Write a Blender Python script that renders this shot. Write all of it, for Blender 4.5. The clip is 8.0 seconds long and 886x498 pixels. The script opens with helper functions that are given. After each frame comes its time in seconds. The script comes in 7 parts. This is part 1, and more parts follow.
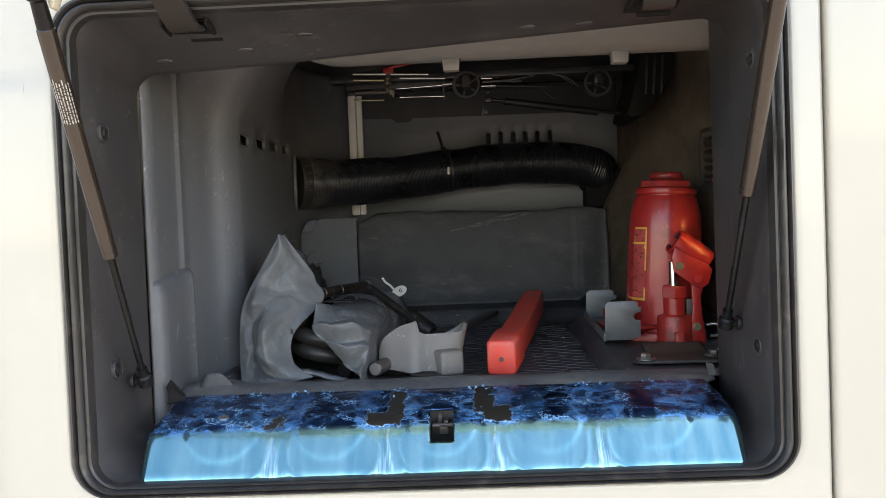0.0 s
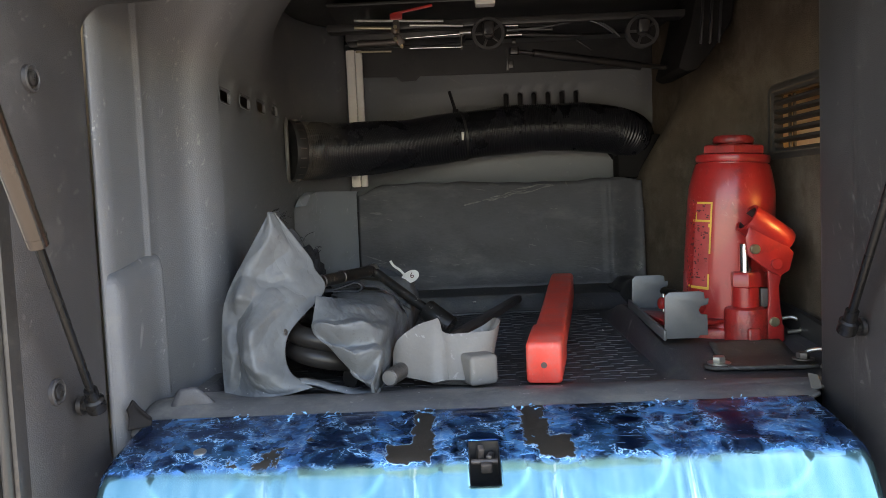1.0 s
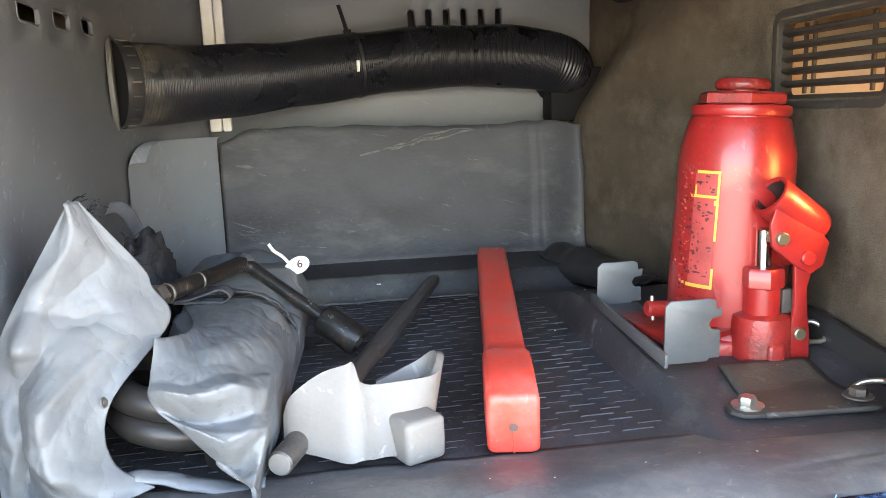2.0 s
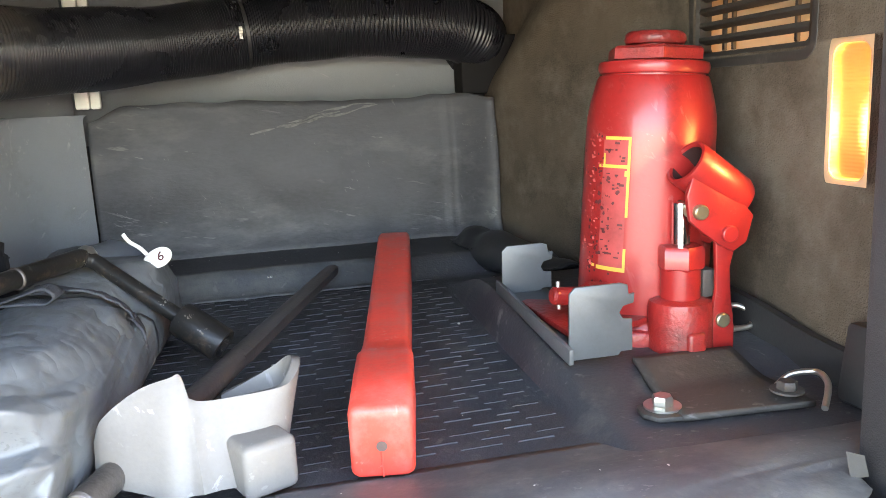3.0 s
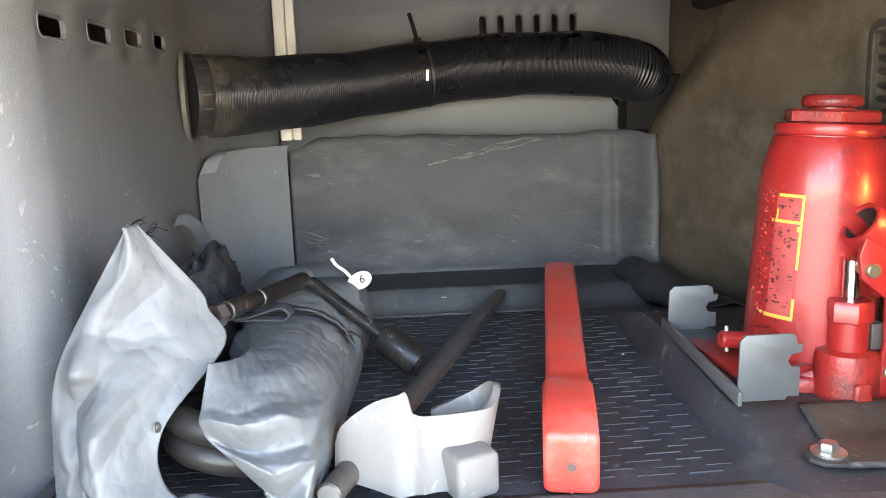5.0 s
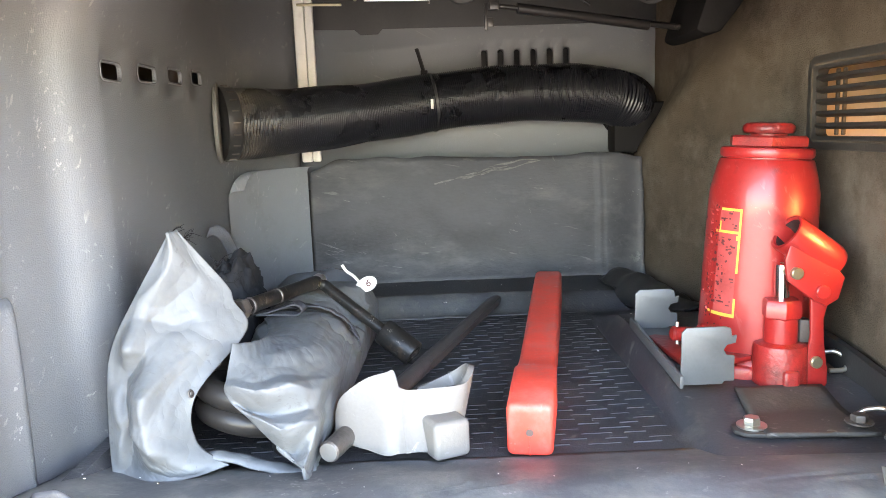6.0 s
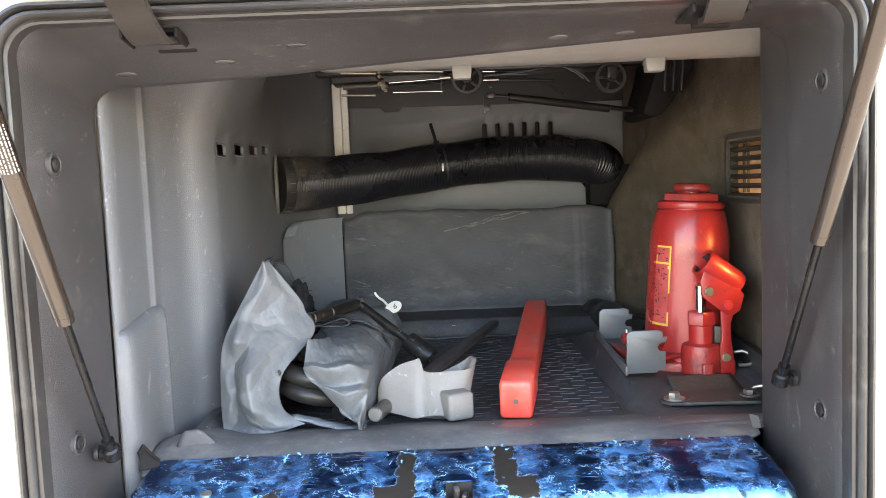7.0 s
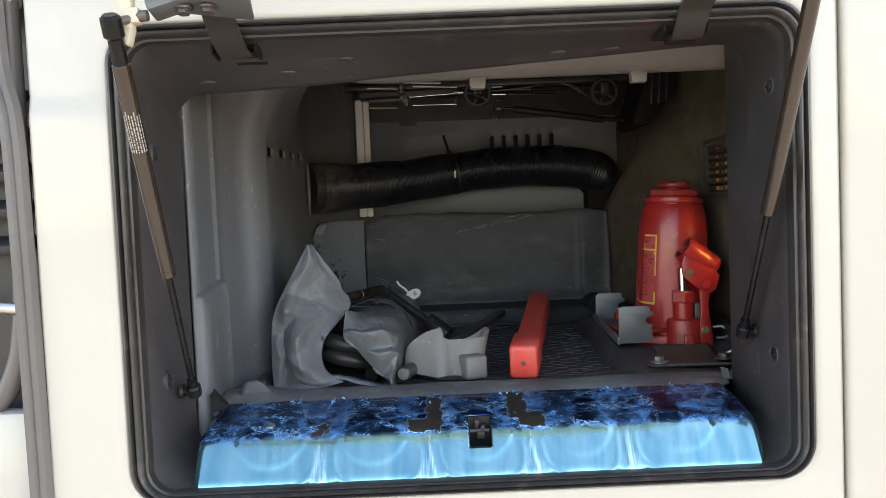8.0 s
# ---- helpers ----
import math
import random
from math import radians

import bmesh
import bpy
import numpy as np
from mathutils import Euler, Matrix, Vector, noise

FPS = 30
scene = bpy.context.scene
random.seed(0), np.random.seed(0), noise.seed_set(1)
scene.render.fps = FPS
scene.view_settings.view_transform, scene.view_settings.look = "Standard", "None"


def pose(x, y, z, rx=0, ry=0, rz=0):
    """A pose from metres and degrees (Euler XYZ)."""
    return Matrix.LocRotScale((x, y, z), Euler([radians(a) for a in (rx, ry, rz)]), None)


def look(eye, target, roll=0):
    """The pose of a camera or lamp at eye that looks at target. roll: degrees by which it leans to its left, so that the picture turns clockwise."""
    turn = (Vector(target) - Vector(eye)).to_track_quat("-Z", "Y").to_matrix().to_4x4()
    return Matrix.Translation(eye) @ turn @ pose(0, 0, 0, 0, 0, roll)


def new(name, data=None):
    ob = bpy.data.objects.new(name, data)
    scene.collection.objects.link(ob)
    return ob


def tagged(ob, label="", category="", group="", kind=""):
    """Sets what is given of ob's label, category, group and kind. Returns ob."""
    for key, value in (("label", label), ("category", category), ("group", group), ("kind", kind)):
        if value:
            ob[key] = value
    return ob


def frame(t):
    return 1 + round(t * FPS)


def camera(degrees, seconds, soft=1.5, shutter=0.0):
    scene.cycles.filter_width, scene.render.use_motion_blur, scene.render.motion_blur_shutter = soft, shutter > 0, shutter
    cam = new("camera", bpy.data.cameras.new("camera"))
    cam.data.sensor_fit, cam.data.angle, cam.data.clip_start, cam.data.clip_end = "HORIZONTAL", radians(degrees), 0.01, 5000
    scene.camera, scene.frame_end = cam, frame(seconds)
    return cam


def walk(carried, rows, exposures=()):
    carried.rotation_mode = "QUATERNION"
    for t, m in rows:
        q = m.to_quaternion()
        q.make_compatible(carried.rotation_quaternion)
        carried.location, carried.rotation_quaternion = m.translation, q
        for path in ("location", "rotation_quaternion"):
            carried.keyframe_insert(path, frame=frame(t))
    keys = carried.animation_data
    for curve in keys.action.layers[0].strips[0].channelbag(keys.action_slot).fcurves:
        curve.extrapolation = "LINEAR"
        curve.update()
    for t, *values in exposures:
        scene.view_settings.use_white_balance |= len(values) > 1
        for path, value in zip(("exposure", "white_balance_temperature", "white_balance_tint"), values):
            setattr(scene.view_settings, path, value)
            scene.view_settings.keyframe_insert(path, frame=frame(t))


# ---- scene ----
cam = camera(59.8, 8.0, soft=0.8)

PATH = [
    (0, (0.032, 0.036, 0.216), (-0.021, 2.034, 0.158), -2.3),
    (0.5, (0.018, 0.071, 0.211), (-0.026, 2.07, 0.158), -2.4),
    (1, (-0.018, 0.243, 0.223), (-0.048, 2.238, 0.089), -2.4),
    (1.5, (-0.075, 0.448, 0.259), (-0.031, 2.424, -0.043), -2.1),
    (2, (-0.054, 0.571, 0.268), (0.241, 2.518, -0.083), -2.1),
    (2.2, (-0.028, 0.603, 0.257), (0.322, 2.537, -0.112), -2.2),
    (3.3, (0.027, 0.665, 0.24), (0.453, 2.582, -0.141), -2.9),
    (3.5, (0.003, 0.664, 0.241), (0.401, 2.587, -0.141), -3.0),
    (4, (-0.04, 0.641, 0.285), (0.167, 2.597, -0.078), -2.9),
    (4.5, (-0.047, 0.616, 0.298), (0.102, 2.578, -0.062), -2.4),
    (5, (-0.036, 0.594, 0.289), (0.061, 2.559, -0.068), -2.0),
    (6.3, (0.005, 0.385, 0.299), (0.022, 2.368, 0.042), -2.2),
    (6.5, (-0.004, 0.317, 0.308), (0.018, 2.304, 0.087), -2.2),
    (7, (-0.012, 0.166, 0.302), (0.003, 2.159, 0.137), -2.3),
    (7.5, (-0.042, 0.058, 0.279), (-0.027, 2.055, 0.165), -2.3),
    (8, (-0.041, -0.009, 0.255), (-0.026, 1.988, 0.158), -2.4),
]
EXPOSURE = [(0, 2.55), (0.7, 2.68), (1.0, 3.05), (1.5, 3.93), (2.0, 4.64), (3.5, 4.66), (5.0, 4.75), (6.5, 4.92), (6.8, 4.55), (7.0, 4.08), (7.25, 3.13), (7.5, 2.63), (8, 2.60)]
walk(cam, [(t, look(eye, target, roll)) for t, eye, target, roll in PATH], [(t, stops, 8100, 15) for t, stops in EXPOSURE])
from mathutils.bvhtree import BVHTree

# ---------------------------------------------------------------- world and sun
SUN_UP, SUN_TURN = 56.0, 84.0
world = bpy.data.worlds.new("sky")
scene.world = world
world.use_nodes = True
wn = world.node_tree.nodes
sky = wn.new("ShaderNodeTexSky")
sky.sky_type = "NISHITA"
sky.sun_disc = False
sky.dust_density = 0.6
sky.sun_elevation, sky.sun_rotation = radians(SUN_UP), radians(SUN_TURN)
wn["Background"].inputs["Strength"].default_value = 0.15
world.node_tree.links.new(sky.outputs["Color"], wn["Background"].inputs["Color"])
sun = new("sun", bpy.data.lights.new("sun", "SUN"))
sun.data.energy, sun.data.angle, sun.data.color = 5.0, radians(0.6), (1.0, 0.94, 0.85)
sun.matrix_world = look((3 * math.sin(radians(SUN_TURN)), 3 * math.cos(radians(SUN_TURN)), 3 * math.tan(radians(SUN_UP))), (0, 0, 0))


# ---------------------------------------------------------------- materials
SCUFFS = [((0.5, 0.3, 0.2), (170, 170, 22), 0.615), ((1.2, 0.5, 0.9), (140, 140, 30), 0.625), ((0.2, 1.1, 0.4), (210, 210, 20), 0.615), ((0.9, -0.7, 0.1), (120, 120, 44), 0.635), ((0.4, 0.1, 0.0), (60, 60, 9), 0.635)]
SMEARS = [((0.0, 1.42, 0.0), (80, 80, 14), 0.610), ((0.0, 1.36, 0.05), (260, 260, 18), 0.64), ((0.0, 1.30, 0.0), (150, 150, 30), 0.64), ((0.3, 0.4, 0.2), (330, 330, 40), 0.65)]


def mat(name, base, rough=0.5, metal=0.0, vary=0.25, scale=(9.0, 140.0), bump=0.15, coat=0.0, dirt=None, dirt_amount=0.0,
        dirt_scale=22.0, scratch=None, scratch_amount=0.0, stretch=(1, 1, 1), spec=0.5, dust_x=None, scuffs=SCUFFS, dirt_from=0.55):
    """A surface with grain and blotches, and, where asked, dust patches and fine scratches."""
    m = bpy.data.materials.new(name)
    m.use_nodes = True
    nt, n = m.node_tree, m.node_tree.nodes
    b = n["Principled BSDF"]
    b.inputs["Metallic"].default_value = metal
    b.inputs["Coat Weight"].default_value = coat
    b.inputs["Specular IOR Level"].default_value = spec
    co = n.new("ShaderNodeTexCoord")
    mp = n.new("ShaderNodeMapping")
    mp.inputs["Scale"].default_value = stretch
    nt.links.new(co.outputs["Object"], mp.inputs["Vector"])

    def noisy(s, detail=4.0, rough_=0.6, vec=None):
        t = n.new("ShaderNodeTexNoise")
        t.inputs["Scale"].default_value, t.inputs["Detail"].default_value, t.inputs["Roughness"].default_value = s, detail, rough_
        nt.links.new((vec or mp).outputs["Vector"], t.inputs["Vector"])
        return t.outputs["Fac"]

    def ramp(fac, a, bb, ca=(0, 0, 0, 1), cb=(1, 1, 1, 1)):
        r = n.new("ShaderNodeValToRGB")
        r.color_ramp.elements[0].position, r.color_ramp.elements[1].position = a, bb
        r.color_ramp.elements[0].color, r.color_ramp.elements[1].color = ca, cb
        nt.links.new(fac, r.inputs["Fac"])
        return r.outputs["Color"]

    def mix(fac, c1, c2, amount=None):
        x = n.new("ShaderNodeMix")
        x.data_type = "RGBA"
        if amount is not None:
            g = n.new("ShaderNodeMath")
            g.operation = "MULTIPLY"
            g.inputs[1].default_value = amount
            nt.links.new(fac, g.inputs[0])
            fac = g.outputs[0]
        nt.links.new(fac, x.inputs[0])
        for sock, c in ((x.inputs[6], c1), (x.inputs[7], c2)):
            if isinstance(c, tuple):
                sock.default_value = (*c[:3], 1)
            else:
                nt.links.new(c, sock)
        return x.outputs[2]

    lo, hi = tuple(c * (1 - vary) for c in base), tuple(min(1, c * (1 + vary)) for c in base)
    big, fine = noisy(scale[0]), noisy(scale[1], 3.0)
    col = mix(ramp(big, 0.3, 0.7), lo, hi)
    col = mix(ramp(fine, 0.35, 0.65), col, hi, 0.35)
    if dirt:
        d = noisy(dirt_scale, 8.0, 0.7)
        col = mix(ramp(d, dirt_from, dirt_from + 0.17), col, dirt, dirt_amount)
    if scratch:
        for k_, (turn_, size, start) in enumerate(scuffs):  # short scuffs, each set along its own direction
            r1 = n.new("ShaderNodeMapping")
            r1.inputs["Rotation"].default_value = turn_
            nt.links.new(co.outputs["Object"], r1.inputs["Vector"])
            r2 = n.new("ShaderNodeMapping")
            r2.inputs["Scale"].default_value = size
            r2.inputs["Location"].default_value = (3.1 * k_, 1.7 * k_, 0.9 * k_)
            nt.links.new(r1.outputs["Vector"], r2.inputs["Vector"])
            g = n.new("ShaderNodeMath")
            g.operation = "MULTIPLY"
            nt.links.new(ramp(noisy(1.0, 4.0, 0.6, r2), start, start + 0.035), g.inputs[0])
            nt.links.new(ramp(noisy(6.5 + 2.5 * k_, 3.0), 0.55, 0.70), g.inputs[1])
            col = mix(g.outputs[0], col, scratch, scratch_amount)
        specks = ramp(noisy(110, 5.0, 0.7), 0.74, 0.78)
        g3 = n.new("ShaderNodeMath")
        g3.operation = "MULTIPLY"
        nt.links.new(specks, g3.inputs[0])
        nt.links.new(ramp(noisy(7.0, 2.0), 0.48, 0.62), g3.inputs[1])
        col = mix(g3.outputs[0], col, scratch, scratch_amount)
    if dust_x:  # settled dust towards one end: colour, where it is full, where it is gone
        sx = n.new("ShaderNodeSeparateXYZ")
        nt.links.new(co.outputs["Object"], sx.inputs[0])
        mr = n.new("ShaderNodeMapRange")
        mr.inputs["From Min"].default_value, mr.inputs["From Max"].default_value = dust_x[2], dust_x[1]
        nt.links.new(sx.outputs["X"], mr.inputs["Value"])
        g4 = n.new("ShaderNodeMath")
        g4.operation = "MULTIPLY"
        nt.links.new(mr.outputs["Result"], g4.inputs[0])
        nt.links.new(ramp(noisy(24, 6.0, 0.7), 0.36, 0.66), g4.inputs[1])
        col = mix(g4.outputs[0], col, dust_x[0], 0.85)
    nt.links.new(col, b.inputs["Base Color"])
    rr = n.new("ShaderNodeMapRange")
    rr.inputs["To Min"].default_value, rr.inputs["To Max"].default_value = max(0.02, rough - 0.1), min(1, rough + 0.12)
    nt.links.new(big, rr.inputs["Value"])
    nt.links.new(rr.outputs["Result"], b.inputs["Roughness"])
    if bump:
        bp = n.new("ShaderNodeBump")
        bp.inputs["Strength"].default_value, bp.inputs["Distance"].default_value = bump, 0.002
        nt.links.new(fine, bp.inputs["Height"])
        nt.links.new(bp.outputs["Normal"], b.inputs["Normal"])
    return m


M_WHITE = mat("white_paint", (0.435, 0.413, 0.355), 0.3, vary=0.02, scale=(1.5, 300), bump=0.01, coat=0.5, dirt=(0.62, 0.57, 0.48), dirt_amount=0.2, dirt_scale=5)
M_SURROUND = mat("charcoal_plastic", (0.037, 0.035, 0.036), 0.40, scale=(6, 900), bump=0.25, dirt=(0.13, 0.12, 0.11), dirt_amount=0.35, dirt_scale=14, scratch=(0.26, 0.25, 0.23), scratch_amount=0.35)
M_SEAL = mat("black_rubber", (0.028, 0.026, 0.025), 0.33, scale=(14, 260), bump=0.1, dirt=(0.14, 0.12, 0.10), dirt_amount=0.4, dirt_scale=40)
M_LINER = mat("grey_grained_plastic", (0.107, 0.111, 0.117), 0.46, vary=0.16, scale=(5, 700), bump=0.28, dirt=(0.20, 0.19, 0.172), dirt_amount=0.45, dirt_scale=8, scratch=(0.42, 0.41, 0.39), scratch_amount=0.5)
M_BACK = mat("grey_back_plastic", (0.165, 0.172, 0.178), 0.5, vary=0.1, scale=(4, 600), bump=0.2, dirt=(0.2, 0.19, 0.17), dirt_amount=0.25, scratch=(0.35, 0.34, 0.32), scratch_amount=0.35)
M_PAD = mat("dusty_dark_rubber_sheet", (0.064, 0.063, 0.067), 0.5, vary=0.35, scale=(5, 160), bump=0.25, dirt=(0.16, 0.156, 0.148), dirt_amount=0.6, dirt_scale=6, dirt_from=0.50, scratch=(0.27, 0.262, 0.245), scratch_amount=0.5, stretch=(0.6, 1, 1.5), spec=0.25, scuffs=SMEARS)
M_MAT = mat("grey_rubber_mat_edge", (0.090, 0.091, 0.094), 0.5, vary=0.3, scale=(14, 120), bump=0.22, dirt=(0.185, 0.176, 0.158), dirt_amount=0.75, dirt_scale=15, dirt_from=0.46, scratch=(0.34, 0.325, 0.30), scratch_amount=0.7)
M_FLOOR = mat("black_rubber_floor", (0.046, 0.046, 0.050), 0.42, spec=0.35, vary=0.35, scale=(9, 300), bump=0.25, dirt=(0.15, 0.14, 0.12), dirt_amount=0.65, dirt_scale=15, scratch=(0.30, 0.285, 0.26), scratch_amount=0.55)
# paler than the floor: the ribs' highlights are put into the colour
M_RIB = mat("pale_rubber_rib", (0.068, 0.068, 0.072), 0.7, spec=0.2, vary=0.5, scale=(30, 300), bump=0.1)
M_CARPET = mat("brown_needle_felt", (0.093, 0.072, 0.053), 0.95, vary=0.45, scale=(7, 520), bump=0.75, dirt=(0.175, 0.143, 0.110), dirt_amount=0.7, dirt_scale=10, dirt_from=0.47, spec=0.15)
M_BEAM = mat("light_grey_plastic", (0.168, 0.162, 0.153), 0.5, vary=0.06, scale=(5, 400), bump=0.1, dirt=(0.3, 0.27, 0.24), dirt_amount=0.3)
M_STRIP = mat("cream_plastic_strip", (0.88, 0.86, 0.79), 0.4, vary=0.04, scale=(8, 200), bump=0.05, dirt=(0.45, 0.42, 0.36), dirt_amount=0.3)
M_BLACK = mat("black_plastic", (0.025, 0.0245, 0.025), 0.40, scale=(12, 300), bump=0.1, dirt=(0.06, 0.056, 0.05), dirt_amount=0.4)
M_HOSE = mat("black_corrugated_duct", (0.014, 0.0145, 0.018), 0.27, vary=0.2, scale=(8, 120), bump=0.02, spec=0.5, dust_x=((0.20, 0.17, 0.13), -0.305, -0.20))
M_RED = mat("red_enamel", (0.33, 0.0175, 0.0160), 0.38, vary=0.22, scale=(10, 260), bump=0.07, coat=0.3, dirt=(0.10, 0.010, 0.010), dirt_amount=0.75, dirt_scale=24, scratch=(0.50, 0.16, 0.14), scratch_amount=0.55)
M_REDCAST = mat("red_enamel_on_casting", (0.30, 0.0180, 0.0160), 0.42, vary=0.25, scale=(14, 190), bump=0.55, coat=0.15, dirt=(0.07, 0.016, 0.014), dirt_amount=0.75, dirt_scale=24, dirt_from=0.50, scratch=(0.40, 0.26, 0.22), scratch_amount=0.5)
M_REDPL = mat("red_plastic", (0.80, 0.068, 0.044), 0.40, vary=0.18, scale=(10, 240), bump=0.08, dirt=(0.62, 0.16, 0.13), dirt_amount=0.7, dirt_scale=18, dirt_from=0.47, scratch=(0.78, 0.42, 0.36), scratch_amount=0.75)
M_STEEL = mat("zinc_steel", (0.45, 0.44, 0.40), 0.32, metal=0.9, vary=0.2, scale=(20, 300), bump=0.08)
M_CHROME = mat("bright_steel_rod", (0.72, 0.72, 0.70), 0.14, metal=1.0, vary=0.05, bump=0.0)
M_BRACKET = mat("grey_painted_steel", (0.105, 0.112, 0.116), 0.4, metal=0.2, vary=0.12, scale=(12, 300), bump=0.08, dirt=(0.06, 0.055, 0.05), dirt_amount=0.3)
M_DARKSTEEL = mat("dark_oiled_steel", (0.095, 0.082, 0.074), 0.42, metal=0.35, vary=0.4, scale=(18, 260), bump=0.25, dirt=(0.16, 0.11, 0.08), dirt_amount=0.5, dirt_scale=45)
M_BLACKSTEEL = mat("black_chromed_steel", (0.016, 0.015, 0.015), 0.36, metal=0.1, vary=0.3, scale=(20, 300), bump=0.08, coat=0.1, scratch=(0.20, 0.17, 0.14), scratch_amount=0.3)
M_STRUT = mat("bronze_brown_strut_tube", (0.034, 0.024, 0.018), 0.20, metal=0.35, coat=0.4, vary=0.2, scale=(20, 400), bump=0.02)
M_CAST = mat("pale_grey_cast_metal", (0.185, 0.168, 0.151), 0.55, metal=0.05, vary=0.12, scale=(16, 300), bump=0.08, dirt=(0.125, 0.118, 0.100), dirt_amount=0.6, dirt_scale=16, scratch=(0.36, 0.35, 0.33), scratch_amount=0.6)
M_PVC = mat("grey_pvc_cloth", (0.137, 0.143, 0.146), 0.47, spec=0.30, vary=0.18, scale=(9, 150), bump=0.10, dirt=(0.100, 0.092, 0.075), dirt_amount=0.8, dirt_scale=10, scratch=(0.06, 0.06, 0.055), scratch_amount=0.5)
M_WEB = mat("black_webbing", (0.055, 0.057, 0.064), 0.7, vary=0.3, scale=(30, 900), bump=0.6, dirt=(0.14, 0.14, 0.14), dirt_amount=0.4)
M_CABLE = mat("black_rubber_cable", (0.020, 0.018, 0.017), 0.34, vary=0.25, scale=(20, 200), bump=0.10, dirt=(0.07, 0.06, 0.05), dirt_amount=0.4, spec=0.4)
M_LABEL = mat("faded_yellow_print", (0.62, 0.38, 0.06), 0.45, vary=0.2, scale=(40, 300), bump=0.0)
M_PRINT = mat("dark_print", (0.10, 0.02, 0.02), 0.5, vary=0.3, scale=(60, 400), bump=0.0)
M_SILVERTXT = mat("silver_print", (0.34, 0.33, 0.31), 0.45, vary=0.3, scale=(90, 500), bump=0.0)
M_TAG = mat("off_white_tag", (0.72, 0.70, 0.64), 0.5, vary=0.06, scale=(30, 200), bump=0.03)
M_SOCKET = mat("dull_black_plastic", (0.012, 0.011, 0.011), 0.75, scale=(12, 300), bump=0.1, spec=0.15)
M_GLOSSBLACK = mat("glossy_black_plastic", (0.008, 0.0075, 0.0075), 0.26, scale=(12, 300), bump=0.06, spec=0.2, dirt=(0.05, 0.045, 0.04), dirt_amount=0.3)
M_ASPHALT = mat("weathered_yard_asphalt", (0.135, 0.130, 0.122), 0.9, vary=0.2, scale=(0.4, 60), bump=0.3)
M_BEIGE = mat("beige_inner_cavity", (0.62, 0.52, 0.40), 0.6, vary=0.1, bump=0.05)
M_BRASS = mat("dull_yellow_zinc", (0.36, 0.32, 0.21), 0.34, metal=0.8, vary=0.2, bump=0.05)


def film_material():
    """Blue metallised protective film, crazed and torn off in places down to the dark sill."""
    m = bpy.data.materials.new("blue_peeling_film")
    m.use_nodes = True
    nt, n = m.node_tree, m.node_tree.nodes
    b = n["Principled BSDF"]
    co = n.new("ShaderNodeTexCoord")

    def link(a, bb):
        nt.links.new(a, bb)

    def noisy(s, detail, vec=None, rough_=0.65):
        t = n.new("ShaderNodeTexNoise")
        t.inputs["Scale"].default_value, t.inputs["Detail"].default_value, t.inputs["Roughness"].default_value = s, detail, rough_
        link(vec or co.outputs["Object"], t.inputs["Vector"])
        return t

    def op(kind, a, bb=None, c=None):
        g = n.new("ShaderNodeMath")
        g.operation = kind
        g.use_clamp = kind in ("MULTIPLY", "ADD", "SUBTRACT") and c is not None
        for i, v in enumerate((a, bb)):
            if v is None:
                continue
            if isinstance(v, (int, float)):
                g.inputs[i].default_value = v
            else:
                link(v, g.inputs[i])
        return g.outputs[0]

    def step(v, a, bb):
        r = n.new("ShaderNodeMapRange")
        r.interpolation_type = "SMOOTHSTEP"
        r.inputs["From Min"].default_value, r.inputs["From Max"].default_value = a, bb
        link(v, r.inputs["Value"])
        return r.outputs["Result"]

    def mix(fac, c1, c2):
        x = n.new("ShaderNodeMix")
        x.data_type = "RGBA"
        link(fac, x.inputs[0])
        for sock, c in ((x.inputs[6], c1), (x.inputs[7], c2)):
            if isinstance(c, tuple):
                sock.default_value = (*c, 1)
            else:
                link(c, sock)
        return x.outputs[2]

    sep = n.new("ShaderNodeSeparateXYZ")
    link(co.outputs["Object"], sep.inputs[0])
    X, Y = sep.outputs["X"], sep.outputs["Y"]
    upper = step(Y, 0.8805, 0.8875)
    ragged = op("MULTIPLY", op("SUBTRACT", noisy(75, 4.0).outputs["Fac"], 0.5), 0.022)
    xr, yr = op("ADD", X, ragged), op("ADD", Y, op("MULTIPLY", ragged, 0.7))

    def inside(v, a, b, soft):
        return op("MULTIPLY", step(v, a - soft, a), op("SUBTRACT", 1.0, step(v, b, b + soft)))

    # folds beside the pads, where the film is lifted and whitened
    folds = None
    for xa, xb in ((-0.300, -0.278), (-0.212, -0.160), (-0.094, -0.078), (-0.047, -0.030), (0.022, 0.040), (0.066, 0.090), (0.150, 0.200), (0.245, 0.300)):
        f = inside(xr, xa, xb, 0.008)
        folds = f if folds is None else op("MAXIMUM", folds, f)
    rim = inside(yr, 0.958, 0.985, 0.012)
    blotch = step(noisy(30, 6.0).outputs["Fac"], 0.42, 0.70)
    patches = op("MULTIPLY", op("MAXIMUM", op("MULTIPLY", folds, step(noisy(44, 5.0).outputs["Fac"], 0.25, 0.65)), op("MULTIPLY", blotch, op("ADD", 0.45, op("MULTIPLY", rim, 0.55)))), upper)
    # torn cells: dark islands between ridges of film that still hold
    warp = n.new("ShaderNodeTexNoise")
    warp.inputs["Scale"].default_value, warp.inputs["Detail"].default_value = 34, 4.0
    link(co.outputs["Object"], warp.inputs["Vector"])
    shift = n.new("ShaderNodeVectorMath")
    shift.operation = "MULTIPLY_ADD"
    shift.inputs[1].default_value = (0.030, 0.024, 0.0)
    link(warp.outputs["Color"], shift.inputs[0])
    link(co.outputs["Object"], shift.inputs[2])
    squeeze = n.new("ShaderNodeMapping")
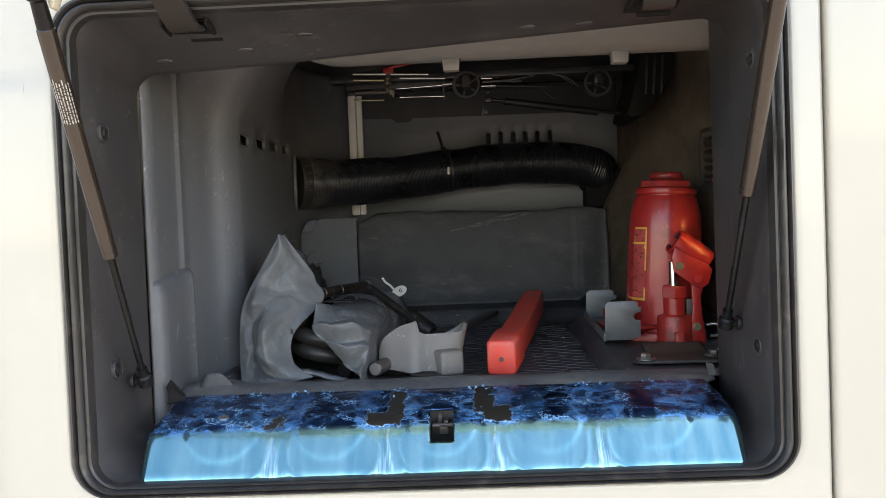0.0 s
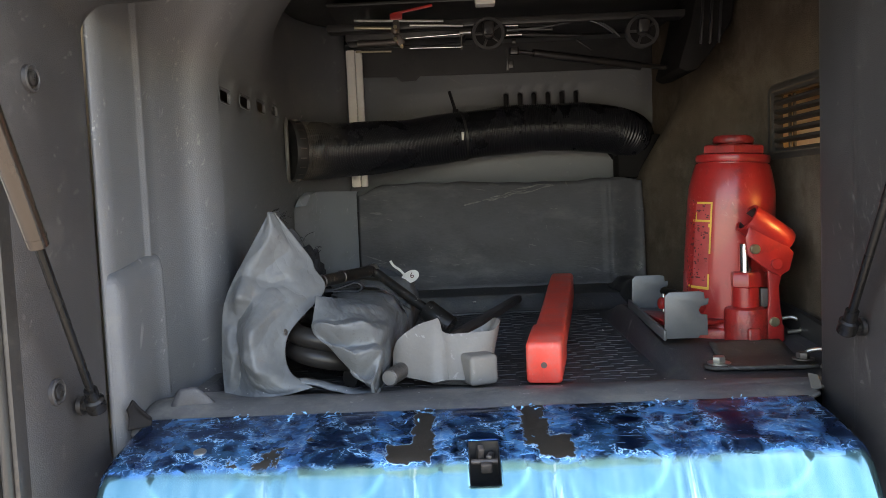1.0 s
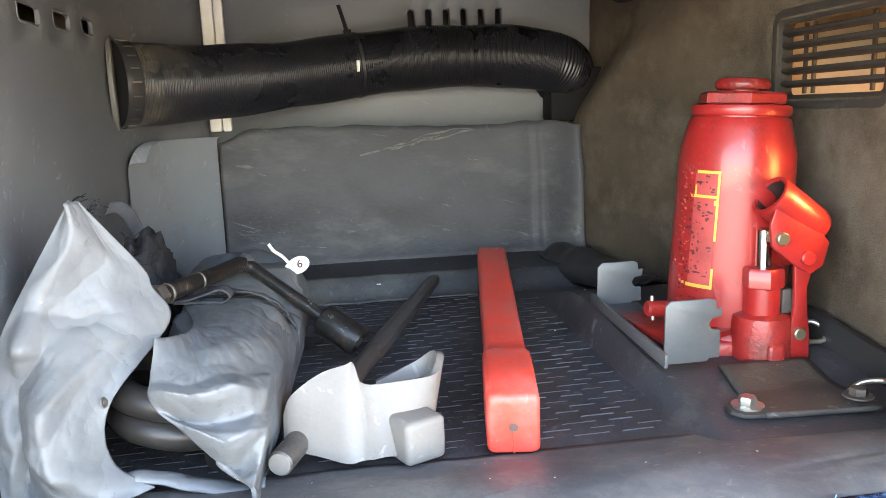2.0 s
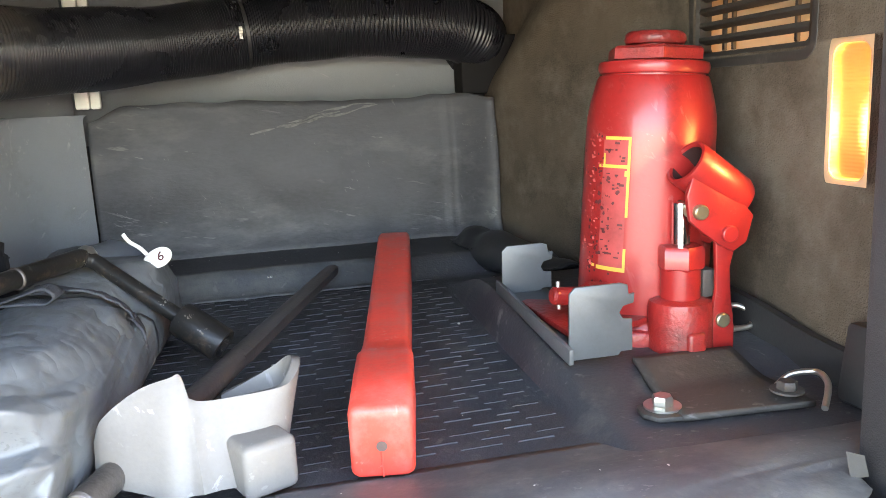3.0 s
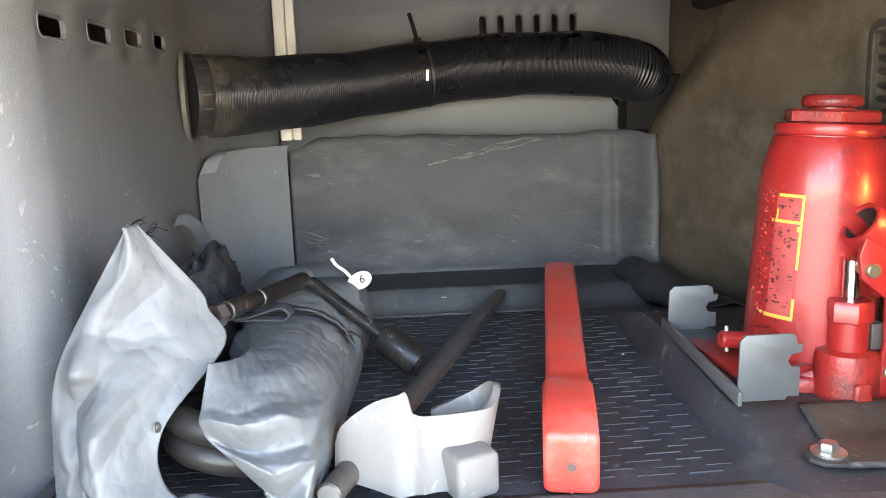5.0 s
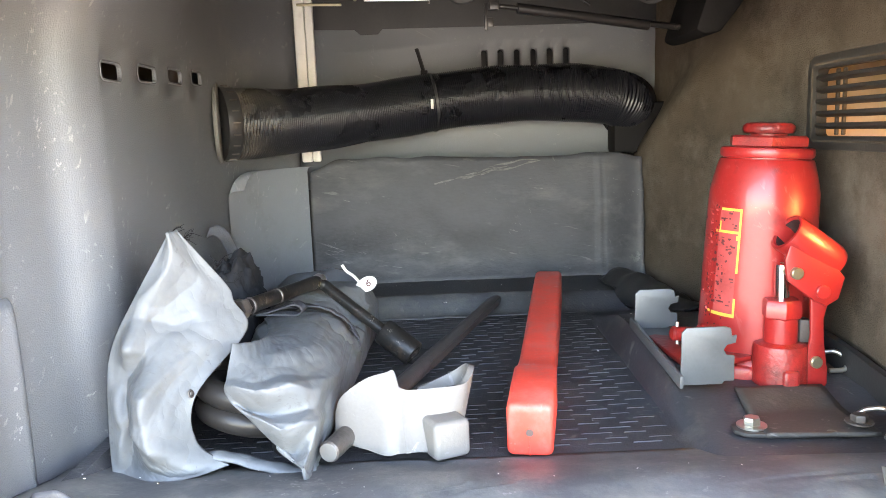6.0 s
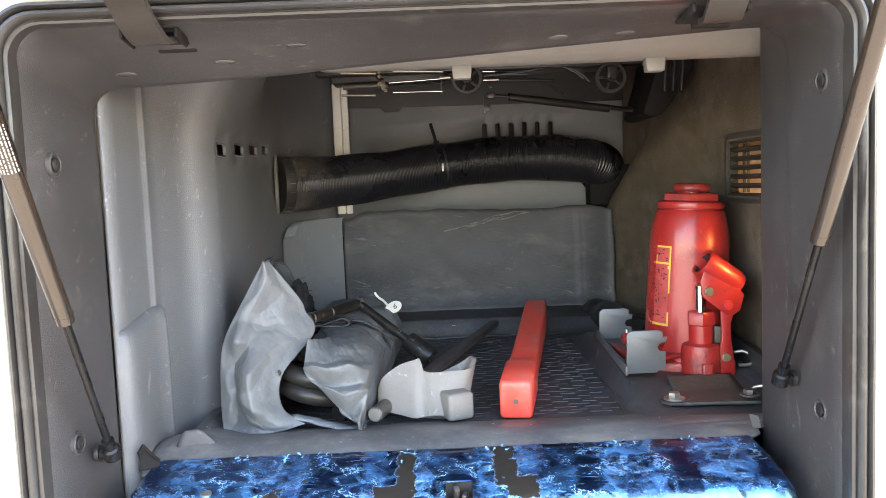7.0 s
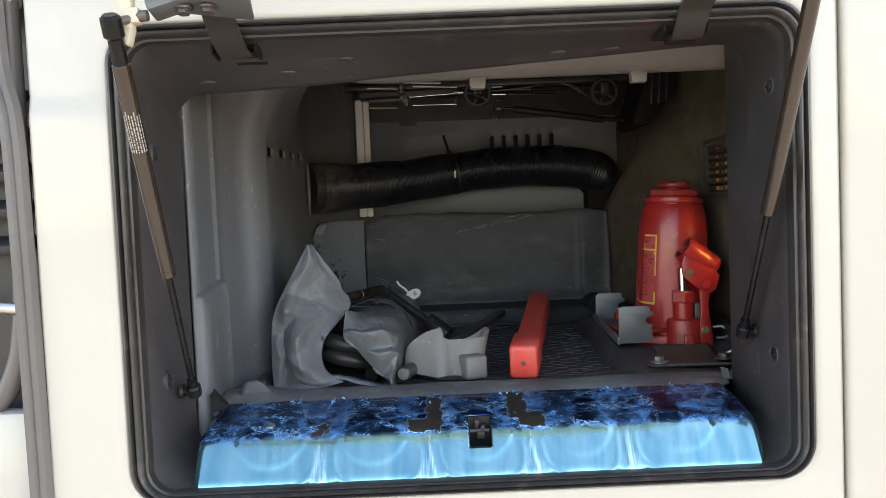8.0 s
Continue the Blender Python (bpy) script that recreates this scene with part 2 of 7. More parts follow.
    squeeze.inputs["Scale"].default_value = (0.62, 1.0, 0.0)
    link(shift.outputs[0], squeeze.inputs["Vector"])
    cells = n.new("ShaderNodeTexVoronoi")
    cells.feature = "DISTANCE_TO_EDGE"
    cells.inputs["Scale"].default_value = 52
    link(squeeze.outputs["Vector"], cells.inputs["Vector"])
    ridge = op("MULTIPLY", op("SUBTRACT", 1.0, step(cells.outputs["Distance"], 0.06, 0.17)), upper)
    ridge = op("MULTIPLY", ridge, step(noisy(15, 2.0).outputs["Fac"], 0.38, 0.54))
    # long scrapes across the film, and fine crumbs over its front third
    along = n.new("ShaderNodeMapping")
    along.inputs["Scale"].default_value = (26, 330, 100)
    link(co.outputs["Object"], along.inputs["Vector"])
    scrape = op("MULTIPLY", step(noisy(1.0, 4.0, along.outputs["Vector"], 0.6).outputs["Fac"], 0.60, 0.66), op("MULTIPLY", upper, step(noisy(18, 2.0).outputs["Fac"], 0.46, 0.60)))
    crumbs_ = op("MULTIPLY", step(noisy(170, 4.0).outputs["Fac"], 0.60, 0.66), op("MULTIPLY", upper, inside(xr, -0.330, -0.150, 0.03)))
    # crumple lines: thin bent ridges
    crumple = None
    for s, w in ((70, 0.020), (130, 0.034)):
        r = op("SUBTRACT", 1.0, step(op("ABSOLUTE", op("SUBTRACT", noisy(s, 2.0, None, 0.55).outputs["Fac"], 0.5)), 0.0, w))
        crumple = r if crumple is None else op("MAXIMUM", crumple, r)
    craze = op("MULTIPLY", crumple, op("MULTIPLY", op("MAXIMUM", op("MULTIPLY", patches, 0.7), ridge), step(noisy(52, 3.0).outputs["Fac"], 0.42, 0.58)))
    # bare places: two stepped ones and small spots, down to the dark sill
    bare = None
    fringe = None
    for x0, x1, y0, y1 in ((-0.062, -0.0445, 0.888, 1.00), (-0.084, -0.0445, 0.888, 0.912), (0.038, 0.060, 0.905, 1.00), (0.048, 0.078, 0.888, 0.918)):
        b_ = op("MULTIPLY", inside(xr, x0, x1, 0.0012), inside(yr, y0, y1, 0.0012))
        f_ = op("MULTIPLY", inside(xr, x0 - 0.0008, x1 + 0.0008, 0.0010), inside(yr, y0 - 0.0012, y1 + 0.0008, 0.0010))
        bare = b_ if bare is None else op("MAXIMUM", bare, b_)
        fringe = f_ if fringe is None else op("MAXIMUM", fringe, f_)
    spot_n = noisy(40, 5.0).outputs["Fac"]
    near = op("MULTIPLY", inside(xr, -0.222, -0.165, 0.004), inside(yr, 0.887, 0.912, 0.003))
    spots = op("MULTIPLY", step(op("ADD", spot_n, op("MULTIPLY", near, 0.10)), 0.668, 0.676), upper)
    spot_rim = op("MULTIPLY", step(op("ADD", spot_n, op("MULTIPLY", near, 0.10)), 0.660, 0.667), upper)
    bare = op("MAXIMUM", bare, spots)
    fringe = op("SUBTRACT", op("MAXIMUM", fringe, spot_rim), bare, 1)
    white = op("MAXIMUM", op("MAXIMUM", op("MULTIPLY", scrape, 0.6), op("MULTIPLY", crumbs_, 0.4)), craze)
    white = op("MAXIMUM", white, op("MULTIPLY", fringe, step(noisy(110, 3.0).outputs["Fac"], 0.36, 0.52)))
    streak = n.new("ShaderNodeMapping")
    streak.inputs["Scale"].default_value = (60, 9, 9)
    link(co.outputs["Object"], streak.inputs["Vector"])
    # reflections put into the colour: pale sky on the front, dark interior on top
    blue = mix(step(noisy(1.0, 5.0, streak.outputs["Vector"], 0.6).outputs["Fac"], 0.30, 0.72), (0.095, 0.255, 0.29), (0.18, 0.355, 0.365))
    dark_reflect = mix(step(noisy(11, 6.0).outputs["Fac"], 0.25, 0.75), (0.010, 0.021, 0.066), (0.022, 0.075, 0.22))
    # pale pleat streaks fanning out between the pads, and grime along the bottom edge
    Z = sep.outputs["Z"]
    fine_s = n.new("ShaderNodeMapping")
    fine_s.inputs["Scale"].default_value = (420, 30, 30)
    link(co.outputs["Object"], fine_s.inputs["Vector"])
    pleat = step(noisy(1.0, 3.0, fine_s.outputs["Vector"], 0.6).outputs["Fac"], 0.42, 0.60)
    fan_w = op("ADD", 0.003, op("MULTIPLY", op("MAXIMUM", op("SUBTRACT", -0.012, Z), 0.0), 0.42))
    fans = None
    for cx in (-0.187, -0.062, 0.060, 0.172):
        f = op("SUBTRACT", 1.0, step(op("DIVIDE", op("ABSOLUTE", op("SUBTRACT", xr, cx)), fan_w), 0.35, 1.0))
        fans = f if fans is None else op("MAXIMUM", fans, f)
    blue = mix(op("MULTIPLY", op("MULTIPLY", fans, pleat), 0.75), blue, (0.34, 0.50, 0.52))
    grime = op("MULTIPLY", op("SUBTRACT", 1.0, step(op("ADD", Z, op("MULTIPLY", ragged, 0.35)), -0.0535, -0.0500)), step(noisy(34, 5.0).outputs["Fac"], 0.40, 0.58))
    blue = mix(op("MULTIPLY", grime, 0.85), blue, (0.075, 0.065, 0.050))
    col = mix(upper, blue, dark_reflect)
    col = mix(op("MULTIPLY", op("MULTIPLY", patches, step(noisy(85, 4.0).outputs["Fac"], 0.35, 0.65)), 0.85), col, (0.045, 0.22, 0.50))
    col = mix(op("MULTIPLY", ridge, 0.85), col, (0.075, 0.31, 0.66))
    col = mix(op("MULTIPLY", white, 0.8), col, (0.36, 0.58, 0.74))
    col = mix(bare, col, (0.024, 0.020, 0.016))
    link(col, b.inputs["Base Color"])
    dull = op("MAXIMUM", op("MULTIPLY", white, 0.9), op("MAXIMUM", op("MULTIPLY", patches, 0.45), op("MULTIPLY", bare, 0.95)))
    link(op("SUBTRACT", 0.92, op("MULTIPLY", dull, 0.9)), b.inputs["Metallic"])
    smear = op("MULTIPLY", step(noisy(20, 5.0).outputs["Fac"], 0.4, 0.7), 0.10)
    link(op("ADD", op("ADD", 0.17, smear), op("MULTIPLY", dull, 0.28)), b.inputs["Roughness"])
    h = op("ADD", op("MULTIPLY", op("MAXIMUM", craze, fringe), 1.0), op("ADD", op("ADD", op("MULTIPLY", bare, -1.0), op("MULTIPLY", ridge, 1.0)), op("MULTIPLY", op("MULTIPLY", noisy(60, 3.0).outputs["Fac"], patches), 1.6)))
    h = op("MULTIPLY", h, op("SUBTRACT", 1.0, op("MULTIPLY", bare, 0.9)))
    bp = n.new("ShaderNodeBump")
    bp.inputs["Strength"].default_value, bp.inputs["Distance"].default_value = 0.6, 0.0013
    link(h, bp.inputs["Height"])
    link(bp.outputs["Normal"], b.inputs["Normal"])
    return m


M_FILM = film_material()


def crumple(m, scales, distance):
    """Adds sharp little creases to a cloth material's relief."""
    nt, n = m.node_tree, m.node_tree.nodes
    b = n["Principled BSDF"]
    last = b.inputs["Normal"].links[0].from_socket
    co = n.new("ShaderNodeTexCoord")
    for scale in scales:
        t = n.new("ShaderNodeTexNoise")
        t.inputs["Scale"].default_value, t.inputs["Detail"].default_value = scale, 0.5
        nt.links.new(co.outputs["Object"], t.inputs["Vector"])
        a = n.new("ShaderNodeMath")
        a.operation = "SUBTRACT"
        a.inputs[1].default_value = 0.5
        nt.links.new(t.outputs["Fac"], a.inputs[0])
        c = n.new("ShaderNodeMath")
        c.operation = "ABSOLUTE"
        nt.links.new(a.outputs[0], c.inputs[0])
        bp = n.new("ShaderNodeBump")
        bp.inputs["Strength"].default_value, bp.inputs["Distance"].default_value = 0.8, distance * 60 / scale
        nt.links.new(c.outputs[0], bp.inputs["Height"])
        nt.links.new(last, bp.inputs["Normal"])
        last = bp.outputs["Normal"]
    nt.links.new(last, b.inputs["Normal"])


crumple(M_PVC, (26, 60), 0.0026)


def glow(name, colour, strength):
    m = bpy.data.materials.new(name)
    m.use_nodes = True
    b = m.node_tree.nodes["Principled BSDF"]
    b.inputs["Base Color"].default_value = (*colour, 1)
    b.inputs["Emission Color"].default_value = (*colour, 1)
    b.inputs["Emission Strength"].default_value = strength
    return m


M_BULB = glow("lit_bulb", (1.0, 0.56, 0.21), 13.0)


def lens_material():
    m = bpy.data.materials.new("ribbed_lamp_lens")
    m.use_nodes = True
    nt, n = m.node_tree, m.node_tree.nodes
    b = n["Principled BSDF"]
    b.inputs["Base Color"].default_value = (1.0, 0.80, 0.52, 1)
    b.inputs["Roughness"].default_value = 0.32
    b.inputs["Transmission Weight"].default_value = 0.95
    b.inputs["IOR"].default_value = 1.25
    w = n.new("ShaderNodeTexWave")
    w.bands_direction = "Z"
    w.inputs["Scale"].default_value = 110
    co = n.new("ShaderNodeTexCoord")
    bp = n.new("ShaderNodeBump")
    bp.inputs["Strength"].default_value, bp.inputs["Distance"].default_value = 0.4, 0.001
    nt.links.new(co.outputs["Object"], w.inputs["Vector"])
    nt.links.new(w.outputs["Fac"], bp.inputs["Height"])
    nt.links.new(bp.outputs["Normal"], b.inputs["Normal"])
    return m


M_LENS = lens_material()


# ---------------------------------------------------------------- building helpers
def finish(name, bm, material, sharp=38.0):
    bm.normal_update()
    for e in bm.edges:
        if len(e.link_faces) == 2 and e.calc_face_angle(0) > radians(sharp):
            e.smooth = False
    for f in bm.faces:
        f.smooth = True
    me = bpy.data.meshes.new(name)
    bm.to_mesh(me)
    bm.free()
    for mm in material if isinstance(material, (list, tuple)) else [material]:
        me.materials.append(mm)
    return me


def part(name, bm, material, parent, label="", sharp=38.0):
    ob = new(name, finish(name, bm, material, sharp))
    ob.parent = parent
    if parent is not None:
        ob.matrix_parent_inverse = parent.matrix_world.inverted()
    if label:
        tagged(ob, label)
    return ob


def thing(name, label, category, at=(0, 0, 0), group=""):
    ob = new(name)
    ob.empty_display_size = 0.02
    ob.matrix_world = Matrix.Translation(at)
    ob.matrix_basis = Matrix.Translation(at)
    bpy.context.view_layer.update()
    return tagged(ob, label, category, group)


def structure(name, bm, material, label, category, sharp=38.0):
    ob = new(name, finish(name, bm, material, sharp))
    return tagged(ob, label, category, kind="structure")


def thicken(ob, t, offset=1.0):
    s = ob.modifiers.new("thickness", "SOLIDIFY")
    s.thickness, s.offset = t, offset
    return ob


def quads(bm, grid, closed_u=False, closed_v=False, skip=()):
    """Faces over a grid of coordinates: grid[v][u]."""
    vs = [[bm.verts.new(p) for p in row] for row in grid]
    nv, nu = len(vs), len(vs[0])
    for j in range(nv - (0 if closed_v else 1)):
        for i in range(nu - (0 if closed_u else 1)):
            if (i, j) in skip:
                continue
            q = [vs[j][i], vs[j][(i + 1) % nu], vs[(j + 1) % nv][(i + 1) % nu], vs[(j + 1) % nv][i]]
            if len({v.index if v.index >= 0 else id(v) for v in q}) == 4:
                bm.faces.new(q)
    return vs


def box(bm, size, m=None, bevel=0.0, seg=2):
    sub = bmesh.new()
    bmesh.ops.create_cube(sub, size=1.0, matrix=Matrix.Diagonal((*size, 1)))
    if bevel:
        bmesh.ops.bevel(sub, geom=sub.edges[:], offset=bevel, segments=seg, affect="EDGES", profile=0.5)
    if m is not None:
        bmesh.ops.transform(sub, matrix=m, verts=sub.verts[:])
    me = bpy.data.meshes.new("tmp")
    sub.to_mesh(me)
    sub.free()
    bm.from_mesh(me)
    bpy.data.meshes.remove(me)
    return bm


def box_at(size, at, rot=(0, 0, 0), bevel=0.0, seg=2, bm=None):
    return box(bm or bmesh.new(), size, pose(*at, *rot), bevel, seg)


def axis_frame(p0, p1):
    z = (Vector(p1) - Vector(p0)).normalized()
    return Matrix.Translation(p0) @ z.to_track_quat("Z", "Y").to_matrix().to_4x4()


def lathe(profile, m=None, seg=32, bm=None, cap=True):
    """A turned shape round local z; profile: (radius, z)."""
    bm = bm or bmesh.new()
    m = m or Matrix()
    rows = [[m @ Vector((r * math.cos(2 * math.pi * i / seg), r * math.sin(2 * math.pi * i / seg), z)) for i in range(seg)] for r, z in profile]
    vs = quads(bm, rows, closed_u=True)
    if cap:
        bm.faces.new(list(reversed(vs[0])))
        bm.faces.new(vs[-1])
    return bm


def rod(p0, p1, r, bm=None, seg=16, bevel=0.0, r1=None):
    L = (Vector(p1) - Vector(p0)).length
    r1 = r if r1 is None else r1
    b = min(bevel, r * 0.5, L * 0.3)
    prof = [(r - b, 0), (r, b), (r1, L - b), (r1 - b, L)] if b else [(r, 0), (r1, L)]
    return lathe(prof, axis_frame(p0, p1), seg, bm)


def smooth_path(pts, n):
    """n points on a smooth curve through pts."""
    P = [Vector(p) for p in pts]
    P = [2 * P[0] - P[1]] + P + [2 * P[-1] - P[-2]]
    out, k = [], len(pts) - 1
    for i in range(n):
        s = i / (n - 1) * k
        j = min(int(s), k - 1)
        t = s - j
        a, b, c, d = P[j], P[j + 1], P[j + 2], P[j + 3]
        out.append(0.5 * ((2 * b) + (c - a) * t + (2 * a - 5 * b + 4 * c - d) * t * t + (3 * b - a - 3 * c + d) * t ** 3))
    return out


def sweep(pts, radius, seg=16, bm=None, cap=True, section=None):
    """A tube along pts; radius: a number or f(i). section: (x, y) outline in place of the circle."""
    bm = bm or bmesh.new()
    pts = [Vector(p) for p in pts]
    rows, up = [], Vector((0, 0, 1))
    t0 = (pts[1] - pts[0]).normalized()
    side = t0.cross(up)
    side = (side if side.length > 0.05 else Vector((1, 0, 0))).normalized()
    for i, p in enumerate(pts):
        t = (pts[min(i + 1, len(pts) - 1)] - pts[max(i - 1, 0)]).normalized()
        side = (side - t * side.dot(t)).normalized()
        nn = side.cross(t)
        r = radius(i) if callable(radius) else radius
        outline = section or [(math.cos(2 * math.pi * k / seg), math.sin(2 * math.pi * k / seg)) for k in range(seg)]
        rows.append([p + side * (x * r) + nn * (y * r) for x, y in outline])
    vs = quads(bm, rows, closed_u=True)
    if cap:
        bm.faces.new(list(reversed(vs[0])))
        bm.faces.new(vs[-1])
    return bm


def rounded_rect(x0, x1, z0, z1, r, corner=10, side=26):
    """A loop of (x, z), anticlockwise as seen from the camera's side, starting low right."""
    out = []
    for cx, cz, a0, p, q in ((x1 - r, z0 + r, -90, (x1, z0 + r), (x1, z1 - r)), (x1 - r, z1 - r, 0, (x1 - r, z1), (x0 + r, z1)),
                             (x0 + r, z1 - r, 90, (x0, z1 - r), (x0, z0 + r)), (x0 + r, z0 + r, 180, (x0 + r, z0), (x1 - r, z0))):
        for i in range(corner + 1):
            a = radians(a0 + 90 * i / corner)
            out.append((cx + r * math.cos(a), cz + r * math.sin(a)))
        for i in range(1, side):
            s = i / side
            out.append((p[0] + (q[0] - p[0]) * s, p[1] + (q[1] - p[1]) * s))
    return out


def ring(loops):
    """A band through loops given as (x0, x1, z0, z1, r, y)."""
    bm = bmesh.new()
    quads(bm, [[(x, y, z) for x, z in rounded_rect(x0, x1, z0, z1, r)] for x0, x1, z0, z1, r, y in loops], closed_u=True)
    bmesh.ops.recalc_face_normals(bm, faces=bm.faces[:])
    return bm


def prism(outline, lo, hi, axis="z", bevel=0.0, m=None, seg=2):
    """A plate: outline in the two other axes, from lo to hi along the axis."""
    sub = bmesh.new()

    def place(a, b, c):
        return {"z": (a, b, c), "y": (a, c, b), "x": (c, a, b)}[axis]
    bot = [sub.verts.new(place(a, b, lo)) for a, b in outline]
    top = [sub.verts.new(place(a, b, hi)) for a, b in outline]
    k = len(outline)
    sub.faces.new(bot), sub.faces.new(top)
    for i in range(k):
        sub.faces.new((bot[i], bot[(i + 1) % k], top[(i + 1) % k], top[i]))
    bmesh.ops.recalc_face_normals(sub, faces=sub.faces[:])
    if bevel:
        bmesh.ops.bevel(sub, geom=sub.edges[:], offset=bevel, segments=seg, affect="EDGES", profile=0.5)
    if m is not None:
        bmesh.ops.transform(sub, matrix=m, verts=sub.verts[:])
    return sub


def join(*bms):
    out = bmesh.new()
    for b in bms:
        me = bpy.data.meshes.new("tmp")
        b.to_mesh(me)
        b.free()
        out.from_mesh(me)
        bpy.data.meshes.remove(me)
    return out


def sstep(a, b, x):
    t = min(1.0, max(0.0, (x - a) / (b - a)))
    return t * t * (3 - 2 * t)


def wob(p, s, k=0.0):
    return noise.noise(Vector(p) * s + Vector((k, k * 1.7, -k)))


# ---------------------------------------------------------------- setting: yard and cab shell
bm = bmesh.new()
quads(bm, [[(-400, -400, -1.15), (400, -400, -1.15)], [(-400, 400, -1.15), (400, 400, -1.15)]])
structure("ground", bm, M_ASPHALT, "weathered grey asphalt yard under the parked truck", "ground")

# the cab's hidden box: far side, ends, roof and underside
bm = bmesh.new()
X0, X1, Y0, Y1, Z0, Z1 = -1.4, 1.4, 0.90, 3.2, -0.5, 1.9
quads(bm, [[(X0, Y0, Z0), (X0, Y1, Z0), (X1, Y1, Z0), (X1, Y0, Z0)], [(X0, Y0, Z1), (X0, Y1, Z1), (X1, Y1, Z1), (X1, Y0, Z1)]])
quads(bm, [[(X0, Y0, Z1), (X1, Y0, Z1)], [(X0, Y1, Z1), (X1, Y1, Z1)]])
quads(bm, [[(X0, Y0, Z0), (X1, Y0, Z0)], [(X0, Y1, Z0), (X1, Y1, Z0)]])
thicken(structure("wall_cab_shell", bm, M_WHITE, "white painted sheet walls and roof of the truck cab", "cab body"), 0.02, 0.0)

# outer panel with the locker's opening; a soft swage line runs across its front part
OP = (-0.3905, 0.3725, -0.0590, 0.4702)


def swage(x, z):
    return -0.005 * (1 - sstep(0.372, 0.400, z)) * (1 - sstep(-0.40, -0.36, x))


def hole(d, r=0.043):
    return rounded_rect(OP[0] + d, OP[1] - d, OP[2] + d, OP[3] - d, max(0.02, r - d), 10, 40)


bm = bmesh.new()
rows = []
for d, y in ((-0.030, 0.838), (-0.020, 0.838), (-0.010, 0.838), (-0.004, 0.838), (-0.0015, 0.8392), (0.0, 0.843), (0.0005, 0.87)):
    rows.append([(x, y + swage(x, z), z) for x, z in hole(d)])
quads(bm, rows, closed_u=True)
PX0, PX1 = -0.4775, 0.4065
hx0, hx1, hz0, hz1 = OP[0] - 0.03, OP[1] + 0.03, OP[2] - 0.03, OP[3] + 0.03
ring0 = hole(-0.030)


def fan(corner, test):
    """Fills the square corner left outside the rounded ring."""
    pts_ = [p for p in ring0 if test(p)]
    c = bm.verts.new((corner[0], 0.838 + swage(*corner), corner[1]))
    vv = [bm.verts.new((x, 0.838 + swage(x, z), z)) for x, z in pts_]
    for a_, b_ in zip(vv, vv[1:]):
        bm.faces.new((c, a_, b_))


rr = 0.073
fan((hx1, hz0), lambda p: p[0] > hx1 - rr - 1e-6 and p[1] < hz0 + rr + 1e-6)
fan((hx1, hz1), lambda p: p[0] > hx1 - rr - 1e-6 and p[1] > hz1 - rr - 1e-6)
fan((hx0, hz1), lambda p: p[0] < hx0 + rr + 1e-6 and p[1] > hz1 - rr - 1e-6)
fan((hx0, hz0), lambda p: p[0] < hx0 + rr + 1e-6 and p[1] < hz0 + rr + 1e-6)
zl = sorted({-0.5, 1.9, *[hz0 + (hz1 - hz0) * k / 40 for k in range(41)], *[0.36 + 0.004 * k for k in range(13)]})
quads(bm, [[(x, 0.838 + swage(x, z), z) for x in (PX0 + 0.004, -0.45, hx0)] for z in zl])
quads(bm, [[(PX0 + 0.004, 0.838 + swage(-0.5, z), z) for z in zl], [(PX0 + 0.001, 0.8395 + swage(-0.5, z), z) for z in zl], [(PX0, 0.845 + swage(-0.5, z), z) for z in zl], [(PX0, 0.875, z) for z in zl]])
quads(bm, [[(x, y, z) for x, y in ((hx1, 0.838), (PX1 - 0.004, 0.838), (PX1 - 0.0012, 0.8395), (PX1, 0.844), (PX1, 0.875))] for z in zl])
quads(bm, [[(x, 0.838, z) for x in (hx0, hx1)] for z in (hz1, 1.0, 1.9)])
quads(bm, [[(x, 0.838 + swage(x, z), z) for x in (hx0, -0.38, -0.34, hx1)] for z in (-0.5, hz0)])
bmesh.ops.remove_doubles(bm, verts=bm.verts[:], dist=1e-5)
for f in bm.faces:
    f.normal_update()
    if f.normal.y > 0.2 or (abs(f.normal.y) < 0.2 and f.normal.dot(f.calc_center_median() - Vector((0, 0.85, 0.2))) > 0 and abs(f.calc_center_median().x) < 0.395 and -0.06 < f.calc_center_median().z < 0.47):
        f.normal_flip()
structure("wall_outer_panel", bm, M_WHITE, "glossy white painted cab side panel around the locker", "body panel", sharp=60)

bm = box_at((1.0, 0.03, 2.4), (0.9090, 0.848, 0.70), bevel=0.006, seg=3)
structure("wall_outer_panel_rear", bm, M_WHITE, "glossy white painted cab panel beyond the shut line", "body panel")
bm = box_at((0.03, 0.01, 2.4), (0.409, 0.872, 0.70))
M_RUST = mat("rusty_brown_sealant", (0.22, 0.15, 0.10), 0.7, vary=0.4, scale=(14, 160), bump=0.2, dirt=(0.10, 0.07, 0.05), dirt_amount=0.5, dirt_scale=20)
structure("trim_shut_line", bm, M_RUST, "rusty brown sealing strip in the shut line between panels", "trim")

# front of the cab: rubber edge strip, slatted intake, lower bodywork
sec = [(-0.6, -1), (0.6, -1), (1, -0.3), (0.7, 0.55), (0.25, 0.62), (0, 0.3), (-0.25, 0.62), (-0.7, 0.55), (-1, -0.3)]
pts = smooth_path([(-0.514, 0.832, 0.95), (-0.512, 0.832, 0.60), (-0.509, 0.832, 0.44), (-0.496, 0.828, 0.37), (-0.493, 0.828, 0.25), (-0.490, 0.828, 0.0), (-0.487, 0.828, -0.5)], 40)
bm = bmesh.new()
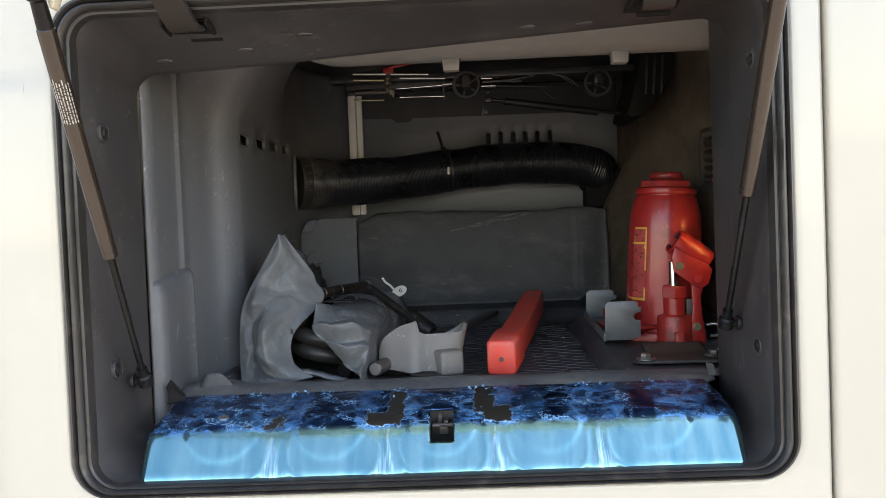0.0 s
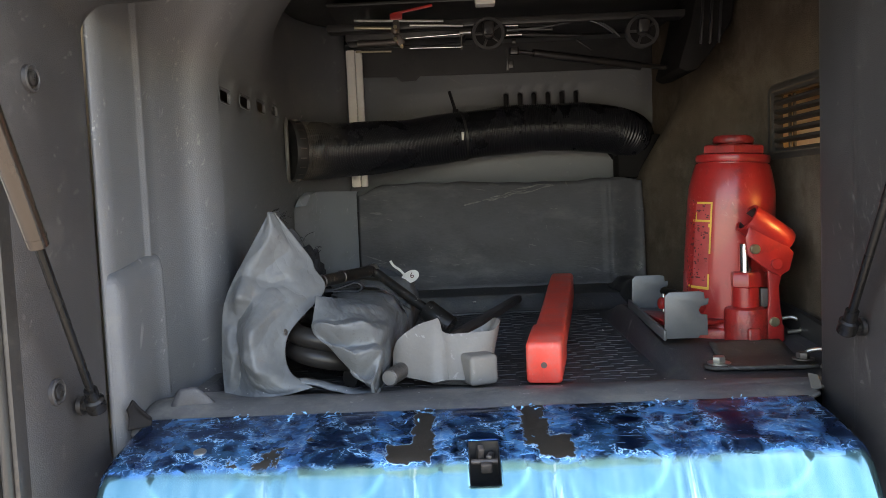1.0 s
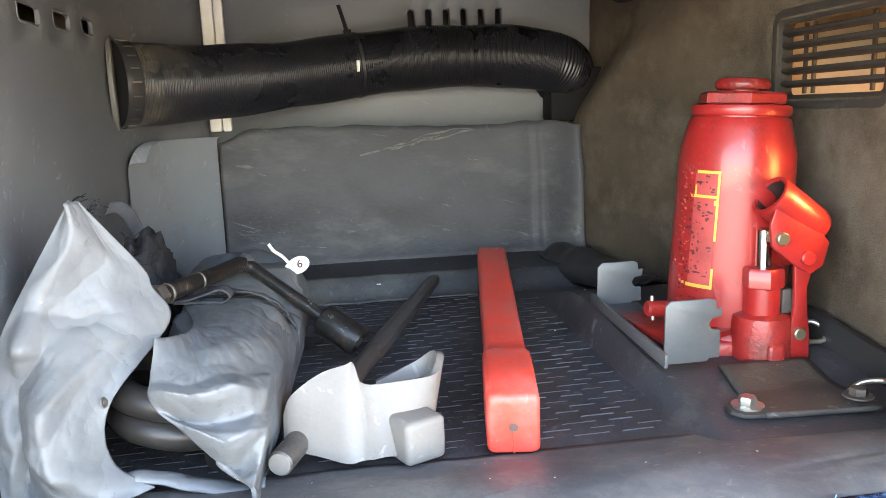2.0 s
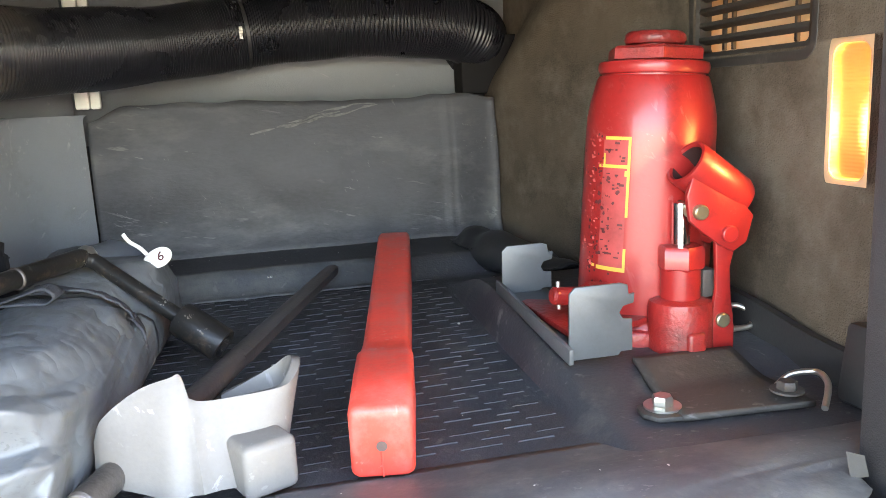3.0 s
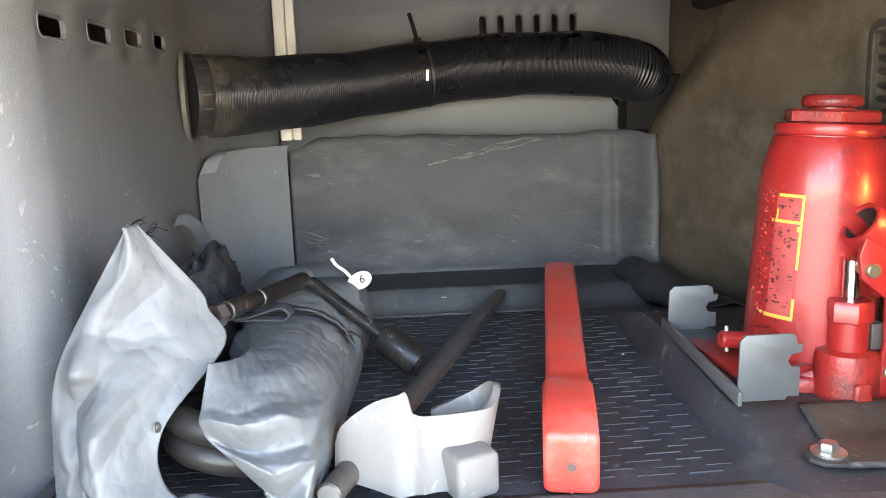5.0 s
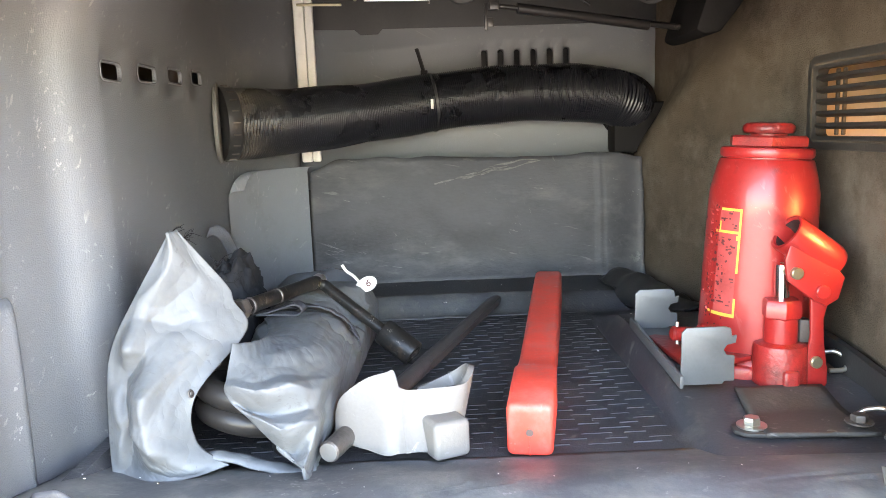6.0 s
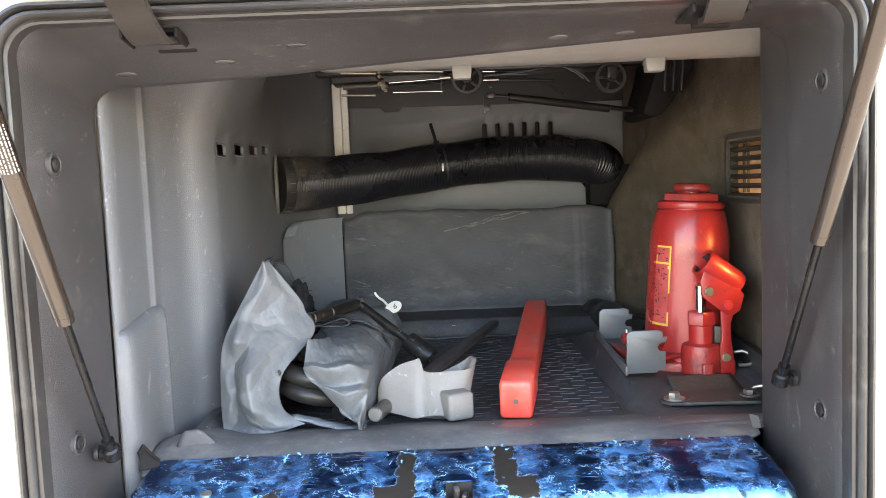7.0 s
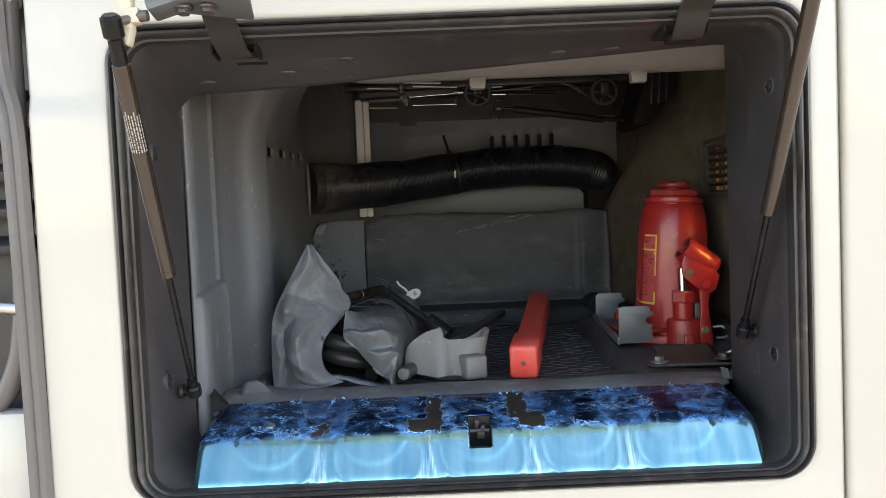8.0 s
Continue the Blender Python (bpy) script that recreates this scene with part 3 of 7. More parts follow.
quads(bm, [[(p.x + a * 0.0135, p.y - b * 0.009 + 0.004, p.z) for a, b in sec] for p in pts], closed_u=True)
bmesh.ops.recalc_face_normals(bm, faces=bm.faces[:])
M_EDGE = mat("satin_grey_rubber", (0.105, 0.096, 0.090), 0.4, vary=0.15, scale=(8, 260), bump=0.1, dirt=(0.2, 0.18, 0.15), dirt_amount=0.3)
structure("trim_edge_strip", bm, M_EDGE, "grooved dark rubber edge strip beside the white panel", "trim")
bm = join(box_at((0.85, 0.03, 0.55), (-0.92, 0.865, -0.225), bevel=0.008), box_at((0.85, 0.03, 1.4), (-0.92, 0.865, 1.2), bevel=0.008))
structure("wall_outer_panel_front", bm, M_WHITE, "white painted bodywork ahead of the rubber strip", "body panel")
bm = box_at((0.9, 0.02, 0.62), (-0.94, 0.93, 0.28))
structure("wall_intake_recess", bm, M_BLACK, "black plastic recess behind the intake slats", "body panel")

# rubber seal round the opening
def op_loop(d, y, r=0.041):
    return (OP[0] + d, OP[1] - d, OP[2] + d * 0.62, OP[3] - d, max(0.02, r - d * 0.6), y)


bm = ring([op_loop(d, y) for d, y in ((0.0, 0.862), (-0.0005, 0.838), (0.0012, 0.8325), (0.0036, 0.8315), (0.0052, 0.8345), (0.0058, 0.8395), (0.0068, 0.8385), (0.008, 0.833),
                                      (0.0107, 0.8315), (0.0130, 0.834), (0.0140, 0.840), (0.0148, 0.8405), (0.0160, 0.838), (0.0180, 0.8395), (0.0192, 0.846), (0.019, 0.864))])
structure("trim_door_seal", bm, M_SEAL, "double-lipped black rubber door seal around the opening", "seal")

# plastic surround: a funnel from the seal to the inner edge
bm = ring([(-0.3735, 0.3560, -0.0485, 0.4525, 0.034, 0.848), (-0.3705, 0.3530, -0.0475, 0.4500, 0.034, 0.856), (-0.3645, 0.3525, -0.0450, 0.4495, 0.036, 0.872),
           (-0.3590, 0.3520, -0.0330, 0.4420, 0.036, 0.915), (-0.3560, 0.3515, -0.0330, 0.4290, 0.034, 0.952), (-0.3550, 0.3512, -0.0330, 0.4265, 0.03, 0.960),
           (-0.3560, 0.3525, -0.0335, 0.4280, 0.03, 0.9645), (-0.372, 0.372, -0.05, 0.452, 0.03, 0.966)])
for v in bm.verts:  # the header's lower edge climbs from the front to the rear
    edge = 0.4125 + 0.0075 * sstep(-0.34, -0.10, v.co.x) + 0.0285 * max(0.0, min(1.0, (v.co.x + 0.16) / 0.47))
    v.co.z += (edge - 0.4265) * sstep(0.36, 0.42, v.co.z) * sstep(0.88, 0.95, v.co.y)
header = BVHTree.FromBMesh(bm)
surround = structure("wall_surround", bm, M_SURROUND, "charcoal moulded plastic surround of the locker opening", "locker surround")
# shallow oval pips moulded into the underside of the header
M_PIP = mat("polished_charcoal_plastic", (0.055, 0.052, 0.052), 0.25, scale=(12, 300), bump=0.05)
for x, y in ((-0.310, 0.938), (-0.211, 0.930), (-0.138, 0.912), (0.115, 0.936), (0.182, 0.940)):
    hit, normal, _, _ = header.ray_cast(Vector((x, y, 0.30)), Vector((0, 0, 1)))
    pip = bmesh.new()
    bmesh.ops.create_uvsphere(pip, u_segments=18, v_segments=8, radius=1.0, matrix=Matrix.Translation(hit) @ Vector((0, 0, 1)).rotation_difference(normal).to_matrix().to_4x4() @ Matrix.Diagonal((0.0105, 0.0042, 0.0013, 1)))
    part("moulded_pip", pip, M_PIP, surround)
bm = bmesh.new()
quads(bm, [[(0.3512, 0.952, z), (0.3514, 0.966, z), (0.3508, 1.019, z), (0.3522, 1.025, z), (0.358, 1.027, z), (0.47, 1.025, z)] for z in (-0.05, 0.1, 0.3, 0.47)])
structure("wall_surround_post", bm, M_SURROUND, "charcoal plastic post at the locker's rear side", "locker surround")

# left lining: front pillar, rounded corner, side wall with slots, rounded far corner
SLOTS = [(1.1995, 1.247), (1.293, 1.346), (1.386, 1.436), (1.478, 1.520)]
plan = [(-0.3505, 0.966), (-0.3510, 1.0), (-0.3515, 1.03), (-0.3518, 1.055), (-0.3520, 1.066), (-0.3512, 1.0695), (-0.3480, 1.0725), (-0.3470, 1.0755), (-0.3482, 1.079), (-0.3455, 1.096), (-0.3410, 1.120), (-0.3370, 1.138), (-0.3335, 1.147), (-0.3285, 1.1545), (-0.3220, 1.160), (-0.3150, 1.1665), (-0.3090, 1.175), (-0.3040, 1.185), (-0.3012, 1.193)]
ys = sorted([v for s in SLOTS for v in s] + [1.27, 1.36, 1.46, 1.56])
plan += [(-0.300 - 0.001 * (y - 1.2) / 0.4, y) for y in ys] + [(-0.3015, 1.615), (-0.300, 1.64), (-0.295, 1.67), (-0.285, 1.70), (-0.27, 1.73), (-0.25, 1.755), (-0.236, 1.768), (-0.219, 1.780)]
zs = [-0.04, 0.0, 0.05, 0.1, 0.15, 0.2, 0.25, 0.3, 0.335, 0.3535, 0.3695, 0.39, 0.41, 0.425, 0.437, 0.447, 0.456, 0.47, 0.495, 0.52, 0.548, 0.572]


def slot_lift(y, z):
    return 0.045 * max(0.0, y - 1.22) * math.exp(-((z - 0.361) / 0.03) ** 2)


def cove(x, y, z):
    """The lining leans over at the top into the ceiling, more towards the far end."""
    w = sstep(1.09, 1.17, y)
    lean = min(1.45, max(0.0, z - 0.375) / 0.1)
    return x + w * (0.055 * lean ** 1.6) * (1 - sstep(1.25, 1.55, y)), y, z + slot_lift(y, z)


skip = set()
for a, b in SLOTS:
    ia = [i for i, p in enumerate(plan) if abs(p[1] - a) < 1e-6][0]
    ib = [i for i, p in enumerate(plan) if abs(p[1] - b) < 1e-6][0]
    skip |= {(i, zs.index(0.3535)) for i in range(ia, ib)}
bm = bmesh.new()
quads(bm, [[cove(x, y, z) for x, y in plan] for z in zs], skip=skip)
wall_left = structure("wall_left", bm, M_LINER, "grey grained plastic lining, scratched, with four slots", "lining", sharp=50)
thicken(wall_left, 0.004, -1.0)
# rounded rims of the slots
for a, b in SLOTS:
    rim = bmesh.new()
    sx = -0.300 - 0.001 * ((a + b) / 2 - 1.2) / 0.4
    up = slot_lift((a + b) / 2, 0.361)
    quads(rim, [[(sx + dx, y, z + up) for y, z in rounded_rect(a - g, b + g, 0.3535 - g, 0.3695 + g, r, 6, 3)] for g, r, dx in ((0.0020, 0.0065, 0.0002), (0.0014, 0.0065, 0.0008), (0.0002, 0.0055, 0.0008), (-0.0004, 0.005, 0.0002), (-0.0006, 0.005, -0.0035))], closed_u=True)
    bmesh.ops.recalc_face_normals(rim, faces=rim.faces[:])
    part("slot_rim", rim, M_LINER, wall_left)
structure("wall_side_body", box_at((0.01, 0.5, 0.3), (-0.345, 1.40, 0.36)), M_BLACK, "dark bodywork behind the side lining", "body panel")
# added bar for an unidentified pale thing behind the last slot
structure("trim_slot_backing", join(rod((-0.332, 1.508, 0.30), (-0.332, 1.508, 0.44), 0.012, seg=20)), M_BEAM, "pale round bar put behind the last slot", "pipe")
# raised foot of the pillar
bm = bmesh.new()
foot = [(-0.3530, 0.966), (-0.3440, 0.968), (-0.3395, 0.974), (-0.3375, 0.986), (-0.3385, 1.0), (-0.3385, 1.04), (-0.3375, 1.060), (-0.3345, 1.066), (-0.3335, 1.0705), (-0.3360, 1.077), (-0.349, 1.081)]
mid = (-0.3525, 1.03)
rows = []
for z, k, lift in ((-0.04, 1.0, 0), (0.05, 1.0, 0), (0.12, 0.98, 0), (0.146, 0.93, 0), (0.156, 0.78, 0), (0.161, 0.5, 0), (0.163, 0.05, 0)):
    rows.append([(mid[0] + (x - mid[0]) * k, y + (0.01 if z > 0.15 else 0) * (1 - k), z + 0.012 * sstep(0.96, 1.09, y) * sstep(0.1, 0.15, z)) for x, y in foot])
quads(bm, rows)
structure("wall_left_foot", bm, M_LINER, "raised grey plastic foot of the lining pillar", "lining", sharp=60)

# far wall: upper panel with six upright slots
BACK_Y = 1.842
xs, zz = [-0.24], [0.20, 0.30, 0.388, 0.4315, 0.45, 0.50, 0.54]
SL = [0.1005 + 0.0287 * i for i in range(6)]
for s in SL:
    xs += [s - 0.0058, s + 0.0058]
xs += [0.30, 0.36, 0.45]
skip = {(2 * i + 1, 2) for i in range(6)}
bm = bmesh.new()
quads(bm, [[(x, BACK_Y + 0.006 * math.sin((x + 0.2) * 3), z) for x in xs] for z in zz], skip=skip)
wall_back = structure("wall_back", bm, M_BACK, "plain grey plastic far wall with six upright slots", "lining")
thicken(wall_back, 0.005, 1.0)
for sx in SL:
    sy = BACK_Y + 0.006 * math.sin((sx + 0.2) * 3)
    part("slot_rim", ring([(sx - 0.0058 - g, sx + 0.0058 + g, 0.388 - g, 0.4315 + g, 0.0056 + g * 0.6, sy + dy) for g, dy in ((0.0022, -0.0004), (0.0016, -0.0012), (0.0003, -0.0012), (-0.0006, 0.0), (-0.0008, 0.008))]), M_BACK, wall_back)
bm = box_at((1.2, 0.02, 1.2), (0, 1.92, 0.3))
structure("wall_back_body", bm, M_BLACK, "dark bodywork behind the far lining", "body panel")

# corner panel and rubber sheet below it
def sheet(fn, nu, nv):
    b = bmesh.new()
    quads(b, [[fn(i / (nu - 1), j / (nv - 1)) for i in range(nu)] for j in range(nv)])
    return b


cp = smooth_path([(-0.298, 1.605, 0), (-0.291, 1.645, 0), (-0.272, 1.70, 0), (-0.245, 1.745, 0), (-0.2085, 1.782, 0)], 18)
bm = bmesh.new()
quads(bm, [[(p.x + k * 0.006, p.y - 0.006 + k * 0.008, z - 0.026 * max(0.0, 1 - i / 6) ** 2 * sstep(0.15, 0.24, z)) for i, p in enumerate(cp)] for z, k in ((-0.01, 0), (0.1, 0), (0.2, 0), (0.234, 0), (0.240, 0.2), (0.243, 0.8), (0.243, 3))])
M_CORNER = mat("pale_grey_corner_plastic", (0.205, 0.213, 0.226), 0.5, vary=0.1, scale=(5, 600), bump=0.2, dirt=(0.15, 0.145, 0.135), dirt_amount=0.4, dirt_scale=14, scratch=(0.42, 0.41, 0.39), scratch_amount=0.5)
structure("wall_corner_panel", bm, M_CORNER, "smooth grey plastic corner panel behind the bag", "lining", sharp=60)


def pad_fn(u, v):
    """A limp rubber sheet, its far end folded forward into the corner."""
    x = -0.2075 + 0.566 * u - 0.008 * sstep(0.93, 1.0, u)
    z = 0.036 + 0.212 * v
    fold = 0.050 * sstep(0.86, 1.0, u) ** 1.3
    y = 1.800 - 0.014 * math.sin(math.pi * v) - fold + 0.004 * wob((x, z, 0), 9, 2) + 0.0025 * wob((x, z, 0), 23, 5) - 0.03 * (1 - v) ** 6
    y -= 0.003 * math.exp(-((u - 0.875) / 0.010) ** 2)
    z += (0.004 * wob((x, 0, 0), 22, 5) - 0.016 * (1 - sstep(0.0, 0.10, u)) + 0.004 * math.sin(u * 7) - 0.010 * sstep(0.90, 1.0, u)) * v
    return x, y, z


bm = sheet(pad_fn, 110, 26)
rubber_sheet = structure("wall_back_sheet", bm, M_PAD, "dusty scuffed black rubber sheet against the far wall", "rubber sheet")
thicken(rubber_sheet, 0.004, 1.0)
# a pair of long pale scuffs across its upper half
random.seed(31)
bm = bmesh.new()
for k in range(46):
    t0 = random.random()
    u0, v0 = 0.37 + 0.29 * t0, 0.78 + 0.17 * t0 + random.choice((0.0, 0.045)) * t0 + random.gauss(0, 0.006)
    du = random.uniform(0.012, 0.055)
    W = random.uniform(0.002, 0.007)
    rows_ = []
    for i in range(5):
        x, y, z = pad_fn(u0 + du * i / 4, min(0.975, v0 + 0.62 * du * i / 4))
        h = W * 0.212 * math.sin(math.pi * (0.08 + 0.84 * i / 4))
        rows_.append([(x, y - 0.0046, z - h), (x, y - 0.0046, z + h)])
    quads(bm, rows_)
M_SCUFF = mat("pale_rubber_scuff", (0.135, 0.132, 0.125), 0.7, vary=0.5, scale=(60, 300), bump=0.1, spec=0.2)
part("scuff_streak", bm, M_SCUFF, rubber_sheet)["kind"] = "stuff"

# cream double-bead strip in the far corner
bm = join(box_at((0.0175, 0.012, 0.27), (-0.2085, 1.789, 0.385), bevel=0.003), box_at((0.0135, 0.011, 0.27), (-0.1925, 1.7925, 0.385), bevel=0.003))
structure("trim_corner_strip", bm, M_STRIP, "cream plastic double-bead strip in the far corner", "trim")


# floor: ribbed rubber, rising to a ledge at the far end, and a smoother apron beside it
def floor_z(x, y):
    z = 0.010 * sstep(1.15, 1.60, y)
    z += 0.026 * sstep(1.625, 1.665, y) + 0.006 * sstep(1.70, 1.80, y)
    apron = 0.009 + 0.012 * sstep(1.165, 1.215, y) + 0.075 * min(0.18, max(0.0, y - 1.215))
    z += apron * sstep(0.226, 0.246, x) * (1 - sstep(1.45, 1.62, y))
    z += 0.020 * (1 - sstep(-0.305, -0.285, x))
    return z - 0.0005


fx = [-0.315 + 0.012 * i for i in range(45)] + [0.222 + 0.006 * i for i in range(8)] + [0.285 + 0.03 * i for i in range(8)]
fx = sorted(set(round(v, 4) for v in fx))
fy = [1.03] + [1.06 + 0.03 * i for i in range(18)] + [1.595 + 0.008 * i for i in range(14)] + [1.715 + 0.02 * i for i in range(8)]
bm = bmesh.new()
quads(bm, [[(x, y, floor_z(x, y) + 0.0008 * wob((x, y, 0), 14)) for x in fx] for y in fy])
floor = structure("floor", bm, M_FLOOR, "black ribbed rubber locker floor with a low far ledge", "floor")
# paler sheet on the slope: the light the ledge catches, put into colour
bm = sheet(lambda u, v: (-0.30 + 0.485 * u, 1.616 + 0.056 * v, floor_z(-0.30 + 0.485 * u, 1.616 + 0.056 * v) + 0.0022 + 0.0012 * wob((u * 5, v, 0), 3, 2)), 60, 9)
thicken(structure("floor_lit_lip", bm, M_MAT, "smooth grey rubber sheet, paler for the light on the far ledge", "floor"), 0.0016, 0.0)
bm = box_at((0.95, 1.0, 0.02), (0.03, 1.40, -0.05))
structure("floor_base", bm, M_BLACK, "dark base under the locker floor", "floor")

# right wall: felt covered, with holes for the grille and the lamp
LAMP_Y, LAMP_Z = (1.137, 1.183), (0.162, 0.271)
VENT_Y, VENT_Z = (1.205, 1.372), (0.268, 0.352)
wy = sorted([0.99, 1.08, *LAMP_Y, *VENT_Y, 1.28, 1.40, *[1.42 + 0.0095 * k for k in range(48)]])
wz = sorted([-0.04, 0.03, 0.07, *LAMP_Z, *VENT_Z, *[0.1005 + 0.0095 * k for k in range(44)], 0.545, 0.57])


def felt_x(y, z):
    """The felt swells inwards over a rounded hump; above its sloping brow it lies further back."""
    back = 0.452 - 0.047 * sstep(1.40, 1.80, y)
    swell = 0.452 - 0.098 * sstep(1.41, 1.80, y)
    brow = 0.40 - 0.50 * (y - 1.60)
    x = back + (swell - back) * (1 - sstep(brow - 0.075, brow + 0.030, z))
    crease_y = 1.424 + 0.94 * (z - 0.291)
    x -= 0.011 * sstep(crease_y - 0.012, crease_y + 0.012, y) * sstep(0.24, 0.31, z) * (1 - sstep(1.60, 1.80, y))
    return x + (0.003 * wob((0, y, z), 9, 3) + 0.0016 * wob((0, y, z), 24, 6)) * sstep(1.38, 1.45, y)


skip = set()
for a, (z0, z1) in ((LAMP_Y, LAMP_Z), (VENT_Y, VENT_Z)):
    for i in range(len(wy) - 1):
        for j in range(len(wz) - 1):
            if a[0] - 1e-6 <= wy[i] and wy[i + 1] <= a[1] + 1e-6 and z0 - 1e-6 <= wz[j] and wz[j + 1] <= z1 + 1e-6:
                skip.add((i, j))
bm = bmesh.new()
quads(bm, [[(felt_x(y, z), y, z) for y in wy] for z in wz], skip=skip)
thicken(structure("wall_right", bm, M_CARPET, "stained brown needle-felt side wall", "felt wall", sharp=70), 0.006, -1.0)
bm = bmesh.new()
cv = [(0.458, 1.06), (0.54, 1.06), (0.54, 1.42), (0.458, 1.42)]
quads(bm, [[(x, y, z) for x, y in cv] for z in (0.13, 0.40)])
quads(bm, [[(0.458, 1.06, 0.13), (0.54, 1.06, 0.13)], [(0.458, 1.42, 0.13), (0.54, 1.42, 0.13)]])
quads(bm, [[(0.458, 1.06, 0.40), (0.54, 1.06, 0.40)], [(0.458, 1.42, 0.40), (0.54, 1.42, 0.40)]])
thicken(structure("wall_lamp_cavity", bm, M_BEIGE, "beige cavity behind the grille and the lamp", "cavity"), 0.004, 0.0)

# ceiling and front cross beam
bm = box_at((0.95, 0.95, 0.02), (0.06, 1.42, 0.570))
structure("ceiling", bm, M_BLACK, "dark locker ceiling", "ceiling")
bm = bmesh.new()
prof = [(1.015, 0.480), (1.028, 0.465), (1.050, 0.4475), (1.070, 0.4395), (1.085, 0.4380), (1.092, 0.4415), (1.094, 0.449), (1.096, 0.485), (1.10, 0.55)]
bx = [-0.235, -0.215, -0.195, -0.175, -0.155, -0.135, -0.115, -0.08, 0.05, 0.2, 0.3, 0.38, 0.46]
quads(bm, [[(x, y, z + 0.030 * (1 - sstep(-0.225, -0.11, x)) ** 1.5) for x in bx] for y, z in prof])
structure("trim_cross_beam", bm, M_BEAM, "light grey plastic cross beam under the ceiling", "beam", sharp=60)


# ---------------------------------------------------------------- sill, mat edge
SILL = smooth_path([(0.8545, -0.060, 0), (0.8545, -0.051, 0), (0.8565, -0.0430, 0), (0.8620, -0.0340, 0), (0.8700, -0.0215, 0), (0.8780, -0.0105, 0), (0.8850, -0.0035, 0), (0.8920, 0.0008, 0), (0.9050, 0.0045, 0), (0.925, 0.0085, 0), (0.950, 0.0125, 0), (0.970, 0.0152, 0), (0.983, 0.0168, 0)], 60)
PADS = [(-0.284, -0.206), (-0.162, -0.088), (-0.037, 0.036), (0.085, 0.152), (0.195, 0.272)]


def sill_fn(u, v):
    x = -0.331 + 0.658 * u
    i = v * (len(SILL) - 1)
    j = min(int(i), len(SILL) - 2)
    p = SILL[j].lerp(SILL[j + 1], i - j)
    t = (SILL[j + 1] - SILL[j]).normalized()
    bump = 0.0
    for a, b in PADS:
        w = sstep(a - 0.006, a + 0.004, x) * (1 - sstep(b - 0.004, b + 0.006, x))
        lo = 0.27 + 0.13 * (abs((x - (a + b) / 2) / ((b - a) / 2)) ** 2.5)
        bump += 0.0015 * w * sstep(lo - 0.03, lo + 0.03, v) * (1 - sstep(0.90, 0.97, v))
    for k, cx in enumerate((-0.187, -0.062, 0.060, 0.172)):  # taut folds fanning out towards the front edge
        for dx, amp in ((0.0, 0.0020), (0.012, 0.0012), (-0.010, 0.0010)):
            spread = 1 + 2.6 * max(0.0, 1 - v / 0.34) ** 2
            bump += amp * max(0.0, 1 - abs(x - cx - dx * spread - 0.004 * math.sin(k + v * 5)) / (0.0035 + 0.016 * max(0.0, 1 - v / 0.30) ** 2)) * (1 - sstep(0.28, 0.46, v)) * sstep(0.05, 0.12, v)
    bump += 0.0010 * abs(wob((x, v * 0.05, 1), 38, 2)) * (1 - sstep(0.40, 0.55, v)) * sstep(0.10, 0.20, v)
    end = sstep(0.0, 0.012, u) * (1 - sstep(0.988, 1.0, u))
    bump += -0.006 * (1 - end)
    bump += 0.0006 * wob((x, v * 0.12, 0), 55, 3) * sstep(0.45, 0.65, v)
    bump += 0.0009 * abs(wob((x * 1.0, v * 0.16, 0), 75, 6)) * sstep(0.5, 0.62, v) * sstep(0.0, 0.25, wob((x, v * 0.1, 2), 17, 4))
    return x, p.x - t.y * bump, p.y + t.x * bump


sill = thing("door_sill", "door sill under torn, creased blue protective film", "sill", (0, 0.9, -0.04))
bm = bmesh.new()
NU, NV = 300, 60
us = [i / NU for i in range(NU + 1)]
skip = {(i, j) for i in range(NU) for j in range(NV) if -0.0125 < -0.331 + 0.658 * (i + 0.5) / NU < 0.0135 and 0.35 < (j + 0.5) / NV < 0.70}
quads(bm, [[sill_fn(u, j / NV) for u in us] for j in range(NV + 1)], skip=skip)
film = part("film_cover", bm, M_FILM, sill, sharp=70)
thicken(film, 0.0015, -1.0)
# latch in its slot
side_ = [(0.869, -0.060), (0.871, -0.0230), (0.8785, -0.0125), (0.8860, -0.0050), (0.8925, -0.0012), (0.9170, 0.0050), (0.920, -0.060)]
bm = join(prism(side_, -0.0155, -0.0125, "x"), prism(side_, 0.0135, 0.0165, "x"), box_at((0.032, 0.056, 0.003), (0.0005, 0.894, -0.058)), box_at((0.032, 0.003, 0.064), (0.0005, 0.920, -0.028)), box_at((0.032, 0.003, 0.034), (0.0005, 0.868, -0.042)))
latch = part("latch_well", bm, M_BLACK, sill, "black well of the latch")
bm = join(box_at((0.006, 0.008, 0.016), (-0.003, 0.909, -0.004), (25, 0, 12), bevel=0.002), rod((-0.011, 0.903, -0.009), (0.012, 0.903, -0.009), 0.0026), box_at((0.010, 0.006, 0.009), (0.002, 0.896, -0.012), (20, 0, 0), bevel=0.0015), box_at((0.005, 0.012, 0.005), (0.006, 0.908, -0.006), (0, 0, -15), bevel=0.001))
part("latch_bolt", bm, M_DARKSTEEL, latch, "dark steel latch bolt")
bm = join(lathe([(0.0058, -0.003), (0.0058, 0.0008), (0.0046, 0.0014), (0.0036, 0.0010), (0.001, 0.0010)], axis_frame((-0.2505, 0.9085, 0.0068), (-0.2505, 0.9083, 0.0078)), 22))
part("rivet", bm, M_STEEL, sill, "bright round rivet head")

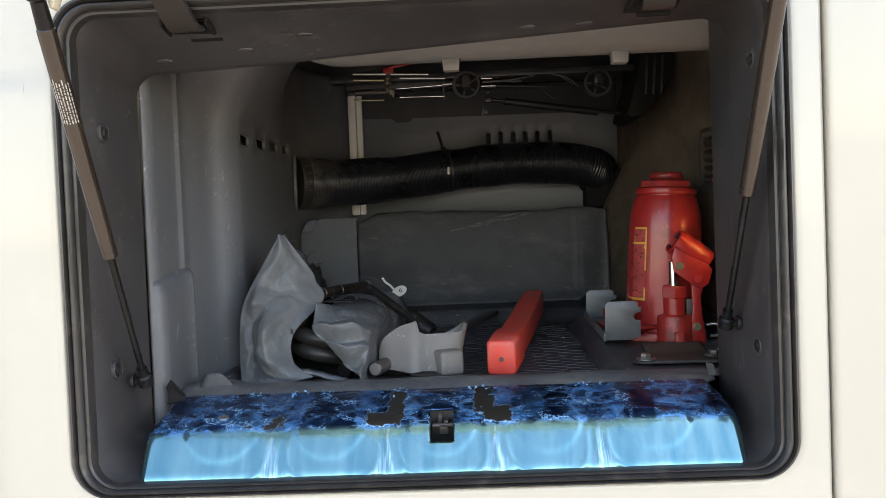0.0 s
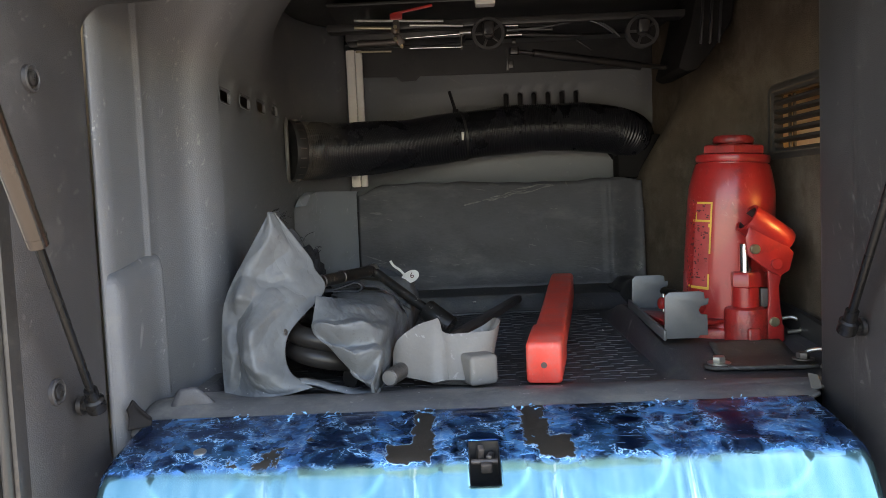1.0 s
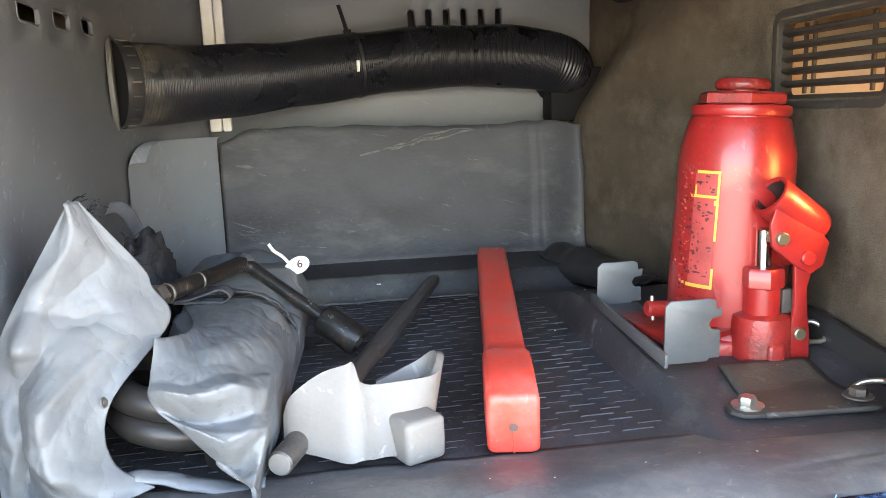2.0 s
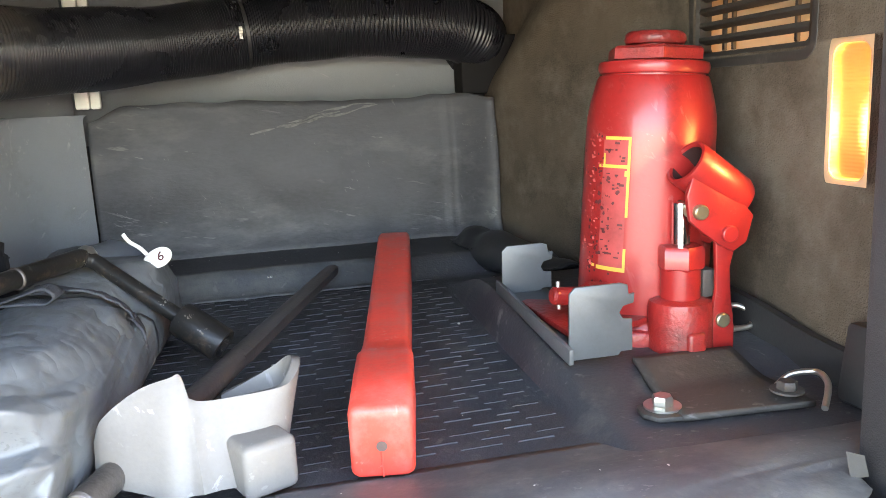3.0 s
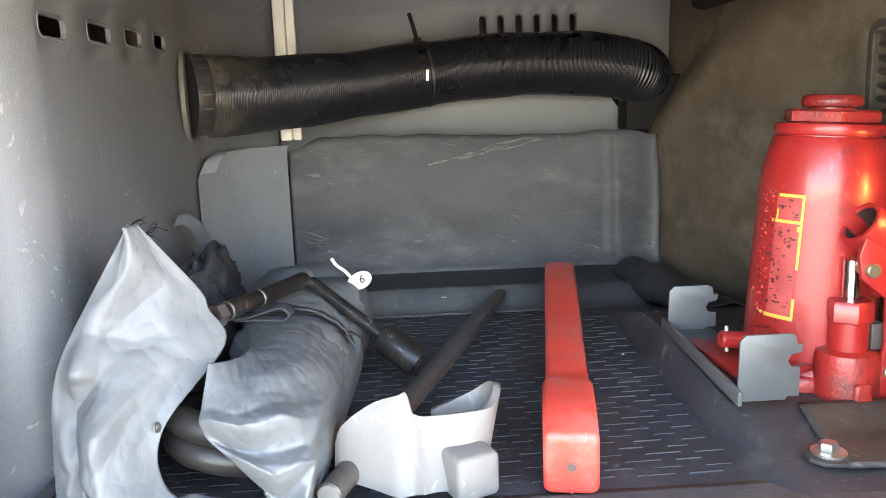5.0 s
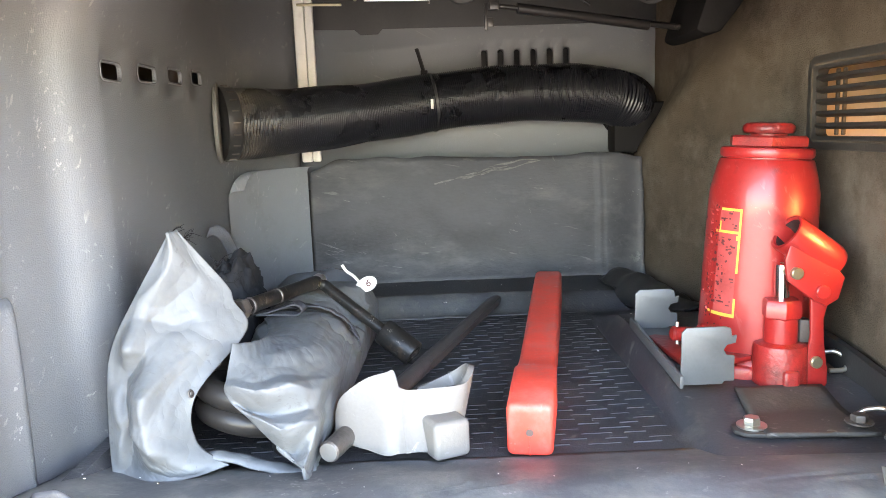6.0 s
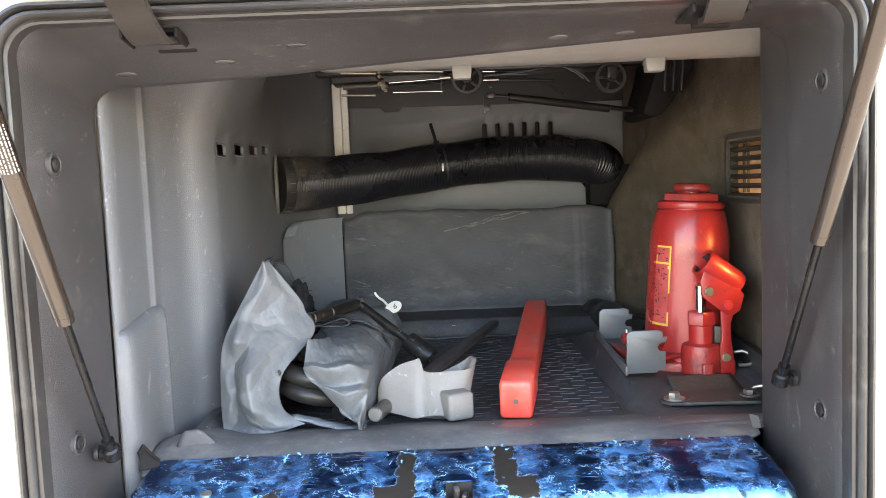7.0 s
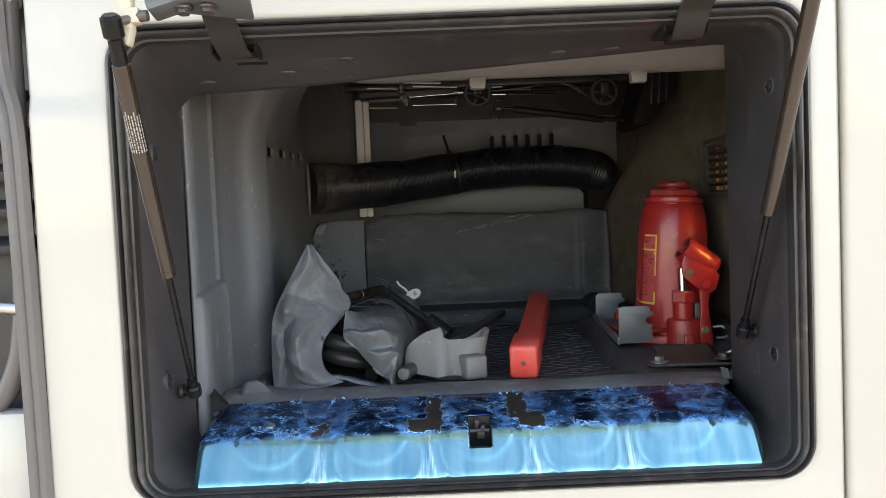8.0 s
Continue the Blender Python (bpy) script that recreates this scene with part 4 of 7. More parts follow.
# loose shreds standing up along the torn upper edge of the film and round the bare places
random.seed(11)
bm = bmesh.new()
for k in range(70):
    c, vc, sv = random.choice([(-0.235, 0.93, 0.02), (-0.185, 0.93, 0.03), (-0.180, 0.93, 0.02), (-0.150, 0.94, 0.02), (-0.077, 0.86, 0.06), (-0.060, 0.95, 0.015), (-0.045, 0.80, 0.1), (0.030, 0.84, 0.08), (0.045, 0.95, 0.015), (0.062, 0.86, 0.06), (0.160, 0.94, 0.02), (0.180, 0.94, 0.02), (0.245, 0.94, 0.02)])
    x = c + random.gauss(0, 0.010)
    v = min(0.985, max(0.66, random.gauss(vc, sv)))
    p = Vector(sill_fn((x + 0.331) / 0.658, v)) + Vector((0, -0.0002, 0.0005))
    a = random.uniform(0, 6.28)
    W = random.uniform(0.0004, 0.0013)
    rows, q, lift = [], p, 0.0
    for step_ in range(5):
        a += random.gauss(0, 0.9)
        lift = max(0.0, lift + random.gauss(0.0003, 0.0007))
        q = q + Vector((math.cos(a), 0.45 * math.sin(a), 0.28 * math.sin(a))) * random.uniform(0.0008, 0.0022)
        side = Vector((-math.sin(a), 0.5 * math.cos(a), random.gauss(0.3, 0.4))).normalized() * W * random.uniform(0.5, 1.3)
        rows.append([q - side + Vector((0, 0, lift)), q + side + Vector((0, 0, lift * random.uniform(0.4, 1.2)))])
    quads(bm, rows)
M_SHRED = mat("pale_blue_torn_film", (0.10, 0.27, 0.46), 0.35, metal=0.1, vary=0.5, scale=(60, 300), bump=0.05)
shreds = part("torn_shreds", bm, M_SHRED, sill, "curled shreds of torn pale blue film")
shreds["kind"] = "stuff"


# rolled front edge of the rubber floor mat
def mat_fn(u, v):
    prof = smooth_path([(0.966, 0.0070, 0), (0.971, 0.0118, 0), (0.984, 0.0146, 0), (1.005, 0.0188, 0), (1.035, 0.0200, 0), (1.070, 0.0135, 0), (1.10, 0.0058, 0), (1.130, 0.0010, 0)], 24)
    p = prof[round(v * 23)]
    x = -0.336 + (0.674 - 0.022 * (1 - v) + 0.014 * sstep(0.985, 1.0, p.x) + 0.105 * sstep(1.020, 1.032, p.x)) * u
    curl = (1 - sstep(-0.330, -0.272, x))
    lobe = math.exp(-((x + 0.298) / 0.030) ** 2) * sstep(0.32, 0.52, v) * (1 - sstep(0.78, 1.0, v) * 0.3)
    y = p.x + 0.003 * wob((x, 0, v), 7, 1) * (1 - v)
    z = p.y + 0.0018 * wob((x, p.x, 0), 11, 4) * sstep(0.1, 0.3, v) + 0.003 * curl * v + 0.008 * lobe - 0.004 * sstep(0.30, 0.338, x) * (1 - sstep(1.02, 1.05, p.x))
    z += 0.0012 * math.exp(-((x - 0.02) / 0.004) ** 2) * sstep(0.2, 0.5, v)
    return x, y, z


bm = sheet(mat_fn, 120, 24)
thicken(structure("floor_mat_edge", bm, M_MAT, "dusty grey rubber mat rolled over the sill", "floor mat", sharp=70), 0.003, -1.0)
# curled end of the mat against the lining
def curl_fn(u, v):
    tall = 0.027 * sstep(-0.10, 0.25, u) * (1 - sstep(0.45, 1.0, u))
    return -0.314 + 0.054 * u, 1.004 + 0.006 * v * v + 0.014 * u - 0.004 * math.sin(3.1 * u) * v, 0.013 + tall * v + 0.002 * u


bm = sheet(curl_fn, 34, 10)
# darker than the mat: shade on the upright curl is put into colour
thicken(structure("floor_mat_curl", bm, M_FLOOR, "curled end of the rubber mat against the lining", "floor mat", sharp=70), 0.003, 0.0)
# lifted corner of the mat at the pillar's foot
bm = sheet(lambda u, v: (-0.336 + 0.018 * u, 0.960 + 0.010 * u + 0.004 * math.sin(3 * v), 0.014 + (0.029 - 0.027 * abs(u - 0.28) ** 0.8) * v), 16, 10)
thicken(structure("floor_mat_corner", bm, M_SOCKET, "curled black corner of the rubber mat", "floor mat"), 0.0025, 0.0)


# ---------------------------------------------------------------- struts, hinges, hatch
def gas_strut(bottom, mid, top, label):
    st = thing("gas_strut", label, "gas strut", bottom, "gas struts of the hatch")
    b, m_, t = Vector(bottom), Vector(mid), Vector(top)
    d = (t - b).normalized()
    part("piston_rod", rod(b + d * 0.016, m_ + d * 0.004, 0.0037, seg=14), M_GLOSSBLACK, st)
    tube = part("tube", join(rod(m_, t - d * 0.036, 0.0080, seg=28, bevel=0.0015), rod(m_ + d * 0.008, m_ + d * 0.0095, 0.0083, seg=28)), M_STRUT, st, "bronze-brown painted tube")
    part("upper_socket", join(rod(t - d * 0.037, t - d * 0.010, 0.0072, seg=18, bevel=0.001, r1=0.0064), rod(t - d * 0.014, t + d * 0.008, 0.0092, seg=20, bevel=0.003)), M_GLOSSBLACK, st, "black plastic ball socket")
    part("lower_socket", join(rod(b + d * 0.008, b + d * 0.020, 0.0058, seg=16), rod(b - d * 0.006, b + d * 0.010, 0.0085, seg=18, bevel=0.002)), M_GLOSSBLACK, st, "black plastic ball socket")
    side = -1 if b.x < 0 else 1
    part("ball_stud", join(rod(b - Vector((0, 0.002, 0)), b + Vector((side * 0.017, 0.004, 0)), 0.0042, seg=14), rod(b + Vector((side * 0.0125, 0.004, 0)), b + Vector((side * 0.0165, 0.004, 0)), 0.0085, seg=18)), M_BLACKSTEEL, st, "dark steel ball stud on the surround")
    return st, tube, d


st, tube, d = gas_strut((-0.338, 0.905, 0.053), (-0.3290, 0.815, 0.199), (-0.3155, 0.672, 0.430), "bronze-brown gas strut holding the raised hatch, labelled in silver")
# rows of unreadable print on the strut's tube
bm = bmesh.new()
random.seed(5)
S0, S1 = Vector((-0.3290, 0.815, 0.199)), Vector((-0.3155, 0.672, 0.430))
sd = (S1 - S0).normalized()
toward = (Vector((0.10, -1, 0.1)) - sd * Vector((0.10, -1, 0.1)).dot(sd)).normalized()
across = sd.cross(toward)
for row in range(8):
    a = radians(-64 + row * 18)
    out = toward * math.cos(a) + across * math.sin(a)
    z = 0.0
    while z < 0.038:
        L = random.uniform(0.0010, 0.0050)
        m3 = Matrix((out, sd.cross(out), sd)).transposed().to_4x4()
        box(bm, (0.0003, 0.0010, L), Matrix.Translation(S0 + sd * (0.150 + z + L / 2) + out * 0.00805) @ m3)
        z += L + random.uniform(0.0006, 0.0014)
part("printing", bm, M_SILVERTXT, tube, "silver print bars")["kind"] = "stuff"
gas_strut((0.3335, 0.937, 0.090), (0.3310, 0.853, 0.237), (0.3265, 0.705, 0.496), "bronze-brown gas strut holding the raised hatch, paint worn")


def screw(at, facing):
    """A recessed cross-head screw with its collar, on a side face."""
    s = thing("panel_screw", "dark cross-head screw in the plastic surround", "screw", at, "screws of the surround")
    ax = Vector(facing)
    f = axis_frame(Vector(at) - ax * 0.001, Vector(at) + ax)
    part("collar", lathe([(0.0115, -0.002), (0.0115, 0.0015), (0.0100, 0.0025), (0.0085, 0.0010), (0.0080, 0.0005)], f, 22), M_SURROUND, s)
    part("head", join(lathe([(0.0070, 0.0), (0.0066, 0.0028), (0.0045, 0.0040), (0.001, 0.0042)], f, 20), box(bmesh.new(), (0.0075, 0.0014, 0.0012), f @ Matrix.Translation((0, 0, 0.0040))), box(bmesh.new(), (0.0014, 0.0075, 0.0012), f @ Matrix.Translation((0, 0, 0.0040)))), M_BLACKSTEEL, s)


for at, fc in (((-0.3608, 0.883, 0.335), (1, 0, 0)), ((-0.3608, 0.887, 0.071), (1, 0, 0)), ((0.3525, 0.890, 0.385), (-1, 0, 0)), ((0.3525, 0.892, 0.071), (-1, 0, 0))):
    screw(at, fc)

# the raised hatch, seen only at its lower edge, with its hinge arms
hatch = thing("hatch", "white locker hatch standing open above the opening", "hatch", (0, 0.80, 0.52))
HM = pose(-0.008, 0.81, 0.505, -38, 0, 0)
bm = box(bmesh.new(), (0.80, 0.52, 0.022), HM @ Matrix.Translation((0, -0.28, 0.03)), bevel=0.008, seg=3)
part("outer_skin", bm, M_WHITE, hatch)
bm = box(bmesh.new(), (0.74, 0.46, 0.014), HM @ Matrix.Translation((0, -0.28, 0.012)), bevel=0.005, seg=2)
# paler than the outer paint, so that it bounces light into the locker
M_INNER = mat("white_inner_paint", (0.80, 0.79, 0.76), 0.4, vary=0.03, scale=(2, 300), bump=0.02, dirt=(0.6, 0.57, 0.5), dirt_amount=0.2, dirt_scale=6)
part("inner_skin", bm, M_INNER, hatch, "white inner skin")
M_HINGE = mat("satin_grey_brown_steel", (0.050, 0.043, 0.039), 0.30, metal=0.3, vary=0.12, scale=(14, 300), bump=0.05)
for x, up in ((-0.257, 0.0), (0.244, 0.010)):
    pts = smooth_path([(x + 0.004, 0.872, 0.441), (x + 0.002, 0.855, 0.438), (x, 0.836, 0.447), (x - 0.001, 0.815, 0.461), (x + 0.001, 0.792, 0.470), (x + 0.004, 0.765, 0.470), (x + 0.006, 0.72, 0.462)], 26)
    part("hinge_arm", sweep(pts, 1.0, section=[(-0.0165, -0.003), (-0.0165, 0.0025), (-0.009, 0.0034), (-0.004, 0.0022), (0.004, 0.0022), (0.009, 0.0034), (0.0165, 0.0025), (0.0165, -0.003)]), M_HINGE, hatch, "curved dark grey hinge arm")
    # black plate puts the recess's darkness into its colour; no recess is cut
    bm = join(box_at((0.050, 0.044, 0.004), (x - 0.001, 0.886 - up, 0.4455 + 0.2 * up), (-9, 0, 0), bevel=0.0015), box_at((0.003, 0.030, 0.010), (x - 0.0245, 0.872 - up, 0.4440 + 0.2 * up), (-9, 0, 0), bevel=0.001),
              box_at((0.003, 0.030, 0.010), (x + 0.0235, 0.872 - up, 0.4440 + 0.2 * up), (-9, 0, 0), bevel=0.001), box_at((0.036, 0.007, 0.005), (x + 0.008, 0.909 - up, 0.4395 + 0.2 * up), (-9, 0, 0), bevel=0.0015))
    part("hinge_recess_plate", bm, M_SOCKET, hatch, "black plate for the dark recess of the hinge")
bm = join(box_at((0.070, 0.050, 0.006), (-0.236, 0.705, 0.4530), (-8, 6, 8), bevel=0.002), box_at((0.040, 0.03, 0.012), (-0.272, 0.700, 0.4530), (-8, -18, 6), bevel=0.003))
plate = part("hinge_plate", bm, M_BRACKET, hatch, "grey steel hinge plate")
for x in (-0.240, -0.262):
    part("bolt", join(rod((x, 0.702, 0.4435), (x, 0.703, 0.4520), 0.0062, seg=6), rod((x, 0.702, 0.4480), (x, 0.702, 0.4500), 0.0085, seg=18)), M_DARKSTEEL, plate)
M_CREAM = mat("cream_painted_bracket", (0.50, 0.45, 0.34), 0.4, vary=0.08, scale=(20, 300), bump=0.05, dirt=(0.36, 0.31, 0.22), dirt_amount=0.4, dirt_scale=30)
bm = join(box_at((0.012, 0.012, 0.040), (-0.3085, 0.690, 0.4480), bevel=0.002), prism([(-0.3145, 0.430), (-0.3025, 0.430), (-0.307, 0.414), (-0.310, 0.414)], 0.685, 0.697, "y", 0.0015), box_at((0.026, 0.02, 0.01), (-0.308, 0.692, 0.472), bevel=0.002), box_at((0.012, 0.016, 0.16), (-0.308, 0.700, 0.550), bevel=0.002),
          box_at((0.018, 0.013, 0.014), (-0.3055, 0.6895, 0.4400), bevel=0.002))
clip = part("strut_bracket", bm, M_CREAM, hatch, "cream painted strut bracket")
part("bracket_bolt", join(rod((-0.300, 0.688, 0.4395), (-0.2895, 0.688, 0.440), 0.0050, seg=14), rod((-0.3150, 0.672, 0.430), (-0.304, 0.688, 0.438), 0.004, seg=12)), M_DARKSTEEL, clip)

# cab intake beside the rubber strip
intake = thing("cab_intake", "black slatted intake with a rounded lower frame beside the panel", "intake", (-0.56, 0.88, 0.1))
for k in range(5):
    z = 0.405 - 0.042 * k
    part("slat", box_at((0.16, 0.03, 0.013), (-0.585, 0.885, z), (25, 0, 0), bevel=0.003), M_BLACK, intake)
pts = smooth_path([(-0.506, 0.862, 0.52), (-0.506, 0.862, 0.33), (-0.507, 0.862, 0.22), (-0.511, 0.862, 0.155), (-0.520, 0.862, 0.105), (-0.542, 0.862, 0.064), (-0.58, 0.862, 0.044), (-0.66, 0.862, 0.038)], 34)
part("frame", sweep(pts, 0.012, seg=14), M_EDGE, intake, "rounded dark frame")
part("cross_bar", join(rod((-0.66, 0.858, 0.182), (-0.506, 0.850, 0.166), 0.007, seg=14, bevel=0.002)), M_STEEL, intake, "bright cross bar")


# ---------------------------------------------------------------- duct hose along the far wall
hose = thing("duct_hose", "black corrugated air duct hose hanging along the far wall", "hose", (0.05, 1.77, 0.29))
HP = [(-0.300, 1.604, 0.316), (-0.262, 1.628, 0.315), (-0.20, 1.676, 0.318), (-0.10, 1.742, 0.328), (0.01, 1.774, 0.342), (0.12, 1.782, 0.351), (0.23, 1.780, 0.350), (0.296, 1.784, 0.343), (0.326, 1.792, 0.336), (0.344, 1.815, 0.328), (0.348, 1.86, 0.318), (0.348, 1.92, 0.310)]
NH = 236 * 6
fine = smooth_path(HP, 4000)
run = [0.0]
for a, b in zip(fine, fine[1:]):
    run.append(run[-1] + (b - a).length)
hp, k = [], 0
for i in range(NH):  # even steps, so that the corrugations are even
    while k < len(run) - 2 and run[k + 1] < run[-1] * i / (NH - 1):
        k += 1
    hp.append(fine[k].lerp(fine[k + 1], (run[-1] * i / (NH - 1) - run[k]) / (run[k + 1] - run[k])))


def hose_r(i):
    s = i / NH
    return (0.0505 - 0.004 * sstep(0.0, 0.35, s)) + 0.0012 * math.cos(i * math.pi / 3.0) + 0.0010 * math.sin(s * 37)


part("hose_wall", sweep(hp, hose_r, seg=44), M_HOSE, hose, sharp=175)
M_FLANGE = mat("dusty_grey_flange", (0.13, 0.125, 0.115), 0.6, vary=0.2, scale=(20, 300), bump=0.2, dirt=(0.26, 0.23, 0.18), dirt_amount=0.5, dirt_scale=30)
part("wall_flange", lathe([(0.046, -0.004), (0.0575, -0.004), (0.0588, -0.001), (0.0580, 0.0015), (0.0550, 0.0022), (0.046, 0.0022)], axis_frame((-0.303, 1.602, 0.316), (0, 1.660, 0.316)), 44), M_FLANGE, hose, "dusty grey plastic wall flange")
collar = part("collar", lathe([(0.048, -0.006), (0.0535, -0.005), (0.0538, 0.013), (0.0525, 0.015), (0.047, 0.016)], axis_frame((-0.299, 1.605, 0.316), (-0.15, 1.690, 0.318)), 44), M_BLACK, hose, "black toothed collar")
bm = bmesh.new()
cf = axis_frame((-0.299, 1.605, 0.316), (-0.15, 1.690, 0.318))
for k in range(20):
    box(bm, (0.003, 0.0016, 0.010), cf @ pose(0, 0, 0, 0, 0, k * 18) @ Matrix.Translation((0.0536, 0, 0.006)))
part("collar_teeth", bm, M_DARKSTEEL, collar)["kind"] = "stuff"
bm = bmesh.new()
for k in range(7):
    box(bm, (0.0024, 0.0034, 0.011), cf @ pose(0, 0, 0, 0, 0, 258 + k * 5.5) @ Matrix.Translation((0.0540, 0, 0.0065)), bevel=0.0004, seg=1)
part("collar_clip", bm, M_BRACKET, collar, "grey ribbed clip of the collar")
# white tick on the hose, cable tie with its upright tail
i0 = min(range(NH), key=lambda i: abs(hp[i].x - 0.006))
part("tick_mark", box_at((0.0045, 0.0012, 0.016), (hp[i0].x, hp[i0].y - 0.0488, hp[i0].z - 0.004), (4, 0, 5), bevel=0.0004), M_TAG, hose, "white paint tick")
tf = axis_frame(hp[i0], hp[i0 + 6])
tie = part("cable_tie", lathe([(0.0455, -0.0022), (0.0487, -0.0022), (0.0487, 0.0022), (0.0455, 0.0022)], tf, 40), M_BLACK, hose, "black cable tie")
part("tie_tail", join(sweep(smooth_path([(-0.005, 1.775, 0.389), (-0.009, 1.776, 0.405), (-0.016, 1.778, 0.430)], 8), 1.0, section=[(-0.0040, -0.0024), (0.0040, -0.0024), (0.0040, 0.0024), (-0.0040, 0.0024)]), box_at((0.0115, 0.006, 0.007), (-0.005, 1.774, 0.391), bevel=0.001)), M_SOCKET, tie)
# elbow box; its near-black colour also stands for the shadow in this corner
part("duct_elbow", box_at((0.092, 0.05, 0.084), (0.358, 1.806, 0.288), bevel=0.006), M_SOCKET, hose, "black duct elbow end")


# ---------------------------------------------------------------- hydraulic bottle jack in its bracket
JX, JY, JZ = 0.3510, 1.303, 0.012
jack = thing("bottle_jack", "worn red hydraulic bottle jack with peeling label, standing upright", "jack", (JX, JY, JZ))
jf = pose(JX, JY, JZ, 0, 3.3, 0)
jb = pose(JX + 0.003, JY, JZ, 0, 0, 0)
BODY = [(0.055, 0.020), (0.0576, 0.028), (0.0584, 0.05), (0.0579, 0.12), (0.0570, 0.172), (0.0567, 0.190), (0.0560, 0.205), (0.0535, 0.218), (0.0509, 0.2285), (0.0485, 0.237), (0.0470, 0.2395), (0.0445, 0.2400), (0.0445, 0.2425)]
part("cylinder", lathe(BODY, jf, 56), M_RED, jack)
part("shoulder_ring", lathe([(0.0440, 0.2408), (0.0468, 0.2418), (0.0480, 0.2445), (0.0482, 0.2480), (0.0472, 0.2512), (0.0440, 0.2522), (0.0400, 0.2522)], jf, 48), M_RED, jack)
part("hex_cap", lathe([(0.0385, 0.2520), (0.0390, 0.2528), (0.0430, 0.2534), (0.0430, 0.2622), (0.0405, 0.2645)], jf @ pose(0, 0, 0, 0, 0, 12), 6), M_REDCAST, jack)
part("saddle", lathe([(0.019, 0.2635), (0.019, 0.2665), (0.0250, 0.2672), (0.0268, 0.2705), (0.0262, 0.2745), (0.0235, 0.2775), (0.016, 0.2785), (0.012, 0.2765), (0.002, 0.2760)], jf, 36), M_REDCAST, jack)
base = prism([(-0.064, -0.048), (-0.030, -0.062), (0.030, -0.066), (0.046, -0.060), (0.062, -0.02), (0.062, 0.05), (0.03, 0.066), (-0.045, 0.062), (-0.066, 0.03)], -0.001, 0.026, "z", 0.005, jb)
part("base_casting", join(base, lathe([(0.0660, 0.018), (0.0655, 0.024), (0.0630, 0.031), (0.0580, 0.035)], jb, 40)), M_REDCAST, jack, sharp=50)
part("ground_edge", prism([(-0.060, -0.060), (0.030, -0.068), (0.058, -0.05), (0.06, 0.05), (-0.06, 0.05)], -0.004, 0.003, "z", 0.001, jb), M_DARKSTEEL, jack, "bare machined lower edge")
# pump
PX, PY = 0.3555, 1.237
pf = Matrix.Translation((PX, PY, JZ))
part("pump_boss", join(lathe([(0.027, -0.001), (0.0275, 0.010), (0.0270, 0.046), (0.0255, 0.052), (0.019, 0.0545)], pf, 34), prism([(-0.008, -0.03), (0.008, -0.03), (0.0095, -0.018), (-0.0095, -0.018)], 0.0, 0.030, "z", 0.003, pf), box_at((0.058, 0.045, 0.044), (PX + 0.022, PY + 0.034, JZ + 0.021), bevel=0.006)), M_REDCAST, jack, sharp=50)
part("pump_barrel", lathe([(0.0165, 0.052), (0.0165, 0.080)], pf, 28), M_RED, jack)
part("gland_nut", lathe([(0.0175, 0.079), (0.0195, 0.081), (0.0195, 0.096), (0.0175, 0.099), (0.010, 0.099)], pf @ pose(0, 0, 0, 0, 0, 20), 6), M_RED, jack)
part("plunger", lathe([(0.0075, 0.097), (0.0075, 0.135)], pf, 20), M_CHROME, jack, "bright steel plunger")
# handle socket: a tilted tube on two cheeks
ax = Vector((0.80, 0.05, -0.58)).normalized()
c0 = Vector((PX + 0.0205, PY - 0.004, 0.1665))
f = axis_frame(c0 - ax * 0.025, c0 + ax)
sock = part("handle_socket", lathe([(0.0160, 0.046), (0.0160, 0.002), (0.0170, 0.0), (0.0196, 0.0005), (0.0202, 0.004), (0.0202, 0.056), (0.0182, 0.062), (0.004, 0.062)], f, 36, cap=False), M_RED, jack, "tilted red handle socket")
# near-black lining makes the inside of the tube darker than its outside
M_BORE = mat("dark_red_bore", (0.030, 0.010, 0.009), 0.7, vary=0.4, scale=(30, 200), bump=0.3)
part("socket_bore", lathe([(0.0158, 0.0025), (0.0156, 0.0400), (0.001, 0.0400)], f, 32, cap=False), M_BORE, sock, "dark red-brown lining of the bore")
cheek = [(-0.009, 0.155), (-0.002, 0.176), (0.030, 0.160), (0.052, 0.135), (0.046, 0.113), (0.034, 0.106), (0.022, 0.112), (0.006, 0.124), (-0.006, 0.134)]
for dy in (-0.0195, 0.0165):
    part("cheek", prism([(PX + 0.0015 + a, b) for a, b in cheek], PY + dy - 0.0025, PY + dy + 0.0025, "y", 0.0015), M_RED, sock)
part("pivot_pin", rod((0.3590, PY - 0.0275, 0.1415), (0.3590, PY + 0.022, 0.1415), 0.0062, seg=20, bevel=0.001), M_BRASS, sock, "yellow zinc pivot pin")
part("link_pin", rod((PX + 0.0305, PY - 0.0265, 0.1215), (PX + 0.0305, PY + 0.02, 0.1215), 0.0072, seg=20, bevel=0.001), M_RED, sock)
link = part("link_bar", join(prism([(PX + 0.0215, 0.128), (PX + 0.040, 0.128), (PX + 0.040, 0.108), (PX + 0.036, 0.092), (PX + 0.0375, 0.066), (PX + 0.040, 0.05), (PX + 0.041, 0.014), (PX + 0.021, 0.016), (PX + 0.0205, 0.056), (PX + 0.0235, 0.075), (PX + 0.0225, 0.10)], PY - 0.017, PY - 0.012, "y", 0.0015), box_at((0.024, 0.05, 0.030), (PX + 0.033, PY + 0.012, 0.028), bevel=0.004)), M_RED, jack, "flat red link bar")
